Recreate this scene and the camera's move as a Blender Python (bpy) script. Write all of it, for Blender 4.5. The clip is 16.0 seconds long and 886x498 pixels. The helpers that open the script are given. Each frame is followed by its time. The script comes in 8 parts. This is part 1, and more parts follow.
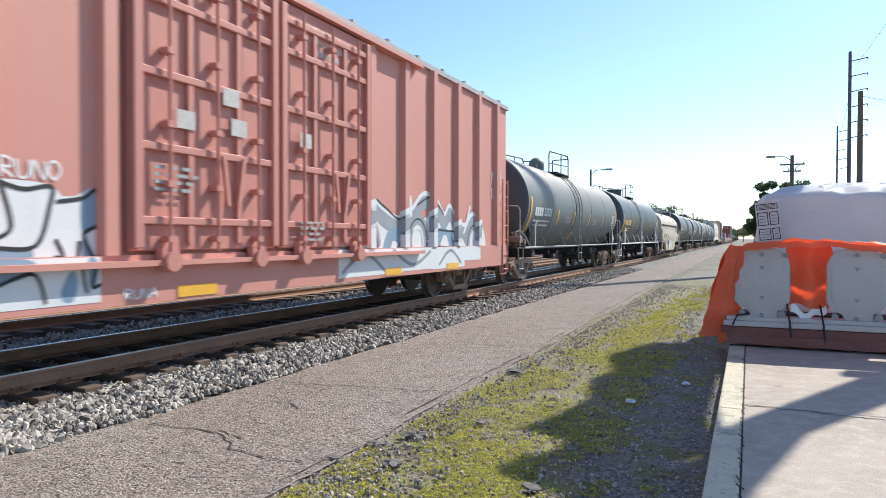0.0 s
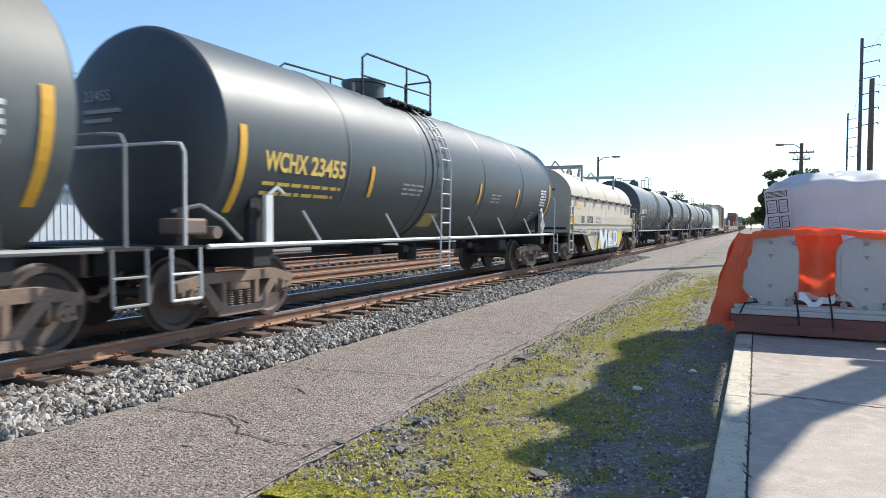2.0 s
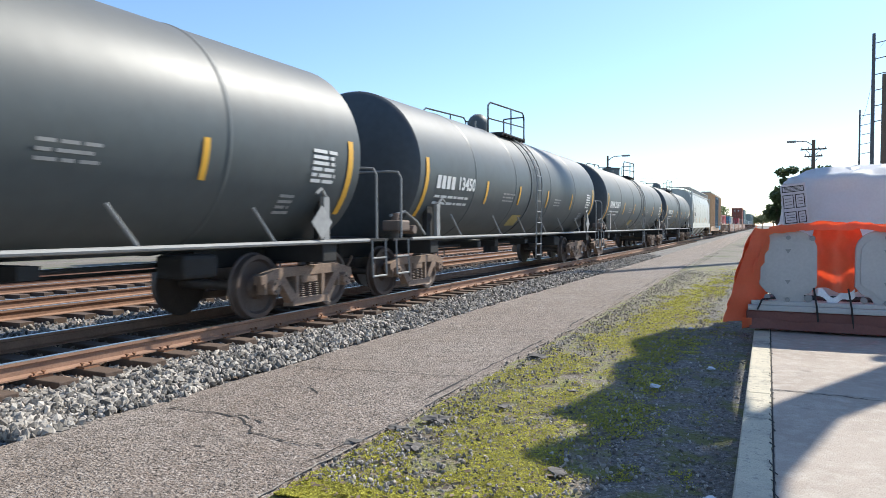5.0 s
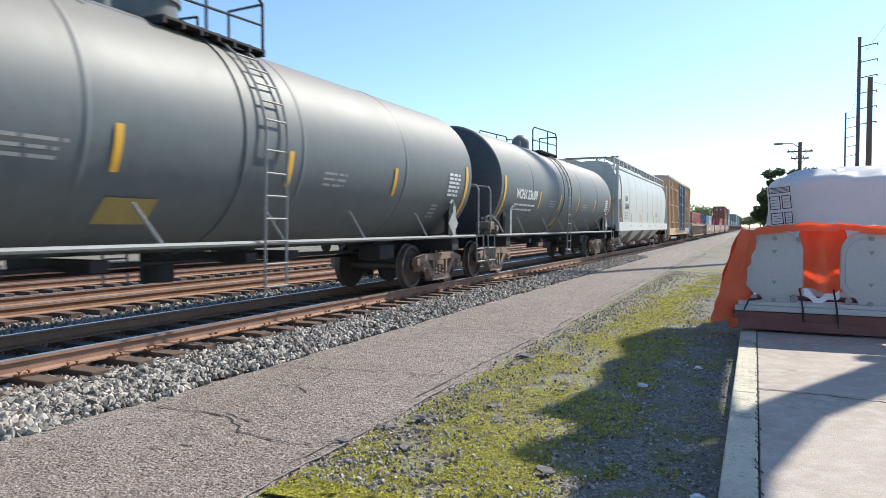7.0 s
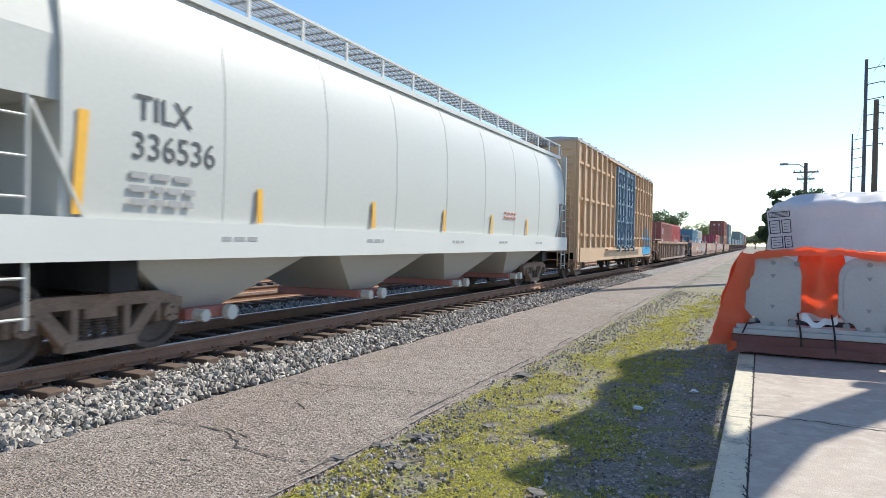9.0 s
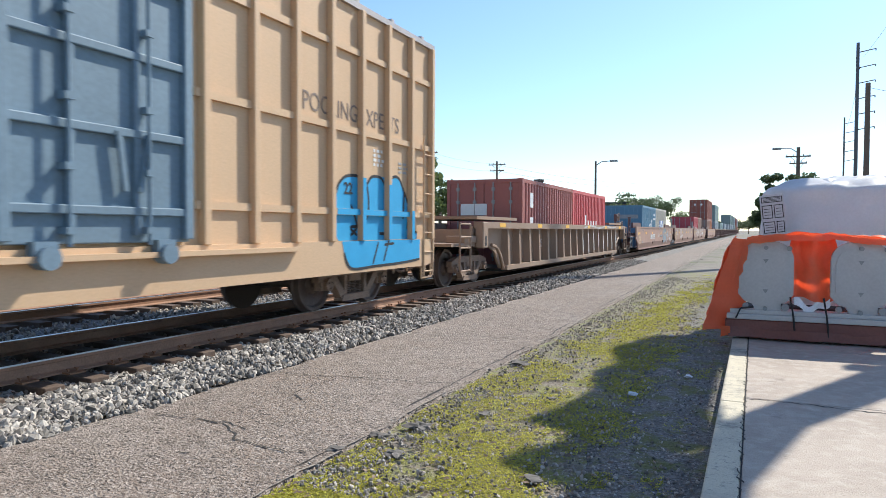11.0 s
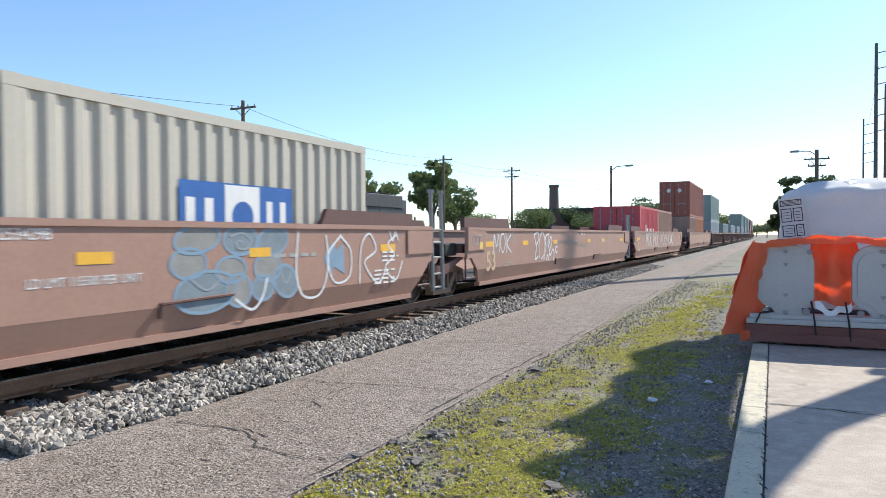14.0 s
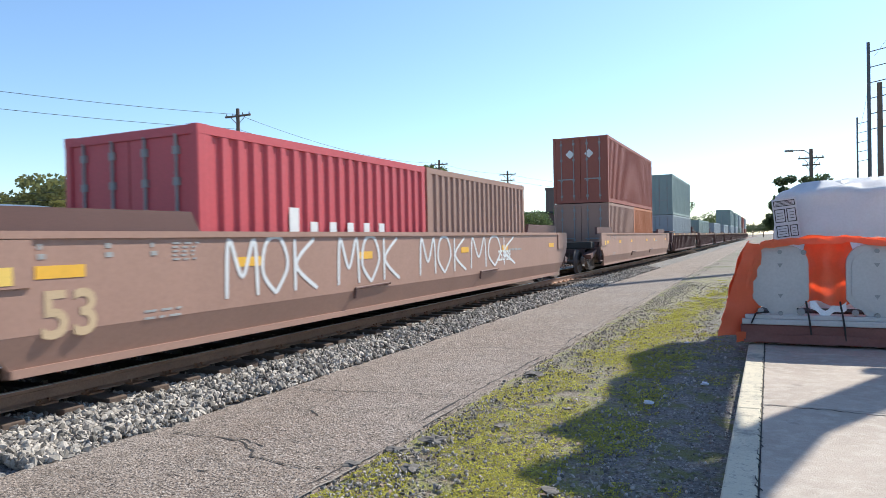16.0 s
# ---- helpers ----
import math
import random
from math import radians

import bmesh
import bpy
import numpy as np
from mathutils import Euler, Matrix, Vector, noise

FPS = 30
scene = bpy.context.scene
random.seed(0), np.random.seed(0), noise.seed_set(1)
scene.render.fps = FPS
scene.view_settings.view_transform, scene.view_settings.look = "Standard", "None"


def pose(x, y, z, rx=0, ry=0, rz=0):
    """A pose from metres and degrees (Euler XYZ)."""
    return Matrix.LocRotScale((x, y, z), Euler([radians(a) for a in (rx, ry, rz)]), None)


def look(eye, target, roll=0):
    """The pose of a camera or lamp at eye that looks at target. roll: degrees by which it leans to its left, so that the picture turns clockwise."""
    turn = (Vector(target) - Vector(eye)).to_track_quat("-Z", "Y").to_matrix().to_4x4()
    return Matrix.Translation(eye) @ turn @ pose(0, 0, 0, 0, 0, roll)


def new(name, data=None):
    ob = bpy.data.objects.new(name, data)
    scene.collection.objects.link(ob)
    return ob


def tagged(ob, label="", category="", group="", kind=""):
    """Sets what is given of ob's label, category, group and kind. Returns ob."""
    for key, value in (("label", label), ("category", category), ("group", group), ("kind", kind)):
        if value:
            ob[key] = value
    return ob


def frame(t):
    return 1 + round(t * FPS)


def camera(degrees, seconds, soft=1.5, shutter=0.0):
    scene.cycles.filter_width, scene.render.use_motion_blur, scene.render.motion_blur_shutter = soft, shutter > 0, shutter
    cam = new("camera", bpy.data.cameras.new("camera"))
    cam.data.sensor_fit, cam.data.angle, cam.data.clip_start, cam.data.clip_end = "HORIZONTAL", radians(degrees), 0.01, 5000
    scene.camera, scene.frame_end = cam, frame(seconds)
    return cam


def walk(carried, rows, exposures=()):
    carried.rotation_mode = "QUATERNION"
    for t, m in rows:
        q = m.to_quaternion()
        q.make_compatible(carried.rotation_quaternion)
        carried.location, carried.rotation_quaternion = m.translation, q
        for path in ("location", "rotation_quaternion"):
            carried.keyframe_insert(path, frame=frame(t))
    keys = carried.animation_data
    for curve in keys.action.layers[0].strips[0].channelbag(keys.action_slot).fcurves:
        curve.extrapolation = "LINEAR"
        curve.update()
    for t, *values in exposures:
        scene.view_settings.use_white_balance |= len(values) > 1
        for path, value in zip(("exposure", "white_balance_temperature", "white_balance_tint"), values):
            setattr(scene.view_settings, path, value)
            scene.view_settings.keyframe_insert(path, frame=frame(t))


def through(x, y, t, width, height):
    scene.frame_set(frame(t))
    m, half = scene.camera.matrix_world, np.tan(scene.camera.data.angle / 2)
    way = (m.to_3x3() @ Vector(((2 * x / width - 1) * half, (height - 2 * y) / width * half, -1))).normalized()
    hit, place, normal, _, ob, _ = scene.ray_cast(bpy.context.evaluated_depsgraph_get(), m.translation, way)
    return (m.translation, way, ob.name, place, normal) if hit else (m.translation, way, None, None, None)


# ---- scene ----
cam = camera(66.17, 16.0, soft=0.4, shutter=0.12)
walk(cam, [
    (0.0, pose(0.082, -0.070, 1.664, 89.068, -0.074, 24.227)),
    (0.5, pose(0.076, -0.062, 1.663, 88.863, -0.067, 24.655)),
    (1.0, pose(0.072, -0.058, 1.654, 88.334, -0.198, 24.715)),
    (1.5, pose(0.071, -0.060, 1.657, 88.211, -0.560, 24.726)),
    (2.0, pose(0.068, -0.060, 1.655, 87.981, -0.325, 24.760)),
    (2.5, pose(0.072, -0.060, 1.661, 88.111, -0.397, 24.541)),
    (3.0, pose(0.067, -0.056, 1.653, 87.696, 0.191, 24.903)),
    (3.5, pose(0.028, -0.037, 1.618, 88.056, 0.074, 25.940)),
    (4.0, pose(0.003, -0.008, 1.614, 88.005, 0.240, 25.896)),
    (6.5, pose(-0.005, 0.009, 1.598, 88.185, -0.109, 24.803)),
    (7.0, pose(-0.000, -0.000, 1.600, 88.098, -0.043, 24.628)),
    (7.5, pose(0.013, -0.011, 1.626, 88.731, -0.587, 24.875)),
    (8.0, pose(0.046, -0.035, 1.639, 88.546, -0.185, 24.937)),
    (8.5, pose(0.074, -0.055, 1.661, 88.291, -0.338, 24.598)),
    (9.0, pose(0.089, -0.066, 1.670, 89.228, -1.065, 25.070)),
    (11.5, look((0.099, -0.084, 1.679), (-0.733, 1.734, 1.616), 0.1)),
    (12.0, look((0.094, -0.084, 1.669), (-0.743, 1.731, 1.607), 0.0)),
    (12.5, look((0.088, -0.092, 1.679), (-0.769, 1.714, 1.624), 0.0)),
    (13.0, look((0.095, -0.093, 1.679), (-0.769, 1.71, 1.637), -0.0)),
    (13.5, look((0.101, -0.101, 1.676), (-0.778, 1.696, 1.651), -0.0)),
    (14.0, look((0.091, -0.105, 1.68), (-0.782, 1.694, 1.641), -0.3)),
    (14.5, look((0.097, -0.105, 1.688), (-0.789, 1.688, 1.651), -0.4)),
    (15.0, look((0.108, -0.112, 1.683), (-0.775, 1.683, 1.649), -0.2)),
    (15.5, look((0.114, -0.104, 1.688), (-0.764, 1.692, 1.667), -0.6)),
    (16.0, look((0.124, -0.106, 1.699), (-0.742, 1.697, 1.673), -1.2)),
], exposures=[(0.0, 0.43, 6000, 7), (16.0, 0.43, 6000, 7)])

# ---- world and sun ----
SUN_WAY = Vector((0.43, 0.903, 0.95)).normalized()
world = bpy.data.worlds.new("sky")
scene.world = world
world.use_nodes = True
wn = world.node_tree
sky = wn.nodes.new("ShaderNodeTexSky")
sky.sky_type = "NISHITA"
sky.sun_disc = False
sky.sun_elevation = math.asin(SUN_WAY.z)
sky.sun_rotation = math.atan2(SUN_WAY.x, SUN_WAY.y)
sky.air_density, sky.dust_density, sky.ozone_density = 1.0, 0.35, 3.0
wn.nodes["Background"].inputs[1].default_value = 0.145
wn.links.new(sky.outputs[0], wn.nodes["Background"].inputs[0])
sun = new("sun", bpy.data.lights.new("sun", "SUN"))
sun.data.energy, sun.data.angle, sun.data.color = 5.2, radians(0.5), (1.0, 0.90, 0.76)
sun.matrix_world = look(SUN_WAY * 50, (0, 0, 0))

# ---- materials ----
MATS = {}


def mat(name, base, rough=0.7, metal=0.0, var=0.25, scale=3.0, fine=60.0, bump=0.15, second=None, streak=1.0, emit=0.0, mix=0.5, islands=0.0, rand=0.0):
    """Base colour broken up at two scales towards a second colour, with fine relief. streak > 1 stretches the stains down."""
    if name in MATS:
        return MATS[name]
    m = bpy.data.materials.new(name)
    m.use_nodes = True
    MATS[name] = m
    nt = m.node_tree
    b = nt.nodes["Principled BSDF"]
    b.inputs["Roughness"].default_value, b.inputs["Metallic"].default_value = rough, metal
    co = nt.nodes.new("ShaderNodeTexCoord")
    mp = nt.nodes.new("ShaderNodeMapping")
    mp.inputs["Scale"].default_value = (1, 1, 1 / streak)
    nt.links.new(co.outputs["Object"], mp.inputs[0])
    big = nt.nodes.new("ShaderNodeTexNoise")
    big.inputs["Scale"].default_value, big.inputs["Detail"].default_value, big.inputs["Roughness"].default_value = scale, 6, 0.65
    small = nt.nodes.new("ShaderNodeTexNoise")
    small.inputs["Scale"].default_value, small.inputs["Detail"].default_value = fine, 4
    nt.links.new(mp.outputs[0], big.inputs["Vector"])
    nt.links.new(co.outputs["Object"], small.inputs["Vector"])
    ramp = nt.nodes.new("ShaderNodeValToRGB")
    other = second or tuple(c * 0.45 for c in base)
    ramp.color_ramp.elements[0].position, ramp.color_ramp.elements[1].position = max(0.0, mix - 0.17), min(1.0, mix + 0.17)
    ramp.color_ramp.elements[0].color = (*[o * var + c * (1 - var) for o, c in zip(other, base)], 1)
    ramp.color_ramp.elements[1].color = (*base, 1)
    nt.links.new(big.outputs[0], ramp.inputs[0])
    hsv = nt.nodes.new("ShaderNodeHueSaturation")
    span = nt.nodes.new("ShaderNodeMapRange")
    span.inputs[3].default_value, span.inputs[4].default_value = 1 - 0.35 * var, 1 + 0.35 * var
    span.inputs[1].default_value, span.inputs[2].default_value = 0.3, 0.7
    nt.links.new(small.outputs[0], span.inputs[0])
    value = span.outputs[0]
    if islands or rand:
        src = nt.nodes.new("ShaderNodeNewGeometry" if islands else "ShaderNodeObjectInfo")
        r2 = nt.nodes.new("ShaderNodeMapRange")
        k = islands or rand
        r2.inputs[3].default_value, r2.inputs[4].default_value = 1 - k, 1 + k
        nt.links.new(src.outputs["Random Per Island" if islands else "Random"], r2.inputs[0])
        mul = nt.nodes.new("ShaderNodeMath")
        mul.operation = "MULTIPLY"
        nt.links.new(r2.outputs[0], mul.inputs[0])
        nt.links.new(value, mul.inputs[1])
        value = mul.outputs[0]
    nt.links.new(value, hsv.inputs["Value"])
    nt.links.new(ramp.outputs[0], hsv.inputs["Color"])
    nt.links.new(hsv.outputs[0], b.inputs["Base Color"])
    rr = nt.nodes.new("ShaderNodeMapRange")
    rr.inputs[3].default_value, rr.inputs[4].default_value = min(1, rough + 0.12), max(0.03, rough - 0.08)
    nt.links.new(big.outputs[0], rr.inputs[0])
    nt.links.new(rr.outputs[0], b.inputs["Roughness"])
    if bump:
        bp = nt.nodes.new("ShaderNodeBump")
        bp.inputs["Strength"].default_value, bp.inputs["Distance"].default_value = bump, 0.008
        nt.links.new(small.outputs[0], bp.inputs["Height"])
        nt.links.new(bp.outputs[0], b.inputs["Normal"])
    if emit:
        b.inputs["Emission Color"].default_value, b.inputs["Emission Strength"].default_value = (*base, 1), emit
    return m


def lets_through(m, colour, through):
    """Thin film, cloth or leaf: part of the light goes through it."""
    nt = m.node_tree
    b = nt.nodes["Principled BSDF"]
    tr = nt.nodes.new("ShaderNodeBsdfTranslucent")
    tr.inputs[0].default_value = (*colour, 1)
    mx = nt.nodes.new("ShaderNodeMixShader")
    mx.inputs[0].default_value = through
    nt.links.new(b.outputs[0], mx.inputs[1])
    nt.links.new(tr.outputs[0], mx.inputs[2])
    nt.links.new(mx.outputs[0], nt.nodes["Material Output"].inputs[0])
    return m


def sheet_mat(name, base, rough, through):
    return lets_through(mat(name, base, rough, 0, 0.18, 2.5, 30, 0.2), base, through)


def ground_mat(name, layers, bump=0.6, bump_scale=40.0, rough=0.9):
    """Loose ground: layers of (colour, noise scale, threshold, softness), each laid over the ones before."""
    m = bpy.data.materials.new(name)
    m.use_nodes = True
    nt = m.node_tree
    b = nt.nodes["Principled BSDF"]
    b.inputs["Roughness"].default_value = rough
    co = nt.nodes.new("ShaderNodeTexCoord")
    last = None
    for col, sc, th, soft in layers:
        if last is None:
            rgb = nt.nodes.new("ShaderNodeRGB")
            rgb.outputs[0].default_value = (*col, 1)
            last = rgb.outputs[0]
            continue
        n = nt.nodes.new("ShaderNodeTexNoise")
        n.inputs["Scale"].default_value, n.inputs["Detail"].default_value, n.inputs["Roughness"].default_value = sc, 8, 0.7
        nt.links.new(co.outputs["Object"], n.inputs["Vector"])
        r = nt.nodes.new("ShaderNodeMapRange")
        r.inputs[1].default_value, r.inputs[2].default_value = th - soft, th + soft
        nt.links.new(n.outputs[0], r.inputs[0])
        mx = nt.nodes.new("ShaderNodeMix")
        mx.data_type = "RGBA"
        mx.inputs[7].default_value = (*col, 1)
        nt.links.new(r.outputs[0], mx.inputs[0])
        nt.links.new(last, mx.inputs[6])
        last = mx.outputs[2]
    nt.links.new(last, b.inputs["Base Color"])
    n = nt.nodes.new("ShaderNodeTexNoise")
    n.inputs["Scale"].default_value, n.inputs["Detail"].default_value = bump_scale, 6
    nt.links.new(co.outputs["Object"], n.inputs["Vector"])
    bp = nt.nodes.new("ShaderNodeBump")
    bp.inputs["Strength"].default_value, bp.inputs["Distance"].default_value = bump, 0.03
    nt.links.new(n.outputs[0], bp.inputs["Height"])
    nt.links.new(bp.outputs[0], b.inputs["Normal"])
    return m


# ---- mesh helpers ----
def box(bm, x0, x1, y0, y1, z0, z1, bevel=0.0):
    r = bmesh.ops.create_cube(bm, size=1.0, matrix=Matrix.Translation(((x0 + x1) / 2, (y0 + y1) / 2, (z0 + z1) / 2)) @ Matrix.Diagonal((abs(x1 - x0), abs(y1 - y0), abs(z1 - z0), 1)))
    if bevel:
        edges = {e for v in r["verts"] for e in v.link_edges}
        bmesh.ops.bevel(bm, geom=list(edges), offset=bevel, segments=2, affect="EDGES", profile=0.5)


def rod(bm, a, b, r, n=8, r2=None):
    a, b = Vector(a), Vector(b)
    d = b - a
    if d.length < 1e-6:
        return
    m = Matrix.Translation((a + b) / 2) @ d.to_track_quat("Z", "Y").to_matrix().to_4x4()
    bmesh.ops.create_cone(bm, cap_ends=True, segments=n, radius1=r, radius2=r if r2 is None else r2, depth=d.length, matrix=m)


def bent(bm, pts, r, n=6):
    for a, b in zip(pts, pts[1:]):
        rod(bm, a, b, r, n)


def prism(bm, prof, y0, y1):
    """A closed profile of (x, z) drawn along y."""
    a = [bm.verts.new((x, y0, z)) for x, z in prof]
    b = [bm.verts.new((x, y1, z)) for x, z in prof]
    n = len(prof)
    for i in range(n):
        bm.faces.new((a[i], a[(i + 1) % n], b[(i + 1) % n], b[i]))
    bm.faces.new(a[::-1])
    bm.faces.new(b)
    bmesh.ops.recalc_face_normals(bm, faces=bm.faces[:])


def slab(bm, prof, x0, x1):
    """A closed profile of (y, z) drawn along x."""
    a = [bm.verts.new((x0, y, z)) for y, z in prof]
    b = [bm.verts.new((x1, y, z)) for y, z in prof]
    n = len(prof)
    for i in range(n):
        bm.faces.new((a[i], a[(i + 1) % n], b[(i + 1) % n], b[i]))
    bm.faces.new(a[::-1])
    bm.faces.new(b)
    bmesh.ops.recalc_face_normals(bm, faces=bm.faces[:])


def lathe_y(bm, prof, n=40, cx=0.0, cz=0.0):
    """A profile of (y, radius) turned round the y axis."""
    rings = []
    for y, r in prof:
        rings.append([bm.verts.new((cx + r * math.sin(2 * math.pi * k / n), y, cz + r * math.cos(2 * math.pi * k / n))) for k in range(n)] if r > 1e-4 else [bm.verts.new((cx, y, cz))])
    for a, b in zip(rings, rings[1:]):
        for k in range(n):
            k2 = (k + 1) % n
            if len(a) == 1:
                bm.faces.new((a[0], b[k], b[k2]))
            elif len(b) == 1:
                bm.faces.new((a[k], b[0], a[k2]))
            else:
                bm.faces.new((a[k], b[k], b[k2], a[k2]))
    bmesh.ops.recalc_face_normals(bm, faces=bm.faces[:])


def mesh_of(name, bm, material, smooth=0.0):
    me = bpy.data.meshes.new(name)
    bm.to_mesh(me)
    bm.free()
    me.materials.append(material)
    if smooth:
        me.shade_smooth()
        me.set_sharp_from_angle(angle=radians(smooth))
    return me


def part(name, bm, material, parent, label="", smooth=0.0, at=None):
    ob = new(name, mesh_of(name, bm, material, smooth) if isinstance(bm, bmesh.types.BMesh) else bm)
    ob.parent = parent
    if at is not None:
        ob.matrix_basis = at
    return tagged(ob, label) if label else ob


def thing(name, at, label, category, group="", kind=""):
    ob = new(name)
    ob.matrix_basis = at
    ob.empty_display_size = 0.2
    return tagged(ob, label, category, group, kind)


def solid(name, bm, material, label, category, at=None, group="", kind="", smooth=0.0):
    ob = new(name, mesh_of(name, bm, material, smooth))
    if at is not None:
        ob.matrix_basis = at
    return tagged(ob, label, category, group, kind)


SIDE = pose(0, 0, 0, 90, 0, 90)     # writing that is read from +x
END = pose(0, 0, 0, 90, 0, 0)       # writing that is read from -y


def lettering(text, size, material, parent, at, turn=SIDE, name="lettering", label="", squeeze=1.0, bold=0.0):
    cu = bpy.data.curves.new(name, "FONT")
    cu.body, cu.size, cu.extrude, cu.offset = text, size, 0.002, bold
    cu.align_x, cu.align_y = "LEFT", "CENTER"
    cu.resolution_u = 3
    cu.materials.append(material)
    ob = new(name, cu)
    ob.parent = parent
    ob.matrix_basis = Matrix.Translation(at) @ turn @ Matrix.Diagonal((squeeze, 1, 1, 1))
    return tagged(ob, label) if label else ob


def bars(parent, material, x, y0, z, width, rows, height=0.05, gap=0.05, name="marking", seed=1, words=4):
    """Rows of short plain bars in place of small writing, on a side read from +x."""
    rng = random.Random(seed)
    bm = bmesh.new()
    for r in range(rows):
        y, end = y0, y0 + width * rng.uniform(0.75, 1.0)
        while y < end - 0.03:
            w = min(end - y, width / words * rng.uniform(0.5, 1.1))
            box(bm, x, x + 0.004, y, y + w, z - r * (height + gap) - height, z - r * (height + gap))
            y += w + 0.06
    return part(name, bm, material, parent)

# ---- ground, road, walk, tracks ----
RAIL = 0.30            # height of the rail tops over the road
TRACK = -7.35          # the middle of the running track
M_GROUND = ground_mat("yard ground", [((0.17, 0.145, 0.115), 0, 0, 0), ((0.24, 0.21, 0.17), 0.7, 0.52, 0.1), ((0.10, 0.115, 0.045), 0.35, 0.56, 0.06), ((0.07, 0.06, 0.05), 9, 0.6, 0.08)], bump_scale=30)
M_ROAD = ground_mat("worn asphalt", [((0.215, 0.165, 0.13), 0, 0, 0), ((0.27, 0.225, 0.19), 0.45, 0.54, 0.10), ((0.15, 0.118, 0.095), 3.5, 0.56, 0.1), ((0.37, 0.315, 0.27), 34, 0.545, 0.035), ((0.04, 0.032, 0.026), 30, 0.575, 0.03), ((0.44, 0.39, 0.34), 62, 0.61, 0.03), ((0.05, 0.04, 0.034), 75, 0.60, 0.03)], bump=1.0, bump_scale=44)
M_VERGE = ground_mat("gravelly verge soil", [((0.17, 0.14, 0.105), 0, 0, 0), ((0.27, 0.235, 0.19), 20, 0.54, 0.05), ((0.20, 0.20, 0.05), 4.0, 0.52, 0.06), ((0.33, 0.30, 0.26), 48, 0.60, 0.03), ((0.09, 0.075, 0.055), 34, 0.59, 0.04)], bump=1.0, bump_scale=40)
# pebbly gravel; its darker ground colour stands in for shade along the kerb
M_SHADED_GRAVEL = ground_mat("shade-darkened gravel", [((0.14, 0.125, 0.11), 0, 0, 0), ((0.22, 0.20, 0.18), 14, 0.54, 0.05), ((0.42, 0.40, 0.37), 44, 0.60, 0.02), ((0.05, 0.045, 0.04), 30, 0.57, 0.04), ((0.13, 0.13, 0.04), 2.5, 0.54, 0.05)], bump=1.0, bump_scale=36)
M_CONC = ground_mat("pavement concrete", [((0.40, 0.335, 0.275), 0, 0, 0), ((0.31, 0.255, 0.205), 0.9, 0.56, 0.12), ((0.46, 0.40, 0.335), 6, 0.57, 0.1), ((0.27, 0.23, 0.19), 45, 0.63, 0.05), ((0.22, 0.185, 0.155), 2.2, 0.66, 0.06)], bump=0.3, bump_scale=80, rough=0.85)
M_LIP = ground_mat("bared asphalt lip", [((0.30, 0.26, 0.215), 0, 0, 0), ((0.20, 0.165, 0.135), 9, 0.5, 0.08), ((0.38, 0.34, 0.29), 30, 0.6, 0.05)], bump=0.6, bump_scale=60)
M_KERB = ground_mat("kerb concrete", [((0.56, 0.50, 0.37), 0, 0, 0), ((0.45, 0.40, 0.31), 3, 0.55, 0.08), ((0.30, 0.27, 0.23), 25, 0.60, 0.05), ((0.22, 0.20, 0.17), 1.7, 0.60, 0.05)], bump=0.4, bump_scale=60, rough=0.85)
M_BED = ground_mat("ballast bed", [((0.11, 0.105, 0.10), 0, 0, 0), ((0.27, 0.26, 0.25), 22, 0.5, 0.05), ((0.035, 0.033, 0.03), 28, 0.57, 0.04), ((0.17, 0.11, 0.075), 2, 0.6, 0.08)], bump=1.0, bump_scale=26)
M_STONE = mat("ballast stone", (0.34, 0.305, 0.262), 0.88, var=0.45, scale=6, fine=40, bump=0.3, islands=0.7)
M_STONE_RUST = mat("rusty ballast stone", (0.33, 0.235, 0.17), 0.9, var=0.4, scale=6, fine=40, bump=0.3, islands=0.4)
M_RAILSIDE = mat("brown rail", (0.34, 0.195, 0.125), 0.8, 0.0, 0.35, 3, 50, 0.25, second=(0.08, 0.05, 0.04))
M_RUST = mat("rusted rail", (0.30, 0.15, 0.08), 0.8, 0.0, 0.35, 3, 50, 0.25, second=(0.17, 0.075, 0.04))
M_HEAD = mat("polished rail head", (0.62, 0.61, 0.60), 0.28, 1.0, 0.1, 3, 60, 0.03)
M_SLEEPER = mat("weathered sleeper", (0.125, 0.085, 0.062), 0.9, 0, 0.45, 4, 40, 0.5, second=(0.06, 0.04, 0.03))
M_JOINT = mat("dark joint", (0.035, 0.032, 0.03), 0.95, var=0.2)


def sheet(name, pts, z, material, label, category, kind="structure"):
    bm = bmesh.new()
    bm.faces.new([bm.verts.new((x, y, z)) for x, y in pts])
    return solid(name, bm, material, label, category, kind=kind)


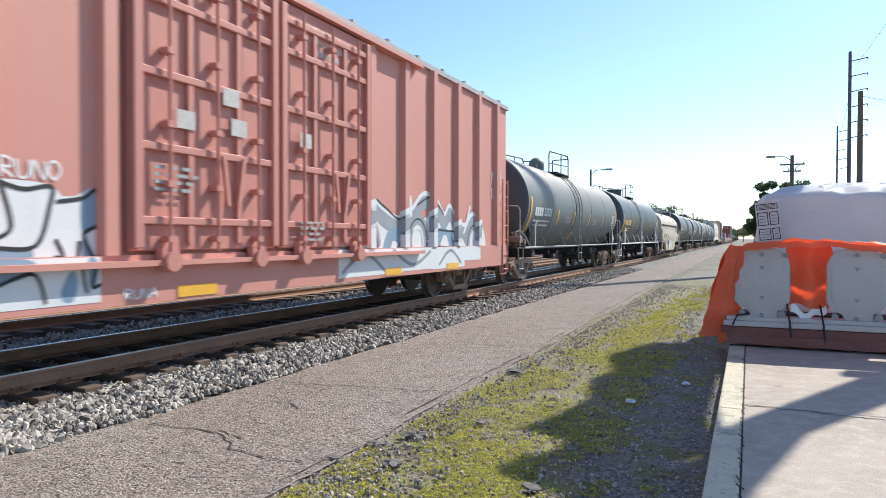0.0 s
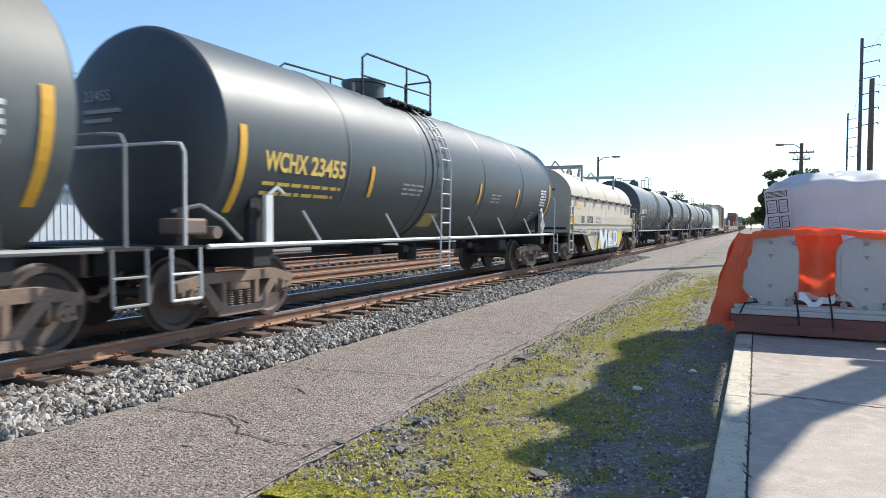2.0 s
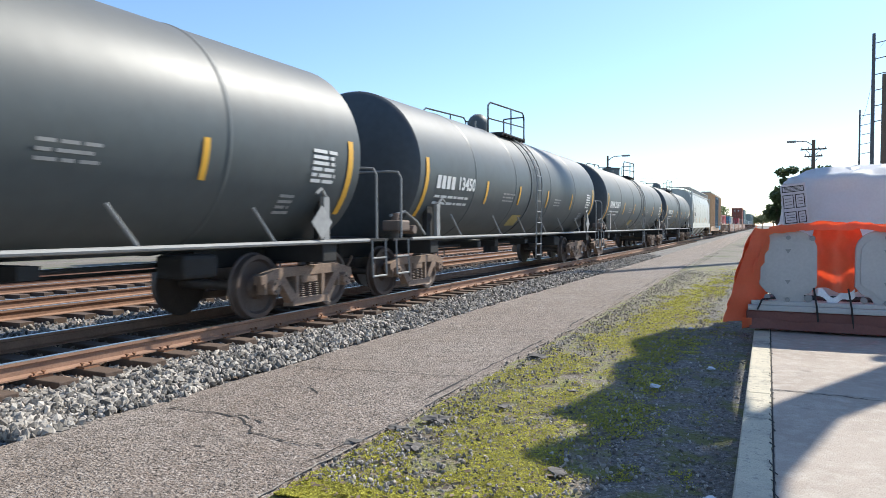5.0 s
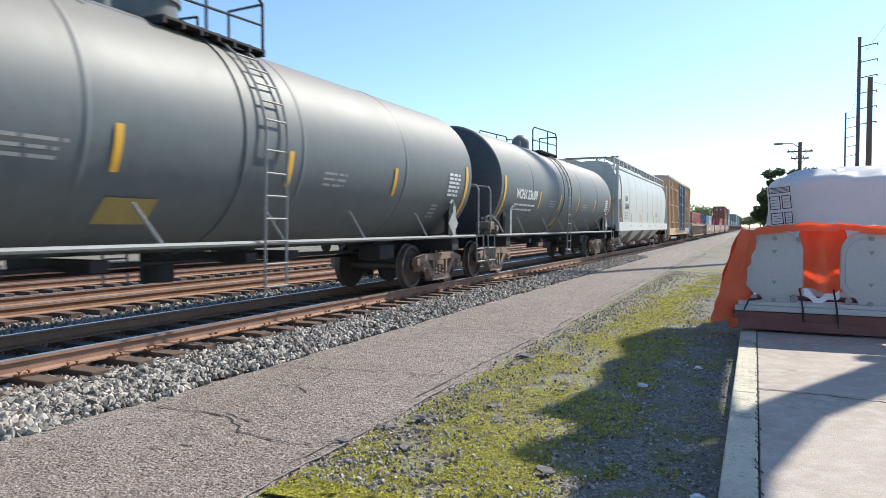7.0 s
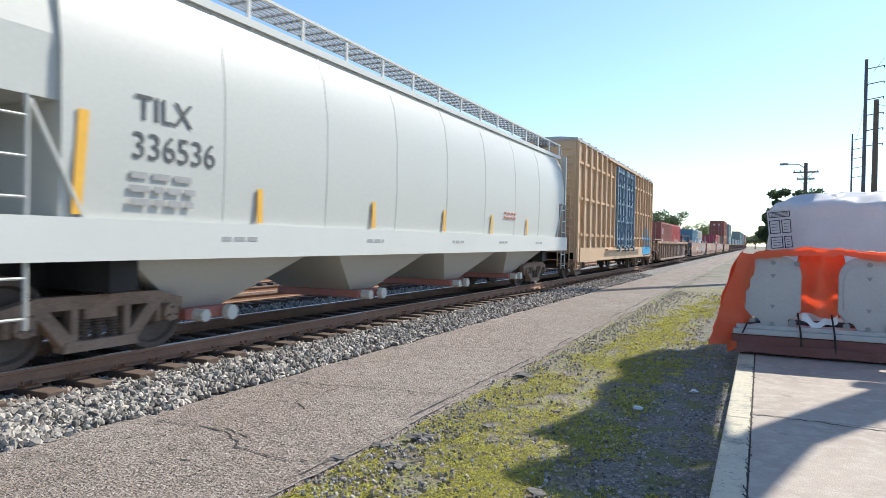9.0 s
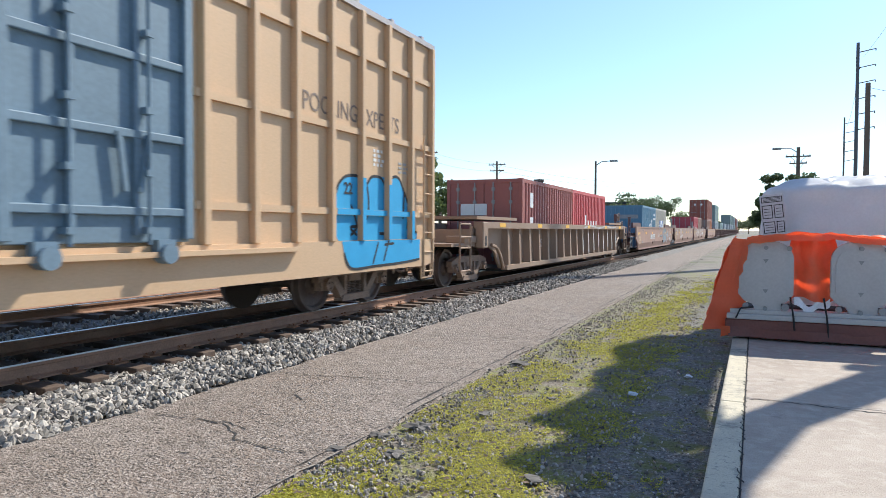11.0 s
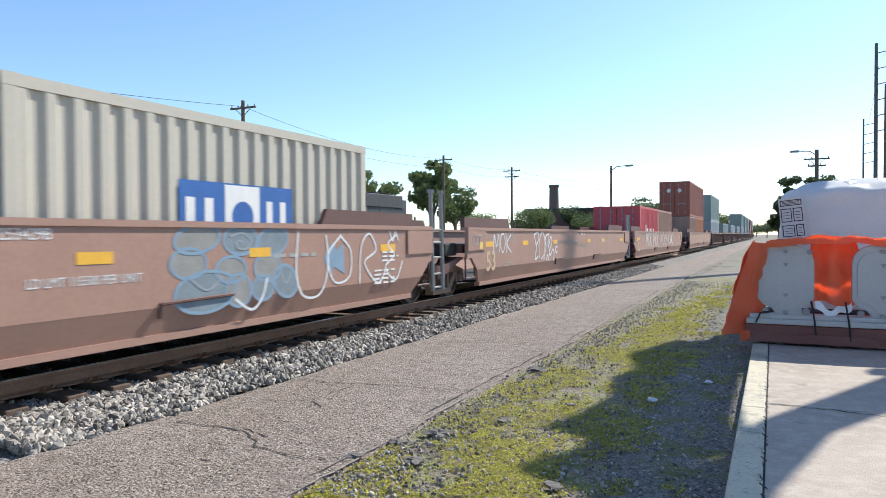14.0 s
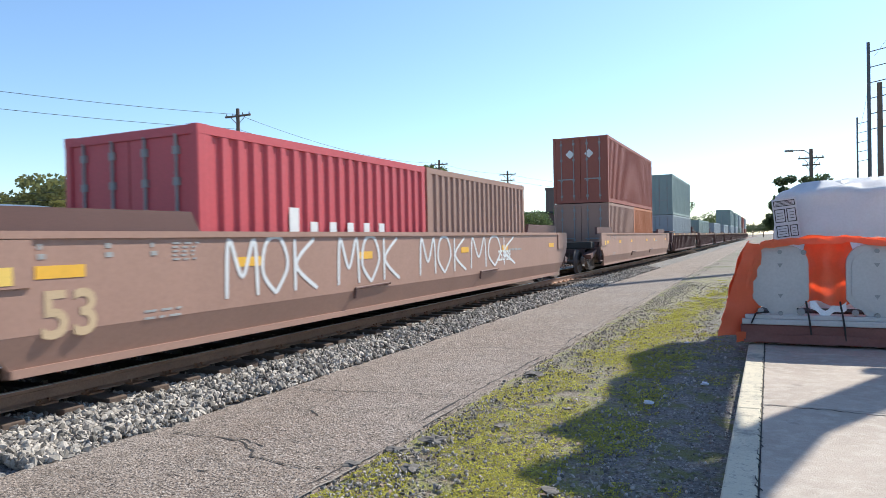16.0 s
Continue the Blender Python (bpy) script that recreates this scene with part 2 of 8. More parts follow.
def ground_sheets():
    sheet("ground", [(-900, -330), (900, -330), (900, 1800), (-900, 1800)], -0.03, M_GROUND, "bare trodden yard ground reaching to the horizon", "ground")
    rng = random.Random(4)
    # the asphalt lane, with crumbled edges
    ys = [-8 + 0.35 * i for i in range(520)]
    def wav(y, k):
        return 0.09 * noise.noise((y * 1.3, k, 0)) + 0.05 * noise.noise((y * 5.0, k, 3)) + 0.10 * noise.noise((y * 0.25, k, 7))
    bm = bmesh.new()
    rows = []
    for y in ys:
        a, b = -5.05 + wav(y, 1), -2.66 - 0.010 * max(-3, min(30, y - 3)) + 0.5 * wav(y, 20)
        rows.append([bm.verts.new((a, y, -0.012)), bm.verts.new((a + 0.05, y, 0.012)), bm.verts.new(((a + b) / 2, y, 0.02)), bm.verts.new((b - 0.03, y, 0.012)), bm.verts.new((b, y, -0.02))])
    for r, s in zip(rows, rows[1:]):
        for i in range(4):
            bm.faces.new((r[i], r[i + 1], s[i + 1], s[i]))
    solid("road", bm, M_ROAD, "worn grey asphalt lane with cracks and crumbled edges", "road", kind="structure")
    # the bared pale lip of the lane, with a dark groove beside it
    for x0, x1, z, material, label in ((-0.045, 0.0, 0.022, M_LIP, "pale bared lip along the edge of the lane"), (-0.14, -0.10, 0.0175, M_JOINT, "dark broken groove along the edge of the lane")):
        bm = bmesh.new()
        prev = None
        for i in range(700):
            y = 2.5 + 0.06 * i
            k = 0.35 + 1.6 * noise.noise((y * 1.1, z * 100, 2))
            w = (x1 - x0) * min(1.0, max(0.0, k)) * (0.7 + 0.5 * noise.noise((y * 6, 0, z * 90)))
            xm = -2.66 - 0.010 * (y - 3) + (x0 + x1) / 2 + 0.5 * wav(y, 20) + 0.012 * noise.noise((y * 9, 4, z * 70))
            cur = (bm.verts.new((xm - w / 2, y, z)), bm.verts.new((xm + w / 2, y, z)))
            if prev and w > 0.004:
                bm.faces.new((prev[0], prev[1], cur[1], cur[0]))
            prev = cur
        solid("lane_edge", bm, material, label, "road edge", kind="structure")
    # verge: mossy half, and gravel half coloured darker for the shade by the kerb
    bm = bmesh.new()
    nx, rows = 14, []
    yy = [-8 + 0.22 * i for i in range(170)]
    for y in yy:
        rows.append([bm.verts.new((-2.85 + 2.85 * i / nx - 0.12 * (i == nx), y, -0.012 + 0.012 * noise.noise((i * 0.5, y * 1.7, 0)) - 0.01 * (i in (0, nx)))) for i in range(nx + 1)])
    for r, s in zip(rows, rows[1:]):
        for i in range(nx):
            bm.faces.new((r[i], r[i + 1], s[i + 1], s[i]))
    solid("verge", bm, M_VERGE, "mossy green verge mixed with gravel and soil", "verge", kind="structure", smooth=60)
    bm = bmesh.new()
    rows = []
    for y in yy[:150]:
        a = -1.05 + 0.25 * noise.noise((y * 0.8, 0, 9)) + 0.1 * noise.noise((y * 3.1, 0, 5))
        rows.append([bm.verts.new((a + (-0.13 - a) * i / 5, y, 0.012 + 0.022 * noise.noise((i * 0.7, y * 2.1, 4)) - 0.03 * (i == 0))) for i in range(6)])
    for r, s in zip(rows, rows[1:]):
        for i in range(5):
            bm.faces.new((r[i], r[i + 1], s[i + 1], s[i]))
    solid("shaded_gravel_strip", bm, M_SHADED_GRAVEL, "gravel strip along the kerb, coloured dark for its shade", "ground", kind="structure", smooth=60)
    # far bare verge beyond the moss
    sheet("far_verge", [(-2.6, 29), (-0.2, 29), (-0.2, 160), (-2.6, 160)], -0.01, M_GROUND, "bare sandy verge beside the lane", "ground")
    # kerb and walk
    bm = bmesh.new()
    for k in range(-3, 14):
        prism_y0, prism_y1 = k * 3.05 + 0.4, k * 3.05 + 3.442
        box(bm, -0.16, 0.041, prism_y0, prism_y1, -0.1, 0.15, 0.012)
    solid("kerb", bm, M_KERB, "worn yellowish concrete kerb edging the walk", "kerb", kind="structure")
    walkway = thing("pavement", pose(0, 0, 0), "sunlit tan concrete walk in large slabs", "pavement", kind="structure")
    bm = bmesh.new()
    box(bm, 0.043, 14, -8, 40, -0.1, 0.142)
    part("slab_bed", bm, M_JOINT, walkway)
    for i, (y0, y1) in enumerate([(-8.0, -2.6), (-2.59, 0.6), (0.61, 3.66), (3.668, 6.695), (6.705, 9.75), (9.76, 13), (13.01, 17), (17.01, 40)]):
        for x0, x1 in ((0.05, 3.05), (3.058, 6.2), (6.21, 14)):
            bm = bmesh.new()
            box(bm, x0, x1, y0, y1, -0.05, 0.148, 0.008)
            part("slab", bm, M_CONC, walkway)


CRACKS = [  # lines on the lane, as ground points
    [(-4.91, 6.25), (-4.65, 6.22), (-4.29, 6.29), (-3.94, 6.36), (-3.57, 6.46), (-3.16, 6.46), (-2.8, 6.6)],
    [(-4.64, 5.27), (-4.36, 5.34), (-4.07, 5.45), (-3.84, 5.28)],
    [(-4.07, 5.45), (-4.11, 5.6), (-4.12, 5.8), (-4.05, 6.34)],
    [(-4.8, 4.3), (-4.54, 4.34), (-4.33, 4.36), (-4.09, 4.36), (-3.9, 4.31), (-3.58, 4.06), (-3.41, 4.02), (-3.21, 4.01), (-3.04, 3.99), (-2.91, 4.06), (-2.84, 4.19)],
    [(-4.09, 4.36), (-3.93, 4.38), (-3.67, 4.29)],
    [(-3.78, 3.61), (-3.65, 3.65)],
    [(-4.9, 9.6), (-4.3, 9.45), (-3.7, 9.7), (-3.1, 9.6)],
]


JOINTS = [  # dirt in the joints of the walk
    [(0.045, 6.66), (0.6, 6.64), (1.2, 6.58), (1.9, 6.55), (2.6, 6.5), (3.4, 6.5)],
    [(0.042, 2.8), (0.046, 4.0), (0.040, 5.2), (0.044, 6.6), (0.040, 8.0), (0.044, 10.2)],
]


def cracks():
    rng = random.Random(11)
    for line, z in [(c, 0.024) for c in CRACKS] + [(c, 0.1515) for c in JOINTS]:
        bm = bmesh.new()
        pts = []
        for (x0, y0), (x1, y1) in zip(line, line[1:]):
            n = max(2, int(math.hypot(x1 - x0, y1 - y0) / 0.06))
            for i in range(n):
                f = i / n
                pts.append((x0 + (x1 - x0) * f + rng.uniform(-0.024, 0.024), y0 + (y1 - y0) * f + rng.uniform(-0.024, 0.024)))
        pts.append(line[-1])
        prev = None
        for i, (x, y) in enumerate(pts):
            w = 0.003 + 0.007 * abs(math.sin(i * 0.7 + rng.random())) * (1 if 0 < i < len(pts) - 1 else 0)
            cur = (bm.verts.new((x - w * 0.4, y - w, z)), bm.verts.new((x + w * 0.4, y + w, z)))
            if prev:
                bm.faces.new((prev[0], prev[1], cur[1], cur[0]))
            prev = cur
        solid("crack", bm, M_JOINT, "dark open crack across the asphalt lane" if z < 0.1 else "dark dirt-filled joint in the concrete walk", "crack", group="cracks in the lane and walk", kind="structure")


def tracks():
    for k, (tx, y0, y1) in enumerate([(TRACK, -320, 470), (-11.65, -12, 420), (-15.95, -12, 420), (-19.6, -12, 420), (-23.5, -12, 420)]):
        tz = RAIL if k < 4 else 0.02
        # ballast shoulders
        bm = bmesh.new()
        left = -2.15
        right = 1.9 if k == 0 else 2.15
        a = [(tx + left, y0, tz - 0.26), (tx - 1.5, y0, tz - 0.25), (tx + 1.32, y0, tz - 0.25), (tx + right + 0.45, y0, -0.04)]
        va = [bm.verts.new(p) for p in a]
        vb = [bm.verts.new((x, y1, z)) for x, _, z in a]
        for i in range(3):
            bm.faces.new((va[i], va[i + 1], vb[i + 1], vb[i]))
        solid("ballast", bm, M_BED, "grey crushed-stone ballast bed of the track", "ballast", kind="structure")
        for side in (-1, 1):
            bm = bmesh.new()
            prism(bm, [(tx + side * 0.7525 + x, tz + z) for x, z in [(-0.07, -0.17), (0.07, -0.17), (0.07, -0.155), (0.012, -0.135), (0.012, -0.045), (0.037, -0.035), (0.037, -0.006), (-0.037, -0.006), (-0.037, -0.035), (-0.012, -0.045), (-0.012, -0.135), (-0.07, -0.155)]], y0, y1)
            r = solid("rail", bm, M_RAILSIDE, "rust-brown steel rail with a polished head", "rail", group="rails of the tracks", kind="structure")
            bm = bmesh.new()
            box(bm, tx + side * 0.7525 - 0.032, tx + side * 0.7525 + 0.032, y0, y1, tz - 0.0055, tz)
            part("rail_head", bm, M_HEAD, r)
    # sleepers of the running track, one by one near the camera
    bm = bmesh.new()
    box(bm, -1.28, 1.28, -0.11, 0.11, -0.18, 0.0, 0.012)
    me = mesh_of("sleeper", bm, M_SLEEPER)
    bm = bmesh.new()
    box(bm, -0.18, 0.18, -0.09, 0.09, 0, 0.018)
    plate = mesh_of("tie_plate", bm, M_RUST)
    bm = bmesh.new()
    for sx in (-0.09, 0.09):
        for sy in (-0.05, 0.05):
            rod(bm, (sx, sy, 0.015), (sx, sy, 0.045), 0.011, 6)
            box(bm, sx - 0.018, sx + 0.018, sy - 0.014, sy + 0.014, 0.04, 0.052)
    spikes = mesh_of("spikes", bm, M_RUST)
    rng = random.Random(3)
    for k in range(-4, 130):
        s = new("sleeper", me)
        s.matrix_basis = pose(TRACK + rng.uniform(-0.06, 0.03), k * 0.535 + rng.uniform(-0.03, 0.03), RAIL - 0.170 + rng.uniform(-0.008, 0.003), 0, 0, rng.uniform(-1.6, 1.6))
        tagged(s, "weathered dark timber sleeper under the rails", "sleeper", "sleepers of the track", "structure")
        if k < 70:
            part("tie_plate", plate, None, s, at=pose(0.7525, 0, 0))
            part("spikes", spikes, None, s, at=pose(0.7525, 0, 0))
    bm = bmesh.new()
    for tx in (-11.65, -15.95):
        for k in range(0, 120):
            box(bm, tx - 1.28, tx + 1.28, k * 0.55, k * 0.55 + 0.22, RAIL - 0.25, RAIL - 0.165)
    solid("far_sleepers", bm, M_SLEEPER, "weathered timber sleepers of the sidings", "sleepers", kind="stuff")


def stones():
    """Crushed stone on the shoulder: every stone a rough lump."""
    rng = random.Random(8)
    shapes = []
    for k in range(14):
        t = bmesh.new()
        bmesh.ops.create_icosphere(t, subdivisions=1, radius=1.0)
        for v in t.verts:
            v.co *= 0.75 + 0.5 * rng.random()
        shapes.append(([tuple(v.co) for v in t.verts], [tuple(v.index for v in f.verts) for f in t.faces]))
        t.free()
    def heap(name, n, place, size, material, label):
        verts, faces = [], []
        for _ in range(n):
            x, y, z = place()
            vs, fs = shapes[rng.randrange(14)]
            s = size(y)
            m = Euler((rng.random() * 6, rng.random() * 6, rng.random() * 6)).to_matrix() @ Matrix.Diagonal((s * rng.uniform(0.8, 1.35), s * rng.uniform(0.7, 1.1), s * rng.uniform(0.4, 0.8)))
            base = len(verts)
            verts += [tuple(m @ Vector(v) + Vector((x, y, z))) for v in vs]
            faces += [tuple(base + i for i in f) for f in fs]
        me = bpy.data.meshes.new(name)
        me.from_pydata(verts, [], faces)
        me.materials.append(material)
        tagged(new(name, me), label, "stones", kind="stuff")
    def top(x):
        if x < -6.1:
            return RAIL - 0.25
        return min(0.07, max(0.01, 0.10 * (-4.95 - x)))
    def shoulder():
        y = 3.2 + 34 * rng.random() ** 1.9
        x = rng.uniform(-6.5, -5.02 + 0.16 * noise.noise((y * 1.2, 0, 1)))
        while x < -6.04 and abs((y + 0.2675) % 0.535 - 0.2675) < 0.135:
            y = 3.2 + 34 * rng.random() ** 1.9
        return x, y, top(x) + rng.uniform(-0.015, 0.02 if x > -5.98 else 0.0)
    heap("ballast_stones", 18000, shoulder, lambda y: rng.uniform(0.02, 0.034) if rng.random() < 0.6 else rng.uniform(0.034, 0.056), M_STONE, "loose light-grey crushed ballast stones")
    def bed():
        y = 3.0 + 24 * rng.random() ** 1.8
        return rng.uniform(-8.6, -6.2), y, RAIL - 0.24 + rng.uniform(-0.015, 0.02)
    heap("bed_stones", 3500, bed, lambda y: rng.uniform(0.018, 0.038), M_STONE_RUST, "rust-stained ballast stones between the sleepers")
    def beyond():
        y = 5 + 22 * rng.random()
        return rng.uniform(-10.6, -8.6), y, RAIL - 0.245 + rng.uniform(-0.015, 0.02)
    heap("siding_stones", 4000, beyond, lambda y: rng.uniform(0.02, 0.045), M_STONE, "grey ballast stones between the tracks")
    def spread():
        y = 3.5 + 22 * rng.random() ** 1.6
        return (-2.6 + abs(rng.gauss(0, 0.35)) if rng.random() < 0.35 else rng.uniform(-2.75, -1.3) if rng.random() < 0.35 else rng.uniform(-1.3, -0.2)), y, 0.014
    heap("verge_pebbles", 11000, spread, lambda y: rng.choice((0.005, 0.007, 0.009, 0.012, 0.018)), mat("verge pebble", (0.33, 0.295, 0.255), 0.9, islands=0.65), "scattered pebbles on the verge")
    def edge():
        y = 3.5 + 40 * rng.random() ** 1.5
        return -2.66 + rng.gauss(0, 0.09), y, 0.006
    heap("edge_crumbs", 800, edge, lambda y: rng.choice((0.005, 0.008, 0.012)), mat("asphalt crumb", (0.20, 0.175, 0.15), 0.9, islands=0.5), "crumbled asphalt along the edge of the lane")


def moss():
    """A thin carpet of moss in torn patches, with bare soil between, and dead leaves on it."""
    rng = random.Random(21)
    def cover(x, y):
        patch = noise.noise((x * 1.5, y * 1.1, 2.0)) + 0.75 * noise.noise((x * 5.5, y * 4.5, 5)) + 0.6 * noise.noise((x * 17, y * 15, 9))
        bare = 0.9 * max(0.0, x + 1.0) + 1.3 * max(0.0, -2.52 + 0.075 * max(0.0, y - 5) - x) + 0.02 * max(0.0, y - 14)
        return patch - bare
    verts, faces = [], []
    n = 0
    while n < 150000:
        y = 3.2 + 24 * rng.random() ** 1.9
        x = rng.uniform(-2.66, -0.35)
        c = cover(x, y)
        if c < -0.14 + rng.uniform(-0.07, 0.07):
            continue
        n += 1
        a = rng.random() * 6.28
        far = 1 + 0.05 * max(0.0, y - 5)
        w = rng.uniform(0.003, 0.007) * far
        l = rng.uniform(0.005, 0.012) * far
        ca, sa = math.cos(a), math.sin(a)
        z = -0.002 + rng.uniform(0.0, 0.012) + 0.02 * min(0.5, max(0.0, c))
        t = rng.uniform(0.0, 0.8) * l
        b = len(verts)
        verts += [(x - sa * w, y + ca * w, z), (x + sa * w, y - ca * w, z), (x + ca * l + sa * w * 0.5, y + sa * l - ca * w * 0.5, z + t), (x + ca * l - sa * w * 0.5, y + sa * l + ca * w * 0.5, z + t)]
        faces.append((b, b + 1, b + 2, b + 3))
    me = bpy.data.meshes.new("moss_tufts")
    me.from_pydata(verts, [], faces)
    me.materials.append(lets_through(mat("moss blade", (0.48, 0.445, 0.065), 0.9, var=0.6, scale=5.0, fine=16, bump=0, second=(0.12, 0.12, 0.03), islands=0.5, mix=0.46), (0.48, 0.45, 0.045), 0.3))
    tagged(new("moss_tufts", me), "short yellow-green moss and grass tufts", "moss", kind="stuff")
    # dead leaves and twigs lying on the moss
    verts, faces = [], []
    for k in range(900):
        y = 3.3 + 14 * rng.random() ** 1.7
        x = rng.uniform(-2.7, -0.3)
        a, l = rng.random() * 6.28, rng.uniform(0.012, 0.035)
        w = l * rng.uniform(0.25, 0.6)
        ca, sa = math.cos(a), math.sin(a)
        z, t = 0.018, rng.uniform(0.0, 0.012)
        b = len(verts)
        verts += [(x - ca * l, y - sa * l, z), (x - sa * w, y + ca * w, z + t), (x + ca * l, y + sa * l, z + t * 0.5), (x + sa * w, y - ca * w, z)]
        faces.append((b, b + 1, b + 2, b + 3))
    me = bpy.data.meshes.new("dead_leaves")
    me.from_pydata(verts, [], faces)
    me.materials.append(mat("dead leaf", (0.17, 0.12, 0.08), 0.8, var=0.4, islands=0.6, bump=0))
    tagged(new("dead_leaves", me), "scattered brown dead leaves on the verge", "leaves", kind="stuff")


ground_sheets()
cracks()
tracks()
stones()
moss()

# ---- rolling stock: materials ----
M_TRUCK = mat("dusty truck iron", (0.29, 0.205, 0.15), 0.85, 0.0, 0.6, 3, 40, 0.3, second=(0.07, 0.055, 0.045), mix=0.46)
M_WHEEL = mat("wheel steel", (0.13, 0.10, 0.085), 0.6, 0.3, 0.4, 4, 40, 0.15)
M_UNDER = mat("underframe black", (0.025, 0.024, 0.023), 0.75, 0, 0.4, 3, 40, 0.2)
M_SPRING = mat("spring steel", (0.20, 0.15, 0.12), 0.6, 0.2)
def dusty(m, dust, amount):
    """Pale dust settled on what faces up."""
    nt = m.node_tree
    b = nt.nodes["Principled BSDF"]
    was = b.inputs["Base Color"].links[0].from_socket
    geo, sep = nt.nodes.new("ShaderNodeNewGeometry"), nt.nodes.new("ShaderNodeSeparateXYZ")
    nt.links.new(geo.outputs["Normal"], sep.inputs[0])
    span = nt.nodes.new("ShaderNodeMapRange")
    span.inputs[1].default_value, span.inputs[2].default_value, span.inputs[4].default_value = 0.0, 0.75, amount
    nt.links.new(sep.outputs["Z"], span.inputs[0])
    mx = nt.nodes.new("ShaderNodeMix")
    mx.data_type = "RGBA"
    mx.inputs[7].default_value = (*dust, 1)
    nt.links.new(span.outputs[0], mx.inputs[0])
    nt.links.new(was, mx.inputs[6])
    nt.links.new(mx.outputs[2], b.inputs["Base Color"])
    return m


M_TANK = dusty(mat("black tank paint", (0.075, 0.09, 0.095), 0.5, 0.0, 0.2, 0.9, 5, 0.0, second=(0.10, 0.095, 0.085), streak=3), (0.16, 0.15, 0.13), 0.5)
M_TANK_DUST = dusty(mat("dusty black tank paint", (0.11, 0.13, 0.135), 0.55, 0.0, 0.22, 0.9, 5, 0.0, second=(0.20, 0.19, 0.165), streak=4), (0.24, 0.21, 0.17), 0.7)
# black without dust, darkened further because these ends face away from the sun
M_HEAD_SHADED = mat("black tank end paint darkened for shade", (0.05, 0.06, 0.07), 0.55, 0.0, 0.25, 1.2, 8, 0.0, second=(0.08, 0.075, 0.07), streak=3)
M_TANK_GLOSS = mat("glossy black tank paint", (0.055, 0.068, 0.074), 0.48, 0.0, 0.15, 0.9, 5, 0.0, second=(0.05, 0.05, 0.048), streak=3)
M_WHITE = mat("white stencil", (0.74, 0.74, 0.72), 0.6, var=0.12, fine=20, bump=0)
M_GREYMARK = mat("faded stencil", (0.36, 0.36, 0.35), 0.7, var=0.3, fine=15, bump=0)
M_YELLOW = mat("reflective yellow strip", (0.80, 0.44, 0.045), 0.45, var=0.15, fine=20, bump=0)
M_YELLOWMARK = mat("yellow stencil", (0.80, 0.55, 0.12), 0.6, var=0.15, bump=0)
M_RAILGREY = mat("grey handrail paint", (0.30, 0.30, 0.29), 0.55, var=0.3)
M_BOXRED = mat("oxide red boxcar paint", (0.57, 0.258, 0.205), 0.6, 0, 0.10, 0.9, 40, 0.02, second=(0.30, 0.085, 0.06), streak=6)
M_BOXRED2 = mat("dull red door paint", (0.52, 0.225, 0.18), 0.6, 0, 0.12, 1.2, 40, 0.02, second=(0.21, 0.055, 0.04), streak=6)
M_BOXTAN = mat("weathered tan boxcar paint", (0.57, 0.39, 0.235), 0.6, 0, 0.2, 0.8, 40, 0.02, second=(0.40, 0.21, 0.10), streak=5, mix=0.38)
M_BLUEGREY = mat("slate-blue door paint", (0.16, 0.235, 0.30), 0.6, 0, 0.3, 1, 20, 0.05)
M_HOPPER = mat("pale grey hopper paint", (0.51, 0.51, 0.465), 0.45, 0, 0.1, 0.6, 20, 0.03, second=(0.50, 0.48, 0.44), streak=5)
M_HOPWHITE = mat("white sill paint", (0.62, 0.62, 0.575), 0.42, 0, 0.1, 0.6)
M_COIL = mat("cream coil cover paint", (0.52, 0.465, 0.375), 0.6, 0, 0.2, 0.8, 20, 0.05, second=(0.45, 0.36, 0.25), streak=4, mix=0.4)
M_COILBODY = mat("grubby cream car body paint", (0.52, 0.46, 0.37), 0.6, 0, 0.3, 0.8, 20, 0.06, second=(0.28, 0.2, 0.14), streak=3)
M_WELLTAN = mat("sun-faded brown well paint", (0.31, 0.215, 0.15), 0.65, 0, 0.25, 0.9, 60, 0.03, second=(0.15, 0.08, 0.05), streak=4)
M_WELL = mat("red-brown well car paint", (0.37, 0.22, 0.165), 0.58, 0, 0.2, 0.7, 25, 0.05, second=(0.16, 0.09, 0.065), streak=2)
M_WELLDARK = mat("dark brown well car paint", (0.13, 0.065, 0.055), 0.6, 0, 0.25, 0.8)
M_GRAF = [mat("spray white", (0.70, 0.71, 0.71), 0.6, var=0.12, bump=0), mat("spray grey", (0.30, 0.33, 0.36), 0.6, var=0.2, bump=0), mat("spray black", (0.02, 0.02, 0.022), 0.6, bump=0),
          mat("spray blue", (0.03, 0.33, 0.62), 0.55, var=0.15, bump=0), mat("spray yellow", (0.72, 0.50, 0.02), 0.55, var=0.15, bump=0), mat("spray steel blue", (0.22, 0.32, 0.42), 0.6, var=0.15, bump=0), mat("spray orange", (0.62, 0.26, 0.03), 0.6, bump=0), mat("faded grey spray", (0.30, 0.29, 0.27), 0.6, var=0.4, scale=4, bump=0), mat("faded blue spray", (0.22, 0.27, 0.30), 0.6, var=0.4, scale=4, bump=0)]


def graf(parent, x, strokes, width, k, name="graffiti", lift=0.0):
    """Sprayed strokes on a side read from +x, in one of the spray colours."""
    return graf_parts(parent, x + lift, strokes, width, M_GRAF[k], name)


